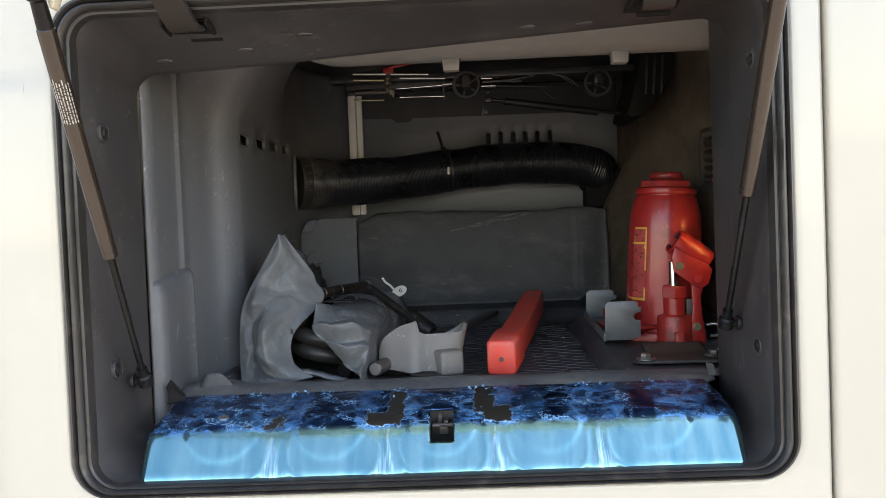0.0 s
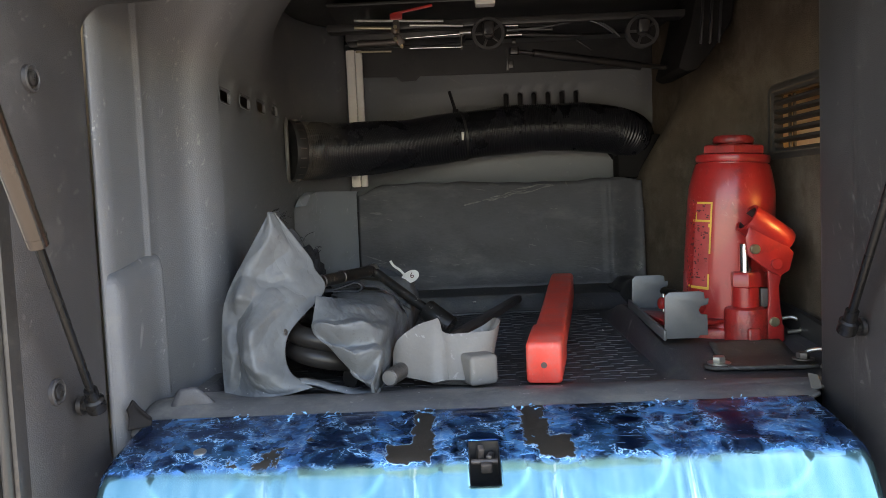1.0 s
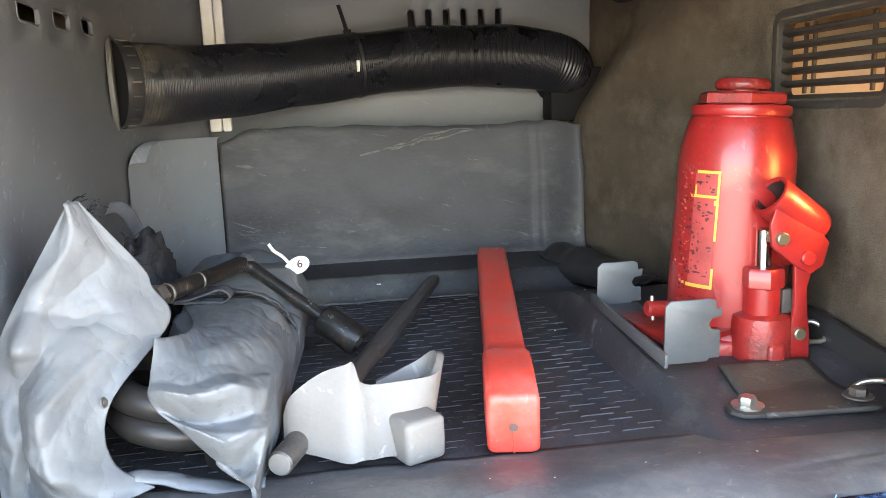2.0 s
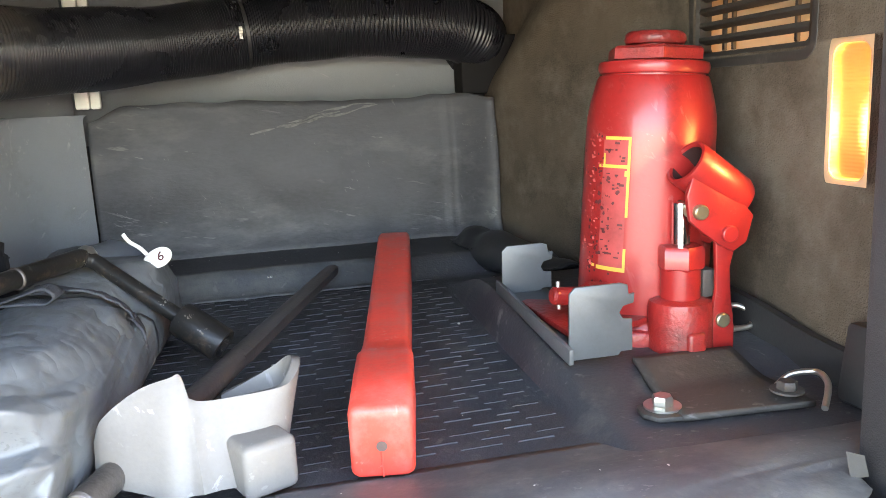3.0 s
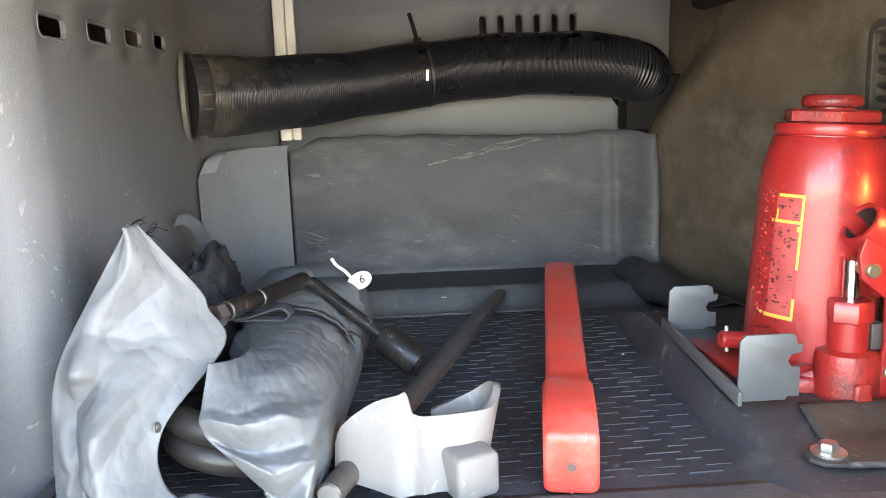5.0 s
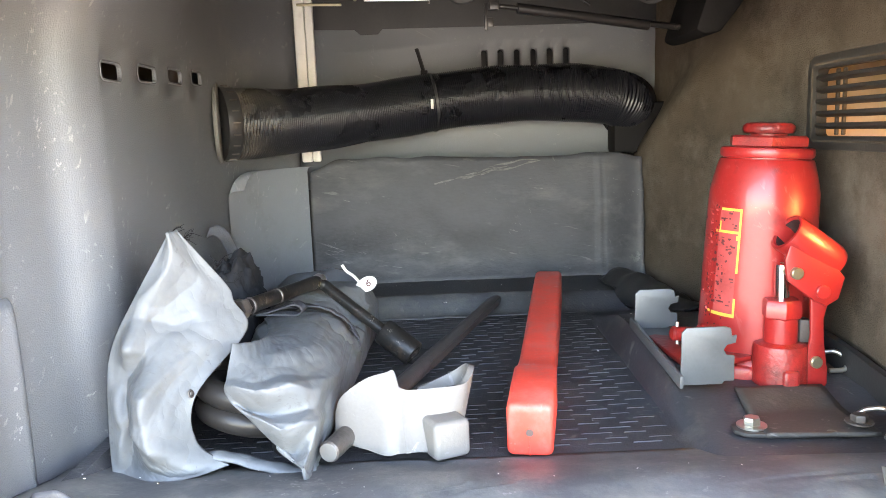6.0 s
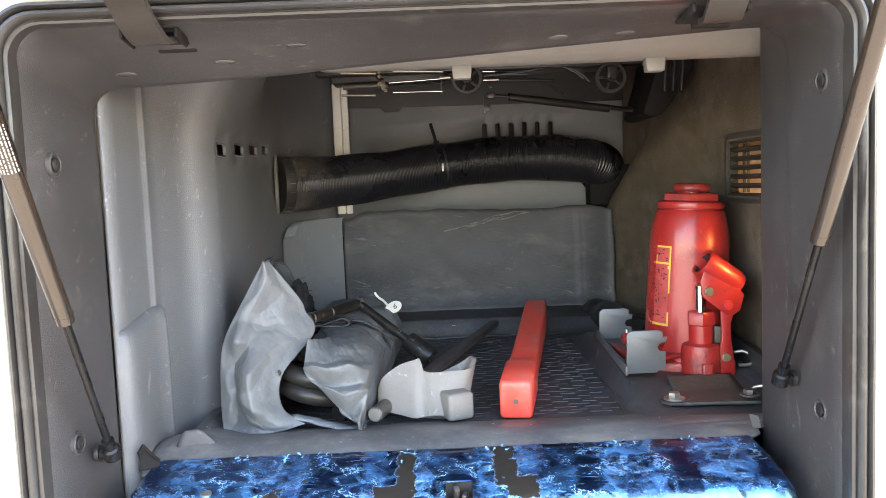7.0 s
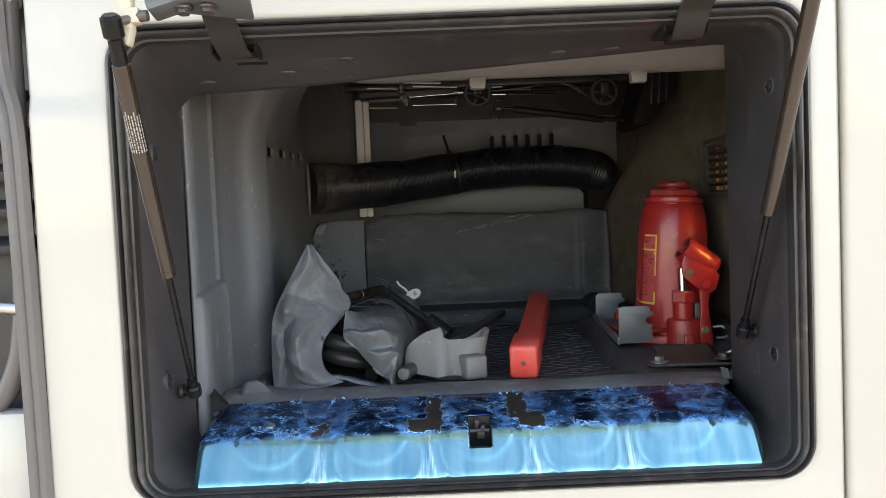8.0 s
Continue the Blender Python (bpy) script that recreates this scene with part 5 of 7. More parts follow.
part("link_pin", rod((0.3845, PY - 0.021, 0.0475), (0.3845, PY - 0.008, 0.0475), 0.0062, seg=20, bevel=0.001), M_BRASS, link, "yellow zinc link pin")
part("stop_block", box_at((0.012, 0.014, 0.024), (PX + 0.0225, PY - 0.001, 0.0775), bevel=0.0015), M_DARKSTEEL, jack, "dark steel stop block")
# release valve and tongue
valve = part("release_valve", join(rod((0.318, 1.275, 0.062), (0.282, 1.271, 0.067), 0.0125, seg=8, bevel=0.002), rod((0.284, 1.2715, 0.0665), (0.252, 1.269, 0.0700), 0.0080, seg=18, bevel=0.002)), M_REDCAST, jack, "red release valve")
part("cross_pin", rod((0.2575, 1.266, 0.058), (0.2590, 1.272, 0.082), 0.0020, seg=10, bevel=0.0008), M_STEEL, valve, "bright cross pin")
part("tongue", prism([(0.252, 1.225), (0.262, 1.218), (0.330, 1.245), (0.335, 1.30), (0.255, 1.345), (0.247, 1.34)], 0.0430, 0.0490, "z", 0.002), M_REDCAST, jack, "flat red foot plate")


# label: yellow outlined fields, half peeled, bent round the cylinder
def on_cyl(a, z, out=0.0008):
    h_ = z - JZ
    k_ = max(i for i in range(len(BODY) - 1) if BODY[i][1] <= h_)
    (r0, h0), (r1, h1) = BODY[k_], BODY[k_ + 1]
    r = r0 + (r1 - r0) * (h_ - h0) / (h1 - h0) + out
    return tuple(jf @ Vector((r * math.cos(radians(a)), r * math.sin(radians(a)), z - JZ)))


def field(bm, a0, a1, z0, z1, out):
    k = max(2, int(abs(a1 - a0) / 4))
    quads(bm, [[on_cyl(a0 + (a1 - a0) * i / k, z0, out) for i in range(k + 1)], [on_cyl(a0 + (a1 - a0) * i / k, z1, out) for i in range(k + 1)]])


bm = bmesh.new()
A0, A1 = 189, 227.5
field(bm, A0 + 12, A1 - 2.4, 0.0875, 0.1970, 0.0004)
M_FADED = mat('faded_red_sticker', (0.39, 0.055, 0.05), 0.5, vary=0.25, scale=(40, 300), bump=0.02, dirt=(0.30, 0.03, 0.03), dirt_amount=0.5, dirt_scale=60)
label = part('label', bm, M_FADED, jack, 'torn faded label with yellow outlines')
def up_(z):
    return 0.084 + (z - 0.062) * 0.7945


for a0, a1, z0, z1 in ((A1 - 2.4, A1, 0.122, 0.208), (A0 + 14, A1, 0.2045, 0.208), (A0 + 8, A1, 0.1745, 0.178), (A1 - 2.6, A1 - 0.2, 0.062, 0.088), (A0 + 10, A1 - 0.2, 0.062, 0.0665), (A0 + 13, A0 + 15, 0.178, 0.190), (A1 - 4.5, A1 - 2.4, 0.166, 0.172), (A0 + 4, A0 + 8, 0.0635, 0.067)):
    bm = bmesh.new()
    field(bm, a0, a1, up_(z0), up_(z1), 0.0007)
    part("yellow_outline", bm, M_LABEL, label)
bm = bmesh.new()
random.seed(3)
for k in range(34):
    a, z = random.uniform(A0 + 8, A1 - 5), random.choice([random.uniform(0.090, 0.125), random.uniform(0.145, 0.170), random.uniform(0.178, 0.194)])
    field(bm, a, a + random.uniform(1, 5), z, z + random.uniform(0.0008, 0.0022), 0.0007)
part("printing", bm, M_PRINT, label)["kind"] = "stuff"
bm = bmesh.new()
for k in range(80):
    a, z = random.gauss(190, 7), random.uniform(0.080, 0.204)
    if not 174 < a < 217:
        continue
    p, w, hgt = Vector(on_cyl(a, z, 0.0003)), random.uniform(0.6, 2.6), random.uniform(0.0008, 0.0036)
    q = [Vector(on_cyl(a, z, 0.0012)), Vector(on_cyl(a + w, z + hgt * 0.2, 0.0008)), Vector(on_cyl(a + w * 0.8, z + hgt, random.uniform(0.0008, 0.0022))), Vector(on_cyl(a - w * 0.2, z + hgt * 0.8, random.uniform(0.0008, 0.0026)))]
    bm.faces.new([bm.verts.new(v) for v in q])
part("peeling_flakes", bm, [M_FADED], label, "curled faded flakes")["kind"] = "stuff"
bm = bmesh.new()
for k in range(75):
    a, z, w = random.gauss(199, 9), random.uniform(0.07, 0.205), random.uniform(0.5, 2.2)
    n_ = 7
    bm.faces.new([bm.verts.new(on_cyl(a + w * math.cos(6.283 * i / n_) * random.uniform(0.6, 1.2), z + w * 0.0009 * math.sin(6.283 * i / n_) * random.uniform(0.6, 1.4), 0.0005)) for i in range(n_)])
part("chipped_paint", bm, M_PRINT, label, "dark chipped spots")["kind"] = "stuff"

# steel bracket that holds the jack's foot
br = thing("jack_bracket", "grey painted steel bracket with two upright notched tabs", "bracket", (0.24, 1.29, 0.01))
part("rail", join(box_at((0.004, 0.195, 0.013), (0.2395, 1.292, 0.0465), (3.9, 0, 0), bevel=0.001), box_at((0.050, 0.155, 0.003), (0.264, 1.303, 0.0412), (3.9, 0, 0), bevel=0.0008)), M_BRACKET, br)


def tab(y, x0, x1, z0, z1):
    o = [(x0, z0), (x1 - 0.012, z0), (x1 - 0.010, z0 + 0.003), (x1, z0 + 0.003), (x1, z1 - 0.030), (x1 - 0.008, z1 - 0.029), (x1 - 0.011, z1 - 0.024), (x1 - 0.008, z1 - 0.019), (x1 + 0.001, z1 - 0.017), (x1 + 0.002, z1 - 0.009),
         (x1 - 0.003, z1 - 0.010), (x1 - 0.004, z1 - 0.002), (x1 - 0.010, z1), (x0 + 0.006, z1), (x0 + 0.001, z1 - 0.005)]
    return prism(o, y - 0.0013, y + 0.0013, "y", 0.0006)


part("tab", tab(1.206, 0.2415, 0.2955, 0.0335, 0.0925), M_BRACKET, br, "upright notched tab")
part("tab", tab(1.377, 0.2405, 0.2925, 0.0465, 0.0955), M_BRACKET, br, "upright notched tab")

# bolted strap plate, hook and rubber pieces at the side
M_PLATE = mat("dusty_black_plate", (0.040, 0.036, 0.032), 0.55, vary=0.3, scale=(14, 240), bump=0.25, dirt=(0.13, 0.12, 0.105), dirt_amount=0.6, dirt_scale=22, scratch=(0.3, 0.28, 0.26), scratch_amount=0.5)
sp = thing("strap_plate", "dark steel strap plate held by a hexagon bolt", "plate", (0.33, 1.14, 0.01))


def plate_fn(u, v):
    a, b = edge_line(((0.292, 1.119), (0.2945, 1.150), (0.2985, 1.212)), v), edge_line(((0.392, 1.112), (0.392, 1.125), (0.386, 1.210)), v)
    p = a.lerp(b, u)
    return p.x, p.y, floor_z(p.x, p.y) + 0.0050


def edge_line(pts, v):
    P = [Vector((x, y, 0)) for x, y in pts]
    return P[0].lerp(P[1], v / 0.35) if v < 0.35 else P[1].lerp(P[2], (v - 0.35) / 0.65)


thicken(part("plate", sheet(plate_fn, 12, 21), M_PLATE, sp), 0.0040, 0.0)
part("tongue", prism([(0.268, 1.134), (0.276, 1.124), (0.293, 1.1215), (0.294, 1.148), (0.28, 1.156), (0.270, 1.148)], 0.0105, 0.0143, "z", 0.001), M_PLATE, sp)
part("bolt", join(lathe([(0.0135, 0.0), (0.0135, 0.0018)], Matrix.Translation((0.287, 1.141, 0.0145)), 24), lathe([(0.0075, 0.0018), (0.0078, 0.0024), (0.0078, 0.0075), (0.0068, 0.0090)], Matrix.Translation((0.287, 1.141, 0.0145)) @ pose(0, 0, 0, 0, 0, 15), 6)), M_STEEL, sp, "zinc hexagon bolt with washer")
part("bolt", join(lathe([(0.0120, 0.0), (0.0120, 0.0016)], Matrix.Translation((0.379, 1.127, 0.0195)), 24), lathe([(0.0072, 0.0016), (0.0075, 0.0022), (0.0075, 0.0068), (0.0065, 0.0080)], Matrix.Translation((0.379, 1.127, 0.0195)) @ pose(0, 0, 0, 0, 0, 40), 6)), M_DARKSTEEL, sp, "dark hexagon bolt with washer")
hook = thing("wire_hook", "bent bright wire hook on the floor by the felt wall", "hook", (0.43, 1.16, 0.02))
part("wire", sweep(smooth_path([(0.382, 1.143, 0.0175), (0.3925, 1.1407, 0.026), (0.4067, 1.1315, 0.029), (0.405, 1.118, 0.027), (0.398, 1.108, 0.023), (0.386, 1.096, 0.017)], 18), 0.0024, seg=10), M_STEEL, hook)
hook = thing("wire_hook", "bent grey wire hook behind the jack", "hook", (0.43, 1.25, 0.02))
part("wire", sweep(smooth_path([(0.412, 1.262, 0.044), (0.424, 1.258, 0.046), (0.432, 1.250, 0.040), (0.428, 1.243, 0.031), (0.412, 1.245, 0.029)], 18), 0.0026, seg=10), M_STEEL, hook)
strap = thing("rubber_strap", "flat black rubber strap along the foot of the felt wall", "strap", (0.43, 1.3, 0.02))
part("band", sweep(smooth_path([(0.443, 1.12, 0.020), (0.437, 1.18, 0.026), (0.432, 1.25, 0.038), (0.430, 1.36, 0.046), (0.425, 1.44, 0.044)], 24), 1.0, section=[(-0.004, -0.016), (0.004, -0.016), (0.004, 0.016), (-0.004, 0.016)]), M_BLACK, strap)
blk = thing("rubber_block", "black rubber block at the foot of the post", "block", (0.40, 1.07, 0.01))
part("block", box_at((0.026, 0.030, 0.060), (0.432, 1.108, 0.038), (0, 8, 6), bevel=0.005), M_BLACK, blk)
lump = thing("folded_rubber", "folded black rubber piece in the far corner", "rubber piece", (0.30, 1.62, 0.02))
def crumple_fn(u, v):
    """A strip of thick rubber sheet, bent over along its length and buckled."""
    a = radians(205 - 235 * v)
    r = 0.021 + 0.006 * math.sin(5 * u) + 0.004 * wob((u * 3, v * 2, 0), 2.2, 3)
    z = 0.026 + r * math.sin(a) * (1.25 - 0.35 * u) + 0.010 * abs(wob((u * 3, v, 0), 2.0, 8)) * sstep(0.2, 0.6, v)
    return 0.302 + 0.060 * u + 1.3 * r * math.cos(a), 1.735 - 0.24 * u, max(floor_z(0.3, 1.735 - 0.24 * u) + 0.002, z)


bm = sheet(crumple_fn, 40, 22)
thicken(part("body", bm, M_BLACK, lump, sharp=50), 0.003, 0.0)
M_SCRAP = mat("dirty_film_scrap", (0.05, 0.048, 0.045), 0.6, vary=0.2, scale=(60, 300), bump=0.1)
scrap = thing("paper_scrap", "torn pale scrap of film at the mat's end", "scrap", (0.335, 1.04, 0.04))
part("sheet", sheet(lambda u, v: (0.3355 + 0.008 * u - 0.004 * v, 1.012 - 0.005 * u, 0.014 + 0.018 * v * (1 - 0.25 * u) + 0.003 * u), 4, 4), M_SCRAP, scrap)


# ---------------------------------------------------------------- lamp and grille on the felt wall
M_BEZEL = mat("pale_amber_plastic", (0.62, 0.40, 0.24), 0.35, vary=0.08, scale=(20, 200), bump=0.03)
lamp = thing("side_lamp", "lit amber-glowing interior lamp set in the felt wall", "lamp", (0.452, 1.16, 0.216))
ly, lz = (LAMP_Y[0] + LAMP_Y[1]) / 2, (LAMP_Z[0] + LAMP_Z[1]) / 2


def yz_ring(rows):
    b = bmesh.new()
    quads(b, [[(x, y, z) for y, z in rounded_rect(y0, y1, z0, z1, r, 6, 4)] for y0, y1, z0, z1, r, x in rows], closed_u=True)
    bmesh.ops.recalc_face_normals(b, faces=b.faces[:])
    return b


y0, y1, z0, z1 = LAMP_Y[0], LAMP_Y[1], LAMP_Z[0], LAMP_Z[1]
part("bezel", yz_ring([(y0 - 0.003, y1 + 0.003, z0 - 0.003, z1 + 0.003, 0.012, 0.4525), (y0 - 0.003, y1 + 0.003, z0 - 0.003, z1 + 0.003, 0.012, 0.4485), (y0 + 0.001, y1 - 0.001, z0 + 0.001, z1 - 0.001, 0.011, 0.4465), (y0 + 0.004, y1 - 0.004, z0 + 0.004, z1 - 0.004, 0.010, 0.4475), (y0 + 0.004, y1 - 0.004, z0 + 0.004, z1 - 0.004, 0.010, 0.456)]), M_BEZEL, lamp, "pale amber plastic bezel")
bm = bmesh.new()
loop = rounded_rect(y0 + 0.003, y1 - 0.003, z0 + 0.003, z1 - 0.003, 0.010, 6, 4)
va = [bm.verts.new((0.4480, y, z)) for y, z in loop]
vb = [bm.verts.new((0.4505, y, z)) for y, z in loop]
bm.faces.new(list(reversed(va))), bm.faces.new(vb)
for i in range(len(loop)):
    k = (i + 1) % len(loop)
    bm.faces.new((va[i], va[k], vb[k], vb[i]))
lens = part("lens", bm, M_LENS, lamp, "ribbed clear lens")
lens.visible_shadow = False
part("bulb", lathe([(0.001, -0.016), (0.006, -0.013), (0.0075, 0), (0.006, 0.013), (0.001, 0.016)], pose(0.476, ly - 0.004, lz - 0.012), 16), M_BULB, lamp, "lit tube bulb")
vent = thing("air_grille", "brown plastic air grille glowing amber from behind", "grille", (0.452, 1.288, 0.31))
y0, y1, z0, z1 = VENT_Y[0], VENT_Y[1], VENT_Z[0], VENT_Z[1]
M_GRILLE = mat("brown_grey_plastic", (0.042, 0.036, 0.031), 0.5, vary=0.15, scale=(10, 300), bump=0.1, dirt=(0.16, 0.14, 0.12), dirt_amount=0.4)
part("frame", yz_ring([(y0 - 0.011, y1 + 0.011, z0 - 0.012, z1 + 0.012, 0.018, 0.4535), (y0 - 0.011, y1 + 0.011, z0 - 0.012, z1 + 0.012, 0.018, 0.4475), (y0 - 0.0095, y1 + 0.0095, z0 - 0.0105, z1 + 0.0105, 0.017, 0.4455), (y0 - 0.005, y1 + 0.005, z0 - 0.005, z1 + 0.005, 0.013, 0.4450), (y0, y1, z0, z1, 0.010, 0.4470), (y0 + 0.004, y1 - 0.004, z0 + 0.004, z1 - 0.004, 0.006, 0.4495), (y0 + 0.004, y1 - 0.004, z0 + 0.004, z1 - 0.004, 0.006, 0.462)]), M_GRILLE, vent)
for k in range(5):
    part("slat", box_at((0.010, y1 - y0 - 0.004, 0.0050), (0.4535, (y0 + y1) / 2, z0 + 0.0155 + 0.0135 * k), (0, 25, 0), bevel=0.0015), M_GRILLE, vent)
for dy in (0.035, 0.125, 0.14):
    part("rib", box_at((0.004, 0.004, 0.074), (0.462, y0 + dy, (z0 + z1) / 2), bevel=0.001), M_GRILLE, vent)


# ---------------------------------------------------------------- mechanism under the ceiling
for x in (0.025, 0.250):
    cl = thing("beam_clip", "light grey plastic clip under the cross beam", "clip", (x, 1.04, 0.44), "clips of the cross beam")
    part("tab", prism([(x - 0.0120, 0.440), (x + 0.0120, 0.440), (x + 0.0102, 0.4240), (x - 0.0102, 0.4240)], 1.070, 1.086, "y", 0.0015), M_BEAM, cl)

mech = thing("lift_mechanism", "black lift mechanism with pulleys and rods under the ceiling", "mechanism", (0.08, 1.52, 0.55))
part("rail", join(box_at((0.66, 0.03, 0.012), (0.12, 1.52, 0.502), bevel=0.002), box_at((0.20, 0.05, 0.03), (-0.085, 1.56, 0.500), bevel=0.004), box_at((0.66, 0.30, 0.006), (0.12, 1.66, 0.540), bevel=0.002)), M_BLACK, mech, "black steel rails")
part("side_housing", prism([(0.352, 0.402), (0.372, 0.405), (0.392, 0.430), (0.425, 0.476), (0.432, 0.53), (0.372, 0.53), (0.360, 0.470), (0.340, 0.408)], 1.46, 1.60, "y", 0.004), M_SOCKET, mech, "black ribbed housing")
for k in range(3):
    part("housing_rib", box_at((0.003, 0.006, 0.07), (0.378 + 0.014 * k, 1.458, 0.478), (0, 4, 0), bevel=0.001), M_BLACK, mech)


M_PULLEY = mat("dark_grey_pulley_plastic", (0.036, 0.036, 0.037), 0.45, vary=0.15, scale=(20, 300), bump=0.05)


def pulley(x, y, z):
    f_ = axis_frame((x, y - 0.006, z), (x, y + 1, z))
    w = part("pulley", lathe([(0.021, 0.0), (0.0255, 0.0), (0.0265, 0.002), (0.0225, 0.006), (0.0265, 0.010), (0.0255, 0.012), (0.021, 0.012)], f_, 36, cap=False), M_PULLEY, mech, "dark grey plastic pulley")
    part("web", lathe([(0.0215, 0.0045), (0.0215, 0.0075), (0.008, 0.0075), (0.008, 0.0045), (0.0215, 0.0045)], f_, 36, cap=False), M_SOCKET, w)
    b_ = lathe([(0.008, -0.002), (0.009, 0.0), (0.009, 0.012)], f_, 18)
    part("hub", b_, M_BLACK, w)
    for k in range(5):
        a = 2 * math.pi * k / 5 + 0.6
        part("spoke", box_at((0.014, 0.007, 0.004), (x + 0.015 * math.cos(a), y, z + 0.015 * math.sin(a)), (0, -math.degrees(a), 0), bevel=0.0006), M_BLACK, w)
    part("yoke", join(box_at((0.018, 0.014, 0.022), (x, y - 0.009, z + 0.007), bevel=0.004), rod((x, y - 0.018, z), (x, y - 0.012, z), 0.004, seg=12)), M_BLACK, w)


pulley(0.050, 1.50, 0.481)
pulley(0.296, 1.50, 0.474)
part("gas_tube", join(rod((0.120, 1.50, 0.448), (0.300, 1.53, 0.424), 0.0068, seg=16, bevel=0.001), rod((0.088, 1.495, 0.4515), (0.122, 1.50, 0.4477), 0.0030, seg=12), box_at((0.014, 0.012, 0.012), (0.090, 1.495, 0.4515), bevel=0.002), rod((0.300, 1.53, 0.426), (0.352, 1.54, 0.420), 0.0042, seg=12)), M_BLACKSTEEL, mech, "black gas tube")
part("hook_bracket", join(box_at((0.004, 0.004, 0.034), (0.0785, 1.49, 0.437), bevel=0.0008), box_at((0.010, 0.003, 0.012), (0.0835, 1.49, 0.430), bevel=0.001), box_at((0.007, 0.004, 0.006), (0.0895, 1.488, 0.4655), bevel=0.001)), M_BLACKSTEEL, mech)
for p0, p1, r, mm in (((-0.082, 1.49, 0.478), (0.018, 1.50, 0.4835), 0.0018, M_CHROME), ((-0.076, 1.49, 0.462), (0.008, 1.49, 0.4605), 0.0014, M_CHROME), ((0.004, 1.495, 0.4835), (0.022, 1.495, 0.4840), 0.0034, M_STEEL),
                      ((0.078, 1.50, 0.478), (0.104, 1.50, 0.4775), 0.0020, M_CHROME), ((0.104, 1.50, 0.4775), (0.200, 1.51, 0.4740), 0.0030, M_BLACKSTEEL), ((0.075, 1.51, 0.5005), (0.160, 1.51, 0.499), 0.0016, M_CHROME),
                      ((0.078, 1.50, 0.4925), (0.098, 1.50, 0.4920), 0.0014, M_CHROME), ((-0.163, 1.52, 0.478), (-0.100, 1.52, 0.4785), 0.0050, M_DARKSTEEL), ((-0.163, 1.49, 0.498), (-0.104, 1.49, 0.4945), 0.0028, M_BRASS), ((-0.163, 1.49, 0.509), (-0.021, 1.49, 0.5025), 0.0022, M_STEEL), ((-0.075, 1.49, 0.498), (0.010, 1.49, 0.4935), 0.0022, M_STEEL), ((-0.163, 1.49, 0.4600), (-0.106, 1.49, 0.4582), 0.0018, M_BRASS), ((0.10, 1.515, 0.489), (0.155, 1.515, 0.487), 0.0040, M_BLACKSTEEL), ((0.19, 1.50, 0.466), (0.215, 1.505, 0.450), 0.0022, M_BLACKSTEEL), ((0.006, 1.49, 0.456), (0.007, 1.49, 0.480), 0.0014, M_DARKSTEEL)):
    part("rod", rod(p0, p1, r, seg=12), mm, mech)
for pts in (((0.08, 1.50, 0.485), (0.14, 1.51, 0.490), (0.20, 1.52, 0.500), (0.24, 1.52, 0.506)), ((0.19, 1.52, 0.500), (0.215, 1.51, 0.497), (0.235, 1.505, 0.487), (0.250, 1.50, 0.474)), ((0.205, 1.53, 0.500), (0.230, 1.52, 0.496), (0.250, 1.515, 0.484), (0.262, 1.51, 0.470))):
    part("cable", sweep(smooth_path(pts, 16), 0.0017, seg=8), M_BRACKET, mech, "thin grey cable")
lever = part("lever_block", join(lathe([(0.001, -0.007), (0.005, -0.005), (0.0068, 0), (0.005, 0.005), (0.001, 0.007)], pose(-0.0985, 1.488, 0.4905)), box_at((0.010, 0.010, 0.030), (-0.0965, 1.492, 0.500), bevel=0.002), box_at((0.013, 0.012, 0.018), (-0.0925, 1.490, 0.475), (0, -28, 0), bevel=0.003)), M_DARKSTEEL, mech, "dark lever block")
part("red_tab", join(box_at((0.066, 0.004, 0.0045), (-0.070, 1.488, 0.5215), (0, -10, 0), bevel=0.001), box_at((0.020, 0.004, 0.010), (-0.096, 1.488, 0.5120), bevel=0.001)), M_RED, lever, "red lever tab")
part("bolt", join(rod((-0.098, 1.478, 0.4755), (-0.098, 1.486, 0.4755), 0.0032, seg=10), rod((-0.088, 1.478, 0.464), (-0.088, 1.486, 0.464), 0.0028, seg=10), rod((-0.0975, 1.478, 0.4945), (-0.0975, 1.484, 0.4945), 0.0030, seg=10)), M_BRASS, lever, "bright bolts")
bm = prism([(-0.20, 0.530), (-0.20, 0.474), (-0.122, 0.471), (-0.112, 0.462), (-0.082, 0.4625), (-0.074, 0.471), (0.06, 0.470), (0.42, 0.468), (0.42, 0.530)], 1.835, 1.838, "y")
part("back_plate", bm, M_BLACK, mech, "black plate with a notch")


# ---------------------------------------------------------------- bag with hose coil, wrench, rod
bag = thing("tool_bag", "crumpled grey PVC tool bag, mouth open, creased and soiled", "bag", (-0.18, 1.25, 0.0))


def edge(pts, t):
    P = smooth_path(pts, 41)
    i = t * 40
    j = min(int(i), 39)
    return P[j].lerp(P[j + 1], i - j)


LEFT = [(-0.287, 1.108, 0.001), (-0.290, 1.120, 0.055), (-0.287, 1.130, 0.112), (-0.262, 1.145, 0.165), (-0.2375, 1.165, 0.214)]
RIGHT = [(-0.186, 1.108, 0.012), (-0.214, 1.112, 0.033), (-0.213, 1.118, 0.073), (-0.1800, 1.180, 0.1145), (-0.192, 1.187, 0.141), (-0.199, 1.189, 0.158), (-0.2335, 1.167, 0.213)]


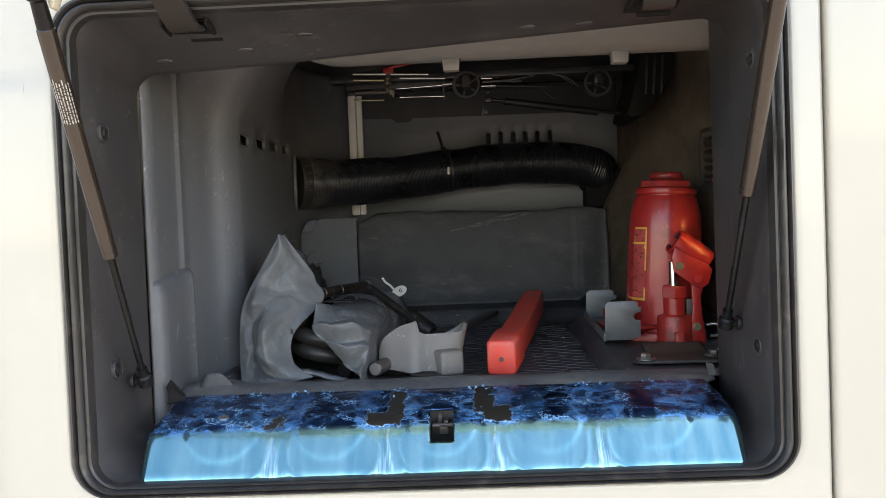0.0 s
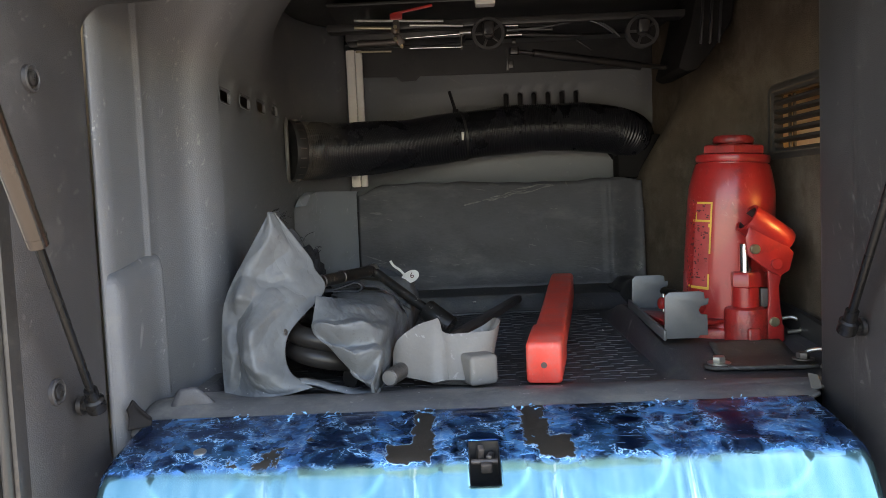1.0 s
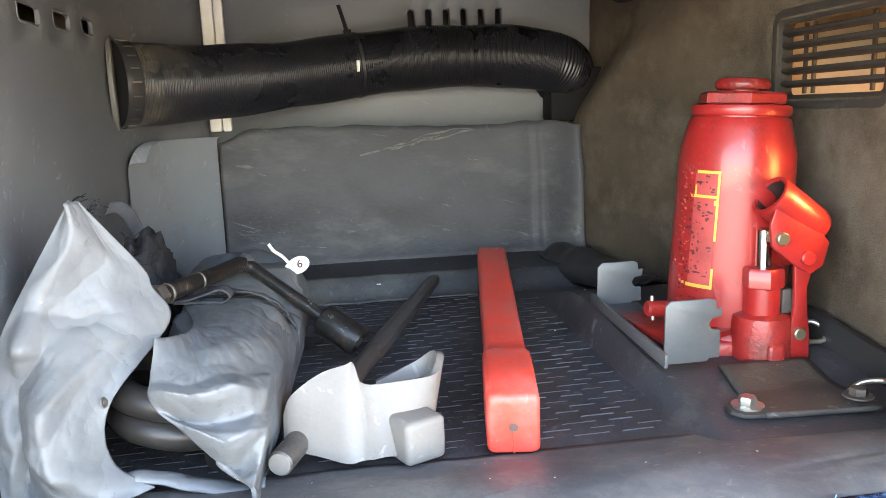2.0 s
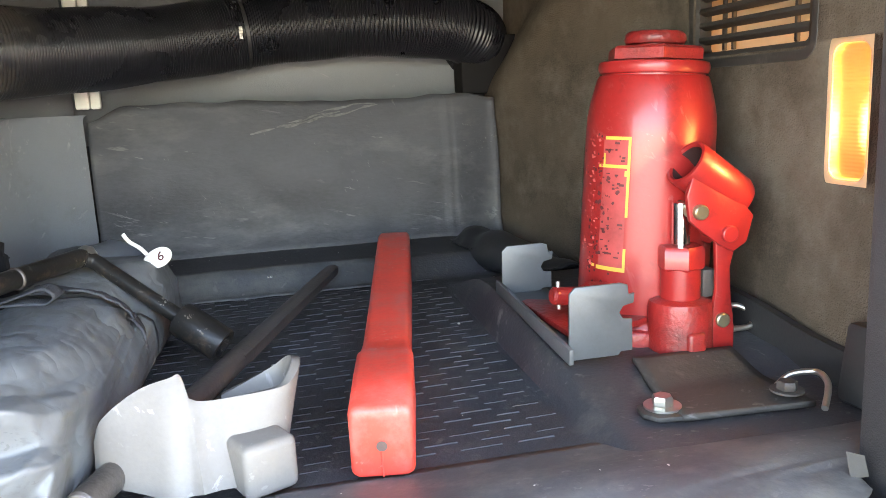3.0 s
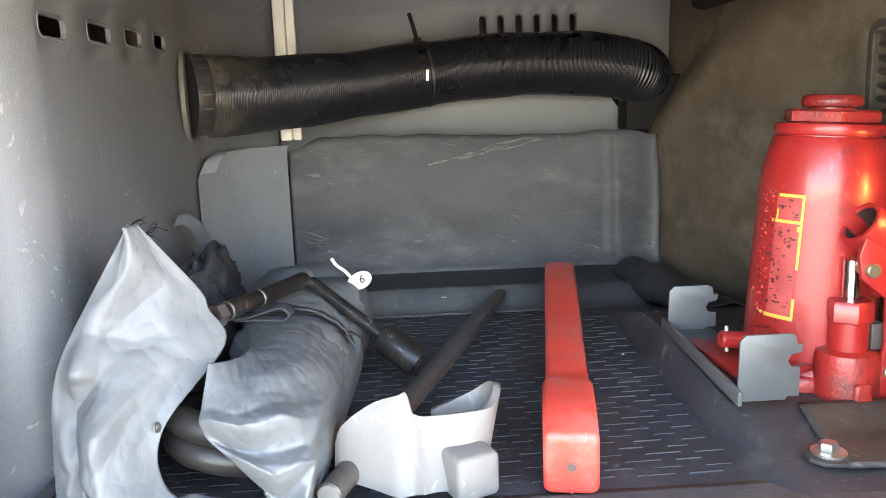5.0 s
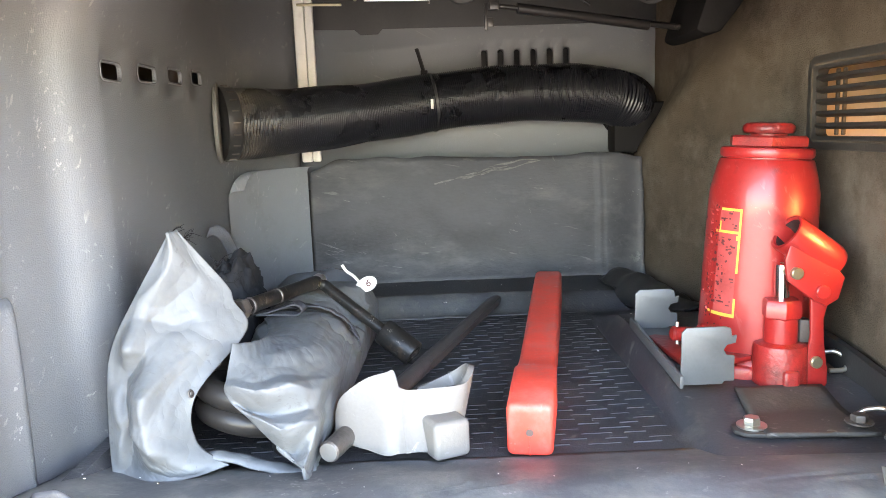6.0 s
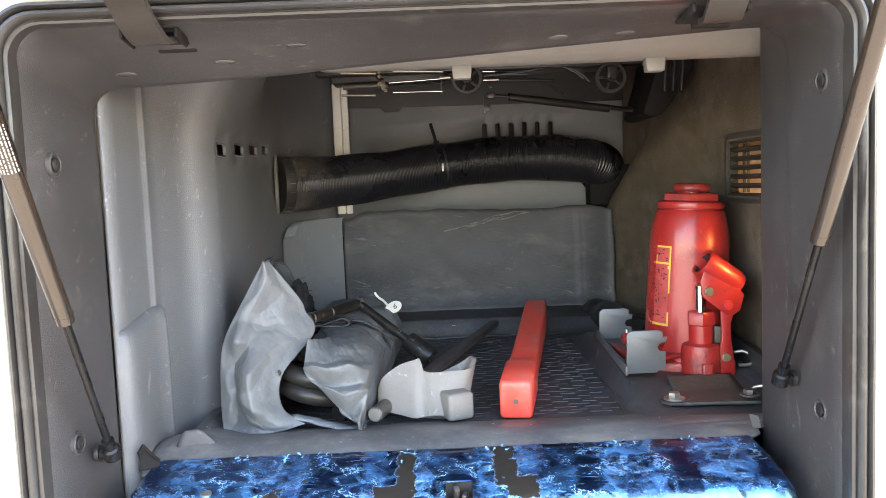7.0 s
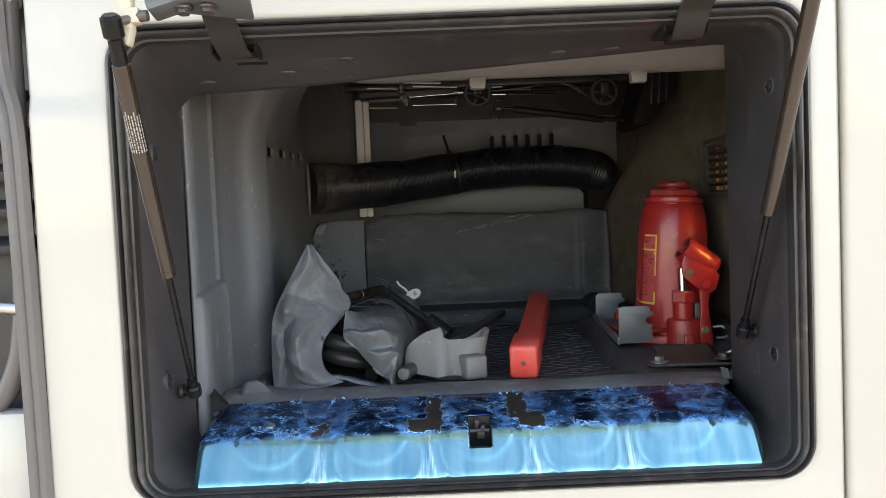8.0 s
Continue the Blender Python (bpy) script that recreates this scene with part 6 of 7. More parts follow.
def crease(u, v, line, width, aspect=1.6):
    """1 on the bent line, falling straight to 0 at the width: a sharp fold with flat flanks."""
    best = 9.0
    for (a0, b0), (a1, b1) in zip(line, line[1:]):
        ex, ey = a1 - a0, (b1 - b0) * aspect
        px, py = u - a0, (v - b0) * aspect
        s = min(1.0, max(0.0, (px * ex + py * ey) / (ex * ex + ey * ey)))
        best = min(best, math.hypot(px - s * ex, py - s * ey))
    return max(0.0, 1 - best / width)


FLAP_CREASES = [(((0.50, 1.0), (0.06, 0.71), (0.16, 0.54)), 0.26, -0.008), (((0.16, 0.54), (0.42, 0.49)), 0.15, -0.006), (((0.16, 0.54), (0.21, 0.40), (0.54, 0.375)), 0.15, -0.006),
                (((0.54, 0.375), (0.69, 0.20), (1.0, 0.13)), 0.30, -0.014), (((0.21, 0.40), (0.30, 0.285), (0.28, 0.12), (0.02, 0.0)), 0.20, 0.008), (((1.0, 0.50), (0.60, 0.47)), 0.30, -0.004),
                (((0.30, 0.285), (0.69, 0.20)), 0.11, -0.004), (((0.10, 0.33), (0.22, 0.22), (0.10, 0.10)), 0.09, -0.004), (((0.30, 0.62), (0.45, 0.58), (0.62, 0.60)), 0.07, 0.0016)]


def flap_fn(u, v):
    a, b = edge(LEFT, v), edge(RIGHT, v)
    p = a.lerp(b, u)
    w = math.sin(math.pi * u)
    p.y -= 0.024 * w * (1 - 0.75 * v) * (0.55 + 0.45 * math.sin(math.pi * (0.15 + 0.8 * v)))
    fade = min(1.0, 6 * u * (1 - u)) * (0.35 + 0.65 * sstep(0.0, 0.05, v))
    for line, width, amount in FLAP_CREASES:
        p.y += 1.6 * amount * crease(u, v, line, width) * fade
    p.y += (0.003 * wob((u * 1.2, v * 2, 0), 3.2, 7) + (0.0016 * abs(wob((u * 1.5, v * 2.5, 0), 8, 3)) + 0.0009 * abs(wob((u * 1.5, v * 2.5, 1), 17, 5))) * (1 - 0.7 * sstep(0.45, 0.6, v))) * w
    p.x += 0.003 * wob((u, v * 2, 1), 4, 9) * w
    return p


flap = part("front_flap", sheet(flap_fn, 84, 110), M_PVC, bag, "stiff grey flap drawn up to a point", sharp=80)
thicken(flap, 0.0016, 1.0)


def side_fn(u, v):
    a = edge(LEFT, v)
    back = Vector((-0.288 + 0.02 * v, 1.36, 0.004 + 0.060 * v))
    p = a.lerp(back, u)
    p.x += (-0.006 * math.sin(math.pi * u) + 0.006 * wob((u * 2, v * 2, 0), 3, 4) * math.sin(math.pi * u)) * (1 - 0.5 * v)
    return p


thicken(part("side_panel", sheet(side_fn, 26, 30), M_PVC, bag, sharp=80), 0.0016, 0.0)


def hem_fn(u, v):
    P = [(-0.290, 1.104, 0.001), (-0.255, 1.098, 0.004), (-0.222, 1.102, 0.013), (-0.195, 1.106, 0.018), (-0.165, 1.104, 0.010), (-0.135, 1.104, 0.003), (-0.110, 1.106, 0.002)]
    p = edge(P, u)
    p.y += 0.022 * v
    p.z += 0.005 * math.sin(math.pi * v) - 0.003 * v + 0.002 * wob((u * 6, v, 0), 2, 1)
    return p


thicken(part("bottom_hem", sheet(hem_fn, 50, 6), M_PVC, bag, sharp=80), 0.0022, 0.0)


INNER = [(-0.181, 1.134, 0.115), (-0.183, 1.112, 0.09), (-0.181, 1.1, 0.077), (-0.154, 1.092, 0.05), (-0.132, 1.095, 0.026), (-0.113, 1.102, 0.006)]


CORNER = [(-0.168, 1.205, 0.101), (-0.134, 1.140, 0.0940), (-0.108, 1.132, 0.0660), (-0.104, 1.130, 0.0340), (-0.111, 1.118, 0.0030)]
MOUTH_CREASES = [(((0.0, 0.30), (0.16, 0.36), (0.36, 0.38), (0.50, 0.50)), 0.11, 0.009), (((0.0, 0.52), (0.14, 0.60), (0.30, 0.60), (0.42, 0.66), (0.32, 0.78), (0.10, 0.95)), 0.11, 0.011),
                 (((0.06, 0.45), (0.30, 0.50)), 0.10, -0.009), (((0.05, 0.72), (0.22, 0.72)), 0.10, -0.009), (((0.52, 0.62), (0.48, 0.95)), 0.12, -0.006), (((0.45, 0.15), (0.70, 0.30)), 0.10, 0.004), (((0.55, 0.45), (0.75, 0.6)), 0.09, 0.004)]


def right_fn(u, v):
    """The second flap: from its free edge in the mouth back to the rolled body."""
    turn_ = radians(128 - 150 * v)
    a = edge(INNER, v)
    b = roll_section(0.35 + 0.085 * math.cos(turn_), turn_) + Vector((math.cos(turn_), 0, math.sin(turn_))) * 0.0030
    c = edge(CORNER, v) * 2 - (a + b) * 0.5
    p = a * (1 - u) ** 2 + c * (2 * u * (1 - u)) + b * u ** 2
    w = math.sin(math.pi * min(1, u))
    d = 0.0
    for line, width, amount in MOUTH_CREASES:
        d += 1.5 * amount * crease(u, v, line, width, 1.2) * (0.3 + 0.7 * sstep(0.0, 0.08, u))
    q = Vector((u * 1.3, v * 1.4, 0.3))
    d += (0.006 * wob(q, 3.0, 2) + 0.004 * abs(wob(q, 6.0, 6)) + 0.0016 * abs(wob(q, 14, 4))) * min(1, 0.25 + w)
    d *= 1 - 0.8 * sstep(0.6, 1.0, u)
    p += Vector((0.25, -0.75, 0.5)) * d
    return p


def roll_section(s, a):
    """The rolled body behind the flap: s from front to far end, a round it (0 right, 90 top, 180 left)."""
    y = 1.225 + 0.315 * s
    cx = -0.144 + 0.006 * s
    hw = 0.045 + 0.004 * math.sin(3 * s) + 0.010 * s
    top = 0.090 + 0.008 * sstep(0.05, 0.4, s) - 0.010 * sstep(0.60, 1.0, s)
    ca, sa = math.cos(a), math.sin(a)
    if ca < 0:  # slumped over towards the front flap
        hw += 0.017 * math.exp(-((s - 0.30) / 0.24) ** 2)
    x = cx + hw * math.copysign(abs(ca) ** 0.55, ca)
    z = top * 0.5 + top * 0.5 * math.copysign(abs(sa) ** 0.6, sa)
    q = Vector((math.cos(a) * 0.6, math.sin(a) * 0.6, s * 1.8 + 0.6))
    w = 0.0035 * wob(q, 2.4, 3) + 0.0030 * abs(wob(q, 5.5, 8)) + 0.0014 * wob(q, 13, 5)
    grip = -0.006 * math.exp(-((s - 0.36) / 0.07) ** 2)
    end = max(sstep(0.90, 1.0, s), 0.5 * (1 - sstep(0.05, 0.33, s)))
    x = cx + (x - cx) * (1 + (w + grip) / 0.05) * (1 - 0.55 * end)
    z = max(0.0035, z * (1 + (w * 0.7 + grip) / 0.09) * (1 - 0.35 * end) + 0.002 * end) + floor_z(x, y) * 0.6 + 0.0015
    # pressed in under the wrench's shaft
    dent = math.exp(-((s - 0.46) / 0.15) ** 2) * math.exp(-((math.degrees(a) % 360 - 48) / 34) ** 2)
    return Vector((cx + (x - cx) * (1 - 0.16 * dent), y, z * (1 - 0.24 * dent)))


NA, NS = 72, 70
bm = bmesh.new()
rows = [[roll_section(j / NS, 2 * math.pi * i / NA) for i in range(NA)] for j in range(NS + 1)]
vs = quads(bm, rows, closed_u=True)
bm.faces.new(vs[-1])
bm.faces.new(list(reversed(vs[0])))
roll = part("rolled_body", bm, M_PVC, bag, "rolled grey cloth body, wrinkled", sharp=80)
thicken(roll, 0.0016, 1.0)
mouth = part("mouth_flap", sheet(right_fn, 96, 84), M_PVC, bag, "folded-over grey flap at the mouth", sharp=80)
thicken(mouth, 0.0016, 1.0)
# webbing strap round the roll and its loose loop
def band(centres, sides, width, n, over=None, lift=0.0):
    """A flat strap along a smoothed line; sides: across it, or, laid on a surface, the way that it faces."""
    c, s = smooth_path(centres, n), smooth_path(sides, n)
    rows_ = []
    for k in range(5):
        row = []
        for i in range(len(c)):
            across = s[i].normalized()
            if over:
                across = across.cross(c[min(i + 1, len(c) - 1)] - c[max(i - 1, 0)]).normalized()
            p = c[i] + across * (width * (k - 2) / 4)
            if over:
                loc, nor, _, _ = over.find_nearest(p)
                nor = nor if nor.dot(p - Vector((-0.144, p.y, 0.04))) > 0 else -nor
                p = loc + nor * lift
            row.append(p)
        rows_.append(row)
    b = bmesh.new()
    quads(b, rows_)
    return b


cover = bmesh.new()
cover.from_mesh(roll.data)
cover.from_mesh(mouth.data)
skin = BVHTree.FromBMesh(cover)
cover.free()
line = [(-0.176, 1.350, 0.097), (-0.160, 1.348, 0.098), (-0.146, 1.344, 0.098), (-0.130, 1.340, 0.097), (-0.112, 1.336, 0.088), (-0.100, 1.332, 0.070), (-0.094, 1.330, 0.045)]
facing = [(-0.1, 0, 1), (0, 0, 1), (0.05, 0, 1), (0.15, 0, 1), (0.5, 0, 0.8), (0.85, 0, 0.5), (1, 0, 0.1)]
thicken(part("strap", band(line, facing, 0.0185, 60, skin, 0.0056), M_WEB, bag, "black webbing strap"), 0.0016, 0.0)
loop = [(-0.200, 1.318, 0.0985), (-0.1705, 1.315, 0.0985), (-0.1545, 1.313, 0.0980), (-0.1475, 1.312, 0.1035), (-0.1555, 1.313, 0.1100), (-0.1700, 1.315, 0.1062), (-0.1880, 1.317, 0.1010), (-0.204, 1.320, 0.0995)]
thicken(part("strap_loop", band(loop, [(0.15, 1, 0.05)] * 8, 0.017, 60), M_WEB, bag, "folded loop of webbing"), 0.0016, 0.0)
tail = [(-0.2895, 1.455, 0.1760), (-0.2800, 1.46, 0.1780), (-0.2710, 1.463, 0.1700), (-0.2650, 1.467, 0.1545), (-0.258, 1.475, 0.1330), (-0.240, 1.49, 0.105)]
thicken(part("strap_tail", band(tail, [(0.25, 0.45, 0.85), (0.35, 0.4, 0.8), (0.55, 0.35, 0.65), (0.75, 0.3, 0.35), (0.8, 0.3, 0.2), (0.8, 0.3, 0.2)], 0.015, 30), M_WEB, bag, "loose end of webbing"), 0.0016, 0.0)
# bunched dark cloth behind the flap
bm = bmesh.new()
bmesh.ops.create_icosphere(bm, subdivisions=5, radius=1.0)
for v in bm.verts:
    c = v.co.copy()
    k = 1 + 0.26 * wob(c, 1.6, 2) + 0.30 * abs(wob(c, 3.0, 6)) + 0.16 * abs(wob(c, 7.0, 4)) - 0.08
    v.co = Vector((-0.252 + 0.042 * c.x * k, 1.40 + 0.080 * c.y * k, max(0.012, 0.068 + 0.082 * c.z * k)))
M_PVCD = mat("dark_grey_cloth", (0.022, 0.023, 0.026), 0.8, vary=0.35, scale=(12, 160), bump=0.4, spec=0.25)
part("bunched_cloth", bm, M_PVCD, bag, "bunched darker cloth", sharp=80)
bm = bmesh.new()
bmesh.ops.create_icosphere(bm, subdivisions=4, radius=1.0)
for v in bm.verts:
    c = v.co.copy()
    k = 1 + 0.2 * wob(c, 1.4, 5) + 0.14 * abs(wob(c, 3.1, 9))
    v.co = Vector((-0.158 + 0.070 * c.x * k, 1.515 + 0.055 * c.y * k, max(0.012, 0.052 + 0.055 * c.z * k)))
M_PVCS = mat("slate_grey_cloth", (0.105, 0.113, 0.124), 0.5, vary=0.25, scale=(10, 160), bump=0.2, dirt=(0.05, 0.05, 0.05), dirt_amount=0.5)
part("far_end", bm, M_PVCS, bag, "tucked far end of the roll", sharp=80)
f = axis_frame((-0.2160, 1.1135, 0.0765), (-0.2160 + 0.92, 1.1135 - 0.30, 0.0765 + 0.20))
part("eyelet", lathe([(0.0020, 0), (0.0040, 0.001), (0.0036, 0.0018), (0.0020, 0.0018)], f, 20, cap=False), M_DARKSTEEL, bag, "steel eyelet")
M_THREAD = mat("black_thread", (0.008, 0.008, 0.009), 0.9, vary=0.3, bump=0.0, spec=0.1)
# frayed threads at the flap's tip
bm = bmesh.new()
random.seed(21)
for k in range(38):
    b0 = Vector(random.choice([(-0.2365, 1.167, 0.213), (-0.228, 1.172, 0.205), (-0.205, 1.187, 0.176), (-0.192, 1.195, 0.158), (-0.21, 1.2, 0.165)]))
    d1, d2 = Vector((random.gauss(0.3, 0.5), random.gauss(0.2, 0.4), random.gauss(0.4, 0.6))), Vector((random.gauss(0.3, 0.7), random.gauss(0, 0.5), random.gauss(-0.2, 0.7)))
    sweep(smooth_path([b0, b0 + d1 * 0.006, b0 + d1 * 0.009 + d2 * 0.005], 7), 0.00026, seg=4, bm=bm)
part("frayed_threads", bm, M_THREAD, bag, "frayed black threads")["kind"] = "stuff"

coil = thing("hose_coil", "thick black rubber hose coiled in the bag's mouth", "hose coil", (-0.17, 1.16, 0.02))
pts = []
for i in range(150):
    a = -0.6 + i / 150 * 2 * math.pi * 2.62
    pts.append((-0.179 + (0.037 + 0.002 * math.sin(a * 0.7)) * math.cos(a), 1.170 + 0.035 * math.sin(a), 0.024 + 0.0215 * a / (2 * math.pi) - 0.012 * math.cos(a)))
part("hose_wall", sweep(pts, 0.0118, seg=18), M_CABLE, coil)

M_WRENCH = mat("worn_black_gloss_steel", (0.014, 0.013, 0.012), 0.33, spec=0.25, vary=0.3, scale=(20, 300), bump=0.08, dirt=(0.10, 0.065, 0.045), dirt_amount=0.6, dirt_scale=55, dirt_from=0.54, scratch=(0.30, 0.27, 0.23), scratch_amount=0.8)
wr = thing("wheel_wrench", "bent black wheel wrench with socket lying on the bag", "wrench", (-0.13, 1.37, 0.03))
E0, E1, E2 = Vector((-0.2045, 1.269, 0.1160)), Vector((-0.1425, 1.400, 0.1175)), Vector((-0.063, 1.364, 0.0600))
d01, d12 = (E1 - E0).normalized(), (E2 - E1).normalized()
pts = [E0 + d01 * t for t in (0.0, 0.03, 0.06)] + [E1 - d01 * 0.022, E1 - d01 * 0.010, E1 + (d12 - d01) * 0.004, E1 + d12 * 0.010, E1 + d12 * 0.022] + [E1.lerp(E2, s) for s in (0.4, 0.6, 0.8, 1.0)]
part("shaft", sweep(smooth_path(pts, 60), lambda i: 0.0084 if i < 26 else 0.0072, seg=20), M_WRENCH, wr)
part("hex_end", join(lathe([(0.0084, 0.006), (0.0112, 0.002), (0.0116, -0.004), (0.0112, -0.0085), (0.0080, -0.0085), (0.0072, -0.004), (0.001, -0.004)], axis_frame(E0, E1), 6, cap=False)), M_DARKSTEEL, wr, "worn open hexagonal end, rusty inside")
part("socket", lathe([(0.0078, -0.003), (0.0105, -0.002), (0.0150, -0.001), (0.0160, 0.0008), (0.0161, 0.044), (0.0152, 0.046), (0.0118, 0.046), (0.0115, 0.022)], axis_frame(E2, E2 + d12), 32, cap=False), M_WRENCH, wr, "black socket")
for at in (0.010, 0.058):
    part("weld_ring", rod(E0 + d01 * at, E0 + d01 * (at + 0.0035), 0.0094, seg=20, bevel=0.001), M_DARKSTEEL, wr, "bare worn ring")
part("elbow_weld", lathe([(0.001, -0.010), (0.008, -0.006), (0.0102, 0), (0.008, 0.006), (0.001, 0.010)], axis_frame(E1, E1 + d12)), M_STEEL, wr, "worn bare elbow")

bar = thing("lever_bar", "dark steel jack lever bar lying on the floor", "bar", (0.0, 1.35, 0.0))
R0, R1 = Vector((-0.0985, 1.108, 0.0200)), Vector((0.088, 1.618, 0.034))
dr = (R1 - R0).normalized()
part("bar", join(rod(R0, R0 + dr * 0.24, 0.0098, seg=24, bevel=0.0015), sweep([R0 + dr * s for s in (0.235, 0.25, 0.40, 0.55, 0.562)], lambda i: (0.0095, 0.0098, 0.0090, 0.0082, 0.006)[i], section=[(-1, -0.5), (-0.5, -0.85), (0.5, -0.85), (1, -0.5), (1, 0.5), (0.5, 0.85), (-0.5, 0.85), (-1, 0.5)])), M_DARKSTEEL, bar)
part("end_face", lathe([(0.0085, 0.0), (0.0082, 0.0006)], axis_frame(R0, R0 - dr), 22), M_CAST, bar, "bare sawn end")

# tag on a white cord at the bag's far side
tag = thing("number_tag", "small off-white oval tag on a cord, marked 6", "tag", (-0.089, 1.458, 0.09))
TM = pose(-0.0887, 1.458, 0.1000, 58, -20, -8)
outline = [(0.0135 * math.cos(a) * (1 + 0.25 * (math.cos(a) < 0)), 0.0106 * math.sin(a)) for a in [2 * math.pi * i / 26 for i in range(26)]]
part("disc", prism(outline, -0.0008, 0.0008, "z", 0.0003, TM), M_TAG, tag)
txt = bpy.data.curves.new("numeral", "FONT")
txt.body, txt.size, txt.extrude, txt.align_x, txt.align_y = "6", 0.014, 0.0002, "CENTER", "CENTER"
to = new("numeral", txt)
to.matrix_world = TM @ Matrix.Translation((0.002, 0, 0.0012))
to.data.materials.append(M_PRINT)
dg = bpy.context.evaluated_depsgraph_get()
me = bpy.data.meshes.new_from_object(to.evaluated_get(dg))
mw = to.matrix_world.copy()
bpy.data.objects.remove(to)
num = new("numeral", me)
num.matrix_world = mw
num.parent = tag
num.matrix_parent_inverse = tag.matrix_world.inverted()
part("cord", sweep(smooth_path([(-0.100, 1.461, 0.1033), (-0.1065, 1.463, 0.1105), (-0.1157, 1.465, 0.1170), (-0.1213, 1.466, 0.1252)], 14), 0.0021, seg=8), M_TAG, tag, "white cord")


# ---------------------------------------------------------------- cast part and red case
cast = thing("cast_bracket", "pale grey cast metal bracket with open trough and square boss", "bracket", (-0.03, 1.16, 0.0))


# one shell: cheek plate, ridge, front wall with dipped rim, rounded ear, inner wall; each station: foot and rim
STATIONS = [((-0.0970, 1.146, 0.0180), (-0.0962, 1.149, 0.0415)), ((-0.0900, 1.140, 0.0155), (-0.0895, 1.147, 0.0570)), ((-0.067, 1.128, 0.0125), (-0.067, 1.146, 0.0730)), ((-0.0487, 1.116, 0.0110), (-0.047, 1.143, 0.0795)),
            ((-0.038, 1.116, 0.0125), (-0.0405, 1.145, 0.0800)), ((-0.030, 1.112, 0.0145), (-0.0362, 1.140, 0.0660)), ((-0.018, 1.119, 0.0125), (-0.0270, 1.141, 0.0625)), ((0.000, 1.126, 0.009), (0.0020, 1.143, 0.0630)),
            ((0.013, 1.138, 0.011), (0.0230, 1.149, 0.0635)), ((0.020, 1.148, 0.018), (0.0315, 1.160, 0.0685)), ((0.022, 1.160, 0.024), (0.0342, 1.172, 0.0720)), ((0.021, 1.174, 0.026), (0.0320, 1.184, 0.0710)),
            ((0.012, 1.187, 0.026), (0.0230, 1.193, 0.0655)), ((-0.004, 1.192, 0.024), (0.0020, 1.196, 0.0560)), ((-0.022, 1.193, 0.020), (-0.0210, 1.195, 0.0470))]
shell = bmesh.new()
feet, rims = [], []
for lo_, hi_ in ((0, 5), (5, 14)):
    feet += smooth_path([q[0] for q in STATIONS[lo_:hi_ + 1]], 18 if lo_ == 0 else 30)[(1 if lo_ else 0):]
    rims += smooth_path([q[1] for q in STATIONS[lo_:hi_ + 1]], 18 if lo_ == 0 else 30)[(1 if lo_ else 0):]
quads(shell, [[a_.lerp(b_, k / 8) for a_, b_ in zip(feet, rims)] for k in range(9)])
wallp = part("shell", shell, M_CAST, cast, sharp=30)
thicken(wallp, 0.0060, -1.0)
bev = wallp.modifiers.new("edge", "BEVEL")
bev.width, bev.segments, bev.limit_method = 0.0018, 3, "ANGLE"
part("boss", box_at((0.036, 0.034, 0.035), (0.0042, 1.130, 0.0232), (0, 0, 25), bevel=0.0055, seg=4), M_CAST, cast, "square boss", sharp=60)
part("foot", box_at((0.060, 0.030, 0.014), (-0.020, 1.160, 0.0065), (0, 0, -12), bevel=0.003), M_CAST, cast)

case = thing("warning_triangle_case", "long red plastic warning triangle case, dusty and scratched", "case", (0.12, 1.37, 0.0))
C0, C1 = Vector((0.0815, 1.131, 0.0)), Vector((0.172, 1.612, 0.0))
cd = (C1 - C0).normalized()
cs = Vector((cd.y, -cd.x, 0))
rows = []
for s, w, lo, hi in ((-0.011, 0.0175, 0.0062, 0.0480), (-0.010, 0.0195, 0.0043, 0.0505), (-0.007, 0.0208, 0.0034, 0.0520), (0.05, 0.0215, 0.006, 0.0545), (0.094, 0.0218, 0.007, 0.0550), (0.097, 0.0212, 0.0075, 0.0546), (0.101, 0.0200, 0.008, 0.0535), (0.125, 0.0190, 0.009, 0.0535),
                     (0.20, 0.0192, 0.013, 0.0575), (0.30, 0.0196, 0.019, 0.0650), (0.40, 0.0198, 0.026, 0.0735), (0.475, 0.0196, 0.032, 0.0795), (0.485, 0.0188, 0.0335, 0.0795), (0.489, 0.0165, 0.0355, 0.0775)):
    c = C0 + cd * s
    r = 0.0055
    ring_ = []
    for cx, cz, a0 in ((w - r, lo + r, -90), (w - r, hi - r, 0), (-w + r, hi - r, 90), (-w + r, lo + r, 180)):
        for i in range(5):
            a = radians(a0 + 90 * i / 4)
            p = c + cs * (cx + r * math.cos(a))
            ring_.append((p.x, p.y, cz + r * math.sin(a)))
    rows.append(ring_)
bm = bmesh.new()
vs = quads(bm, rows, closed_u=True)
bm.faces.new(list(reversed(vs[0]))), bm.faces.new(vs[-1])
bmesh.ops.recalc_face_normals(bm, faces=bm.faces[:])
shell = part("shell", bm, M_REDPL, case, sharp=50)
hp0 = C0 - cd * 0.011 + Vector((0, 0, 0.0255))
M_HOLE = mat("grey_hole_plug", (0.10, 0.06, 0.05), 0.6)
part("rivet_hole", lathe([(0.0036, 0.0006), (0.0026, -0.0002), (0.0008, -0.0004)], axis_frame(hp0 - cd * 0.0004, hp0 - cd), 18), M_HOLE, shell, "small grey hole")
part("seam", join(box_at((0.0012, 0.0012, 0.018), (C0.x - cd.x * 0.011, C0.y - cd.y * 0.011 - 0.0004, 0.0135))), M_REDPL, shell)


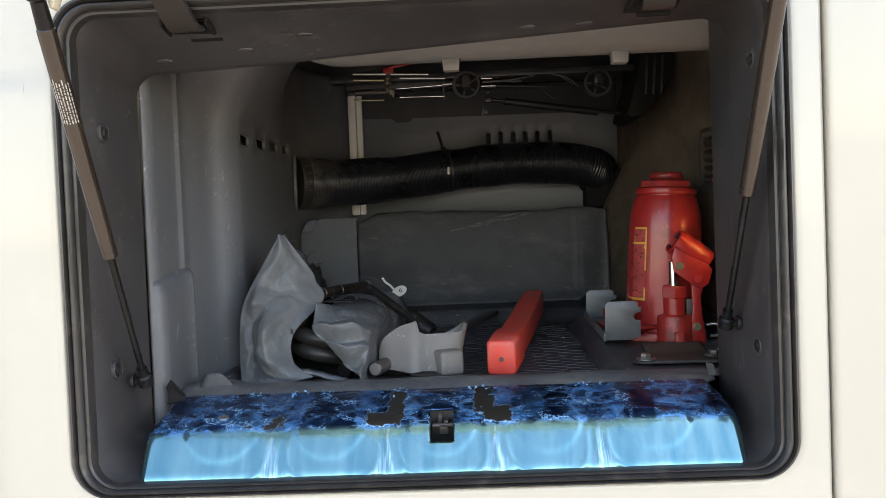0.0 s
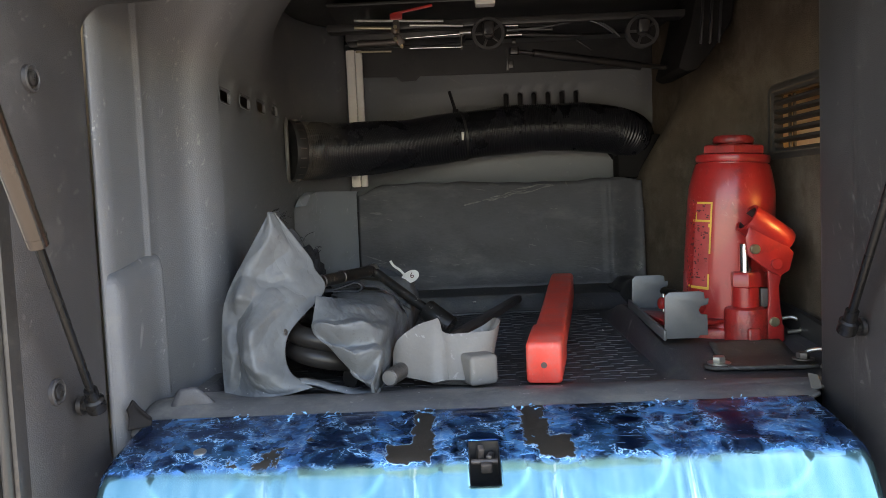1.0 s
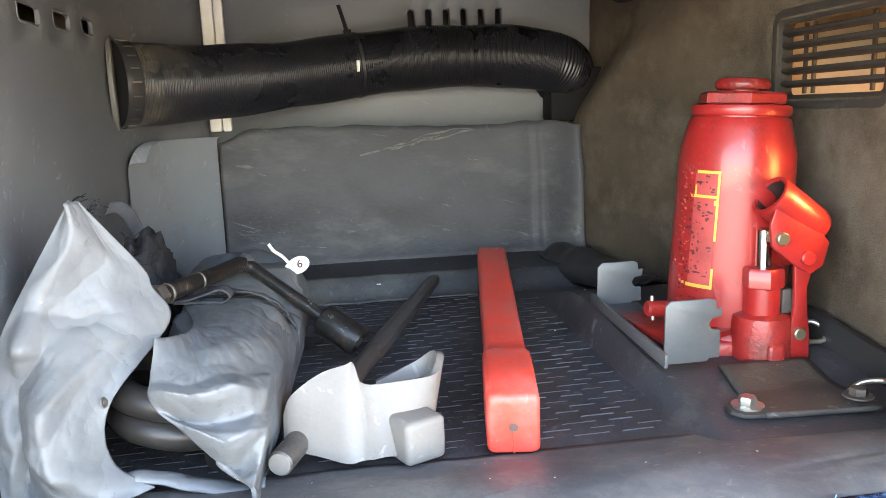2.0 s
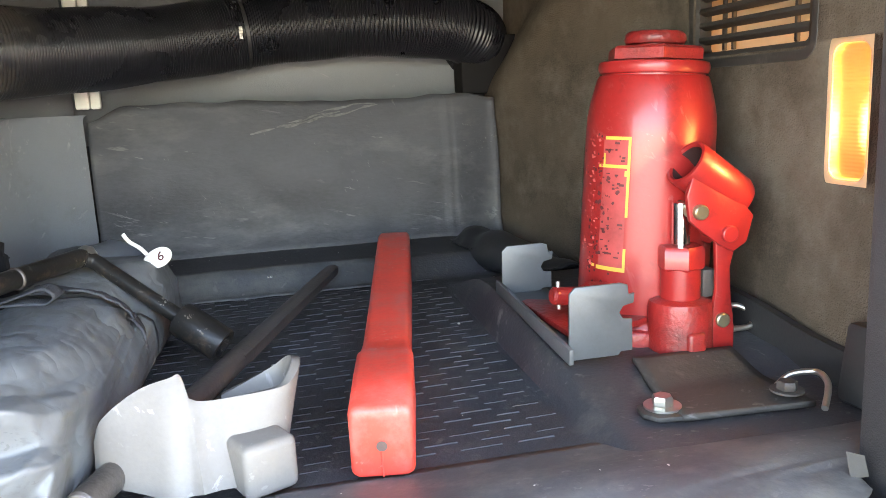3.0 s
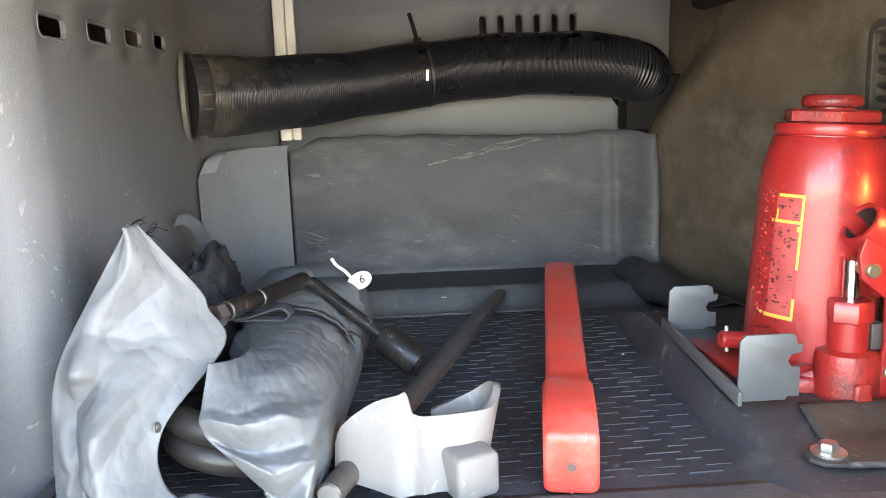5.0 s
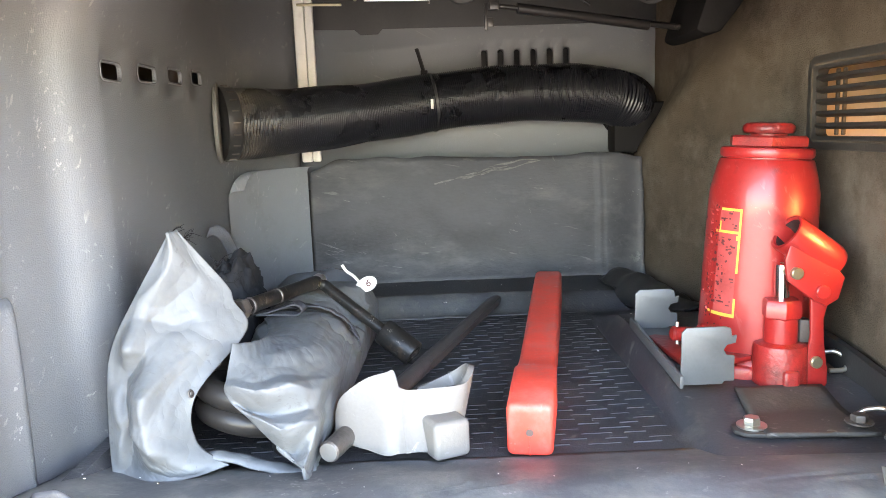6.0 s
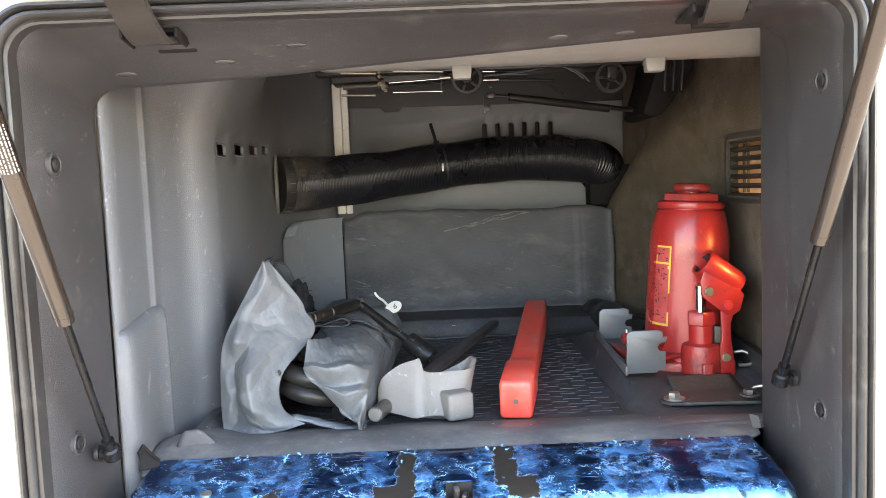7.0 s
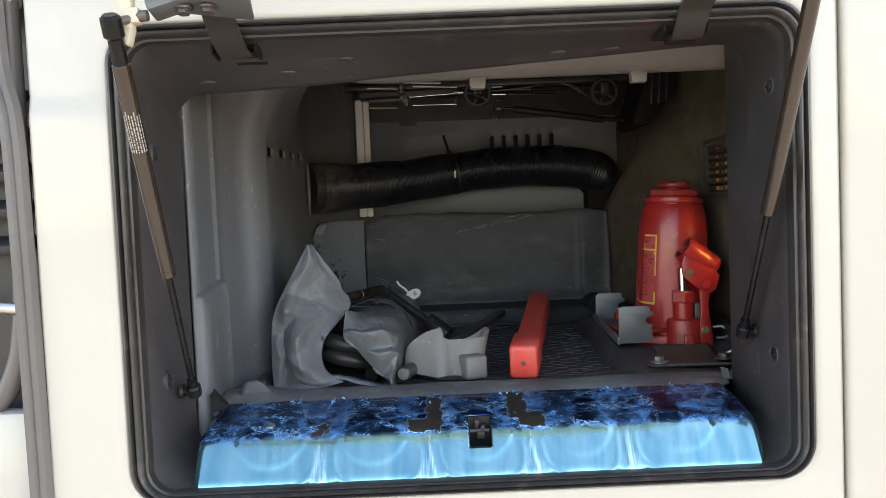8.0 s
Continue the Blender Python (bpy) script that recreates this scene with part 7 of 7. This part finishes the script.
# ---------------------------------------------------------------- crumbs, then the floor's ribs
bm = bmesh.new()
random.seed(8)
for k in range(70):
    x, y = random.uniform(-0.30, 0.33), random.choice([random.uniform(0.955, 1.10), random.uniform(1.15, 1.75)])
    if y < 1.12:
        u, v = (x + 0.336) / 0.674, (y - 0.94) / 0.21
        z = mat_fn(u, min(1, max(0, v)))[2]
        z = z + 0.0004 if abs(mat_fn(u, min(1, max(0, v)))[1] - y) < 0.02 else z
    else:
        z = floor_z(x, y) + 0.0014
    r = random.uniform(0.0003, 0.0007)
    box(bm, (r * random.uniform(1, 3), r, r * 0.7), pose(x, y, z, 0, 0, random.uniform(0, 180)))
for p in ((0.0125, 1.640, 0.0305), (0.016, 1.643, 0.030), (0.035, 1.66, 0.0355), (0.10, 1.672, 0.036), (0.205, 1.42, 0.009)):
    box(bm, (0.0022, 0.0018, 0.0014), pose(*p, 20, 10, 30))
tagged(new("dust_crumbs", finish("dust_crumbs", bm, M_TAG)), "pale dust crumbs and lint on the floor", "crumbs", kind="stuff")

random.seed(2)


def rib_shape(L, h_):
    """One short slanting rib: twelve corners, cheap."""
    sl = 0.0008 * L / 0.028
    v_ = [(0, -0.0006, 0), (L, -0.0006 + sl, 0), (L, 0.0006 + sl, 0), (0, 0.0006, 0), (0.001, -0.0003, h_), (L - 0.001, -0.0003 + sl, h_), (L - 0.001, 0.0003 + sl, h_), (0.001, 0.0003, h_)]
    return v_, [(0, 1, 5, 4), (1, 2, 6, 5), (2, 3, 7, 6), (3, 0, 4, 7), (4, 5, 6, 7)]


rib_meshes = []
for L in (0.019, 0.022, 0.025, 0.028, 0.031):
    for h_ in (0.0006, 0.0010):
        me = bpy.data.meshes.new("rib")
        v_, f_ = rib_shape(L, h_)
        me.from_pydata(v_, [], f_)
        me.materials.append(M_RIB)
        rib_meshes.append(me)
V, F, count = [], [], 0
for r in range(40):
    y = 1.150 + 0.0122 * r
    x = -0.285 + (0.021 if r % 2 else 0.0) + random.uniform(-0.003, 0.003)
    while x < 0.205:
        z = floor_z(x + 0.014, y)
        if -0.10 < x and count < 300:
            ob = new("rib", random.choice(rib_meshes))
            ob.location = (x, y, z)
            ob.parent = floor
            count += 1
        else:
            n0 = len(V)
            v_, f_ = rib_shape(random.uniform(0.018, 0.031), random.uniform(0.0005, 0.0011))
            V += [(x + a, y + b, z + c) for a, b, c in v_]
            F += [tuple(n0 + i for i in q) for q in f_]
        x += 0.042
me = bpy.data.meshes.new("floor_rib")
me.from_pydata(V, [], F)
me.materials.append(M_RIB)
ribs = new("floor_rib", me)
ribs.parent = floor
tagged(ribs, "short raised ribs of the rubber floor", kind="stuff")
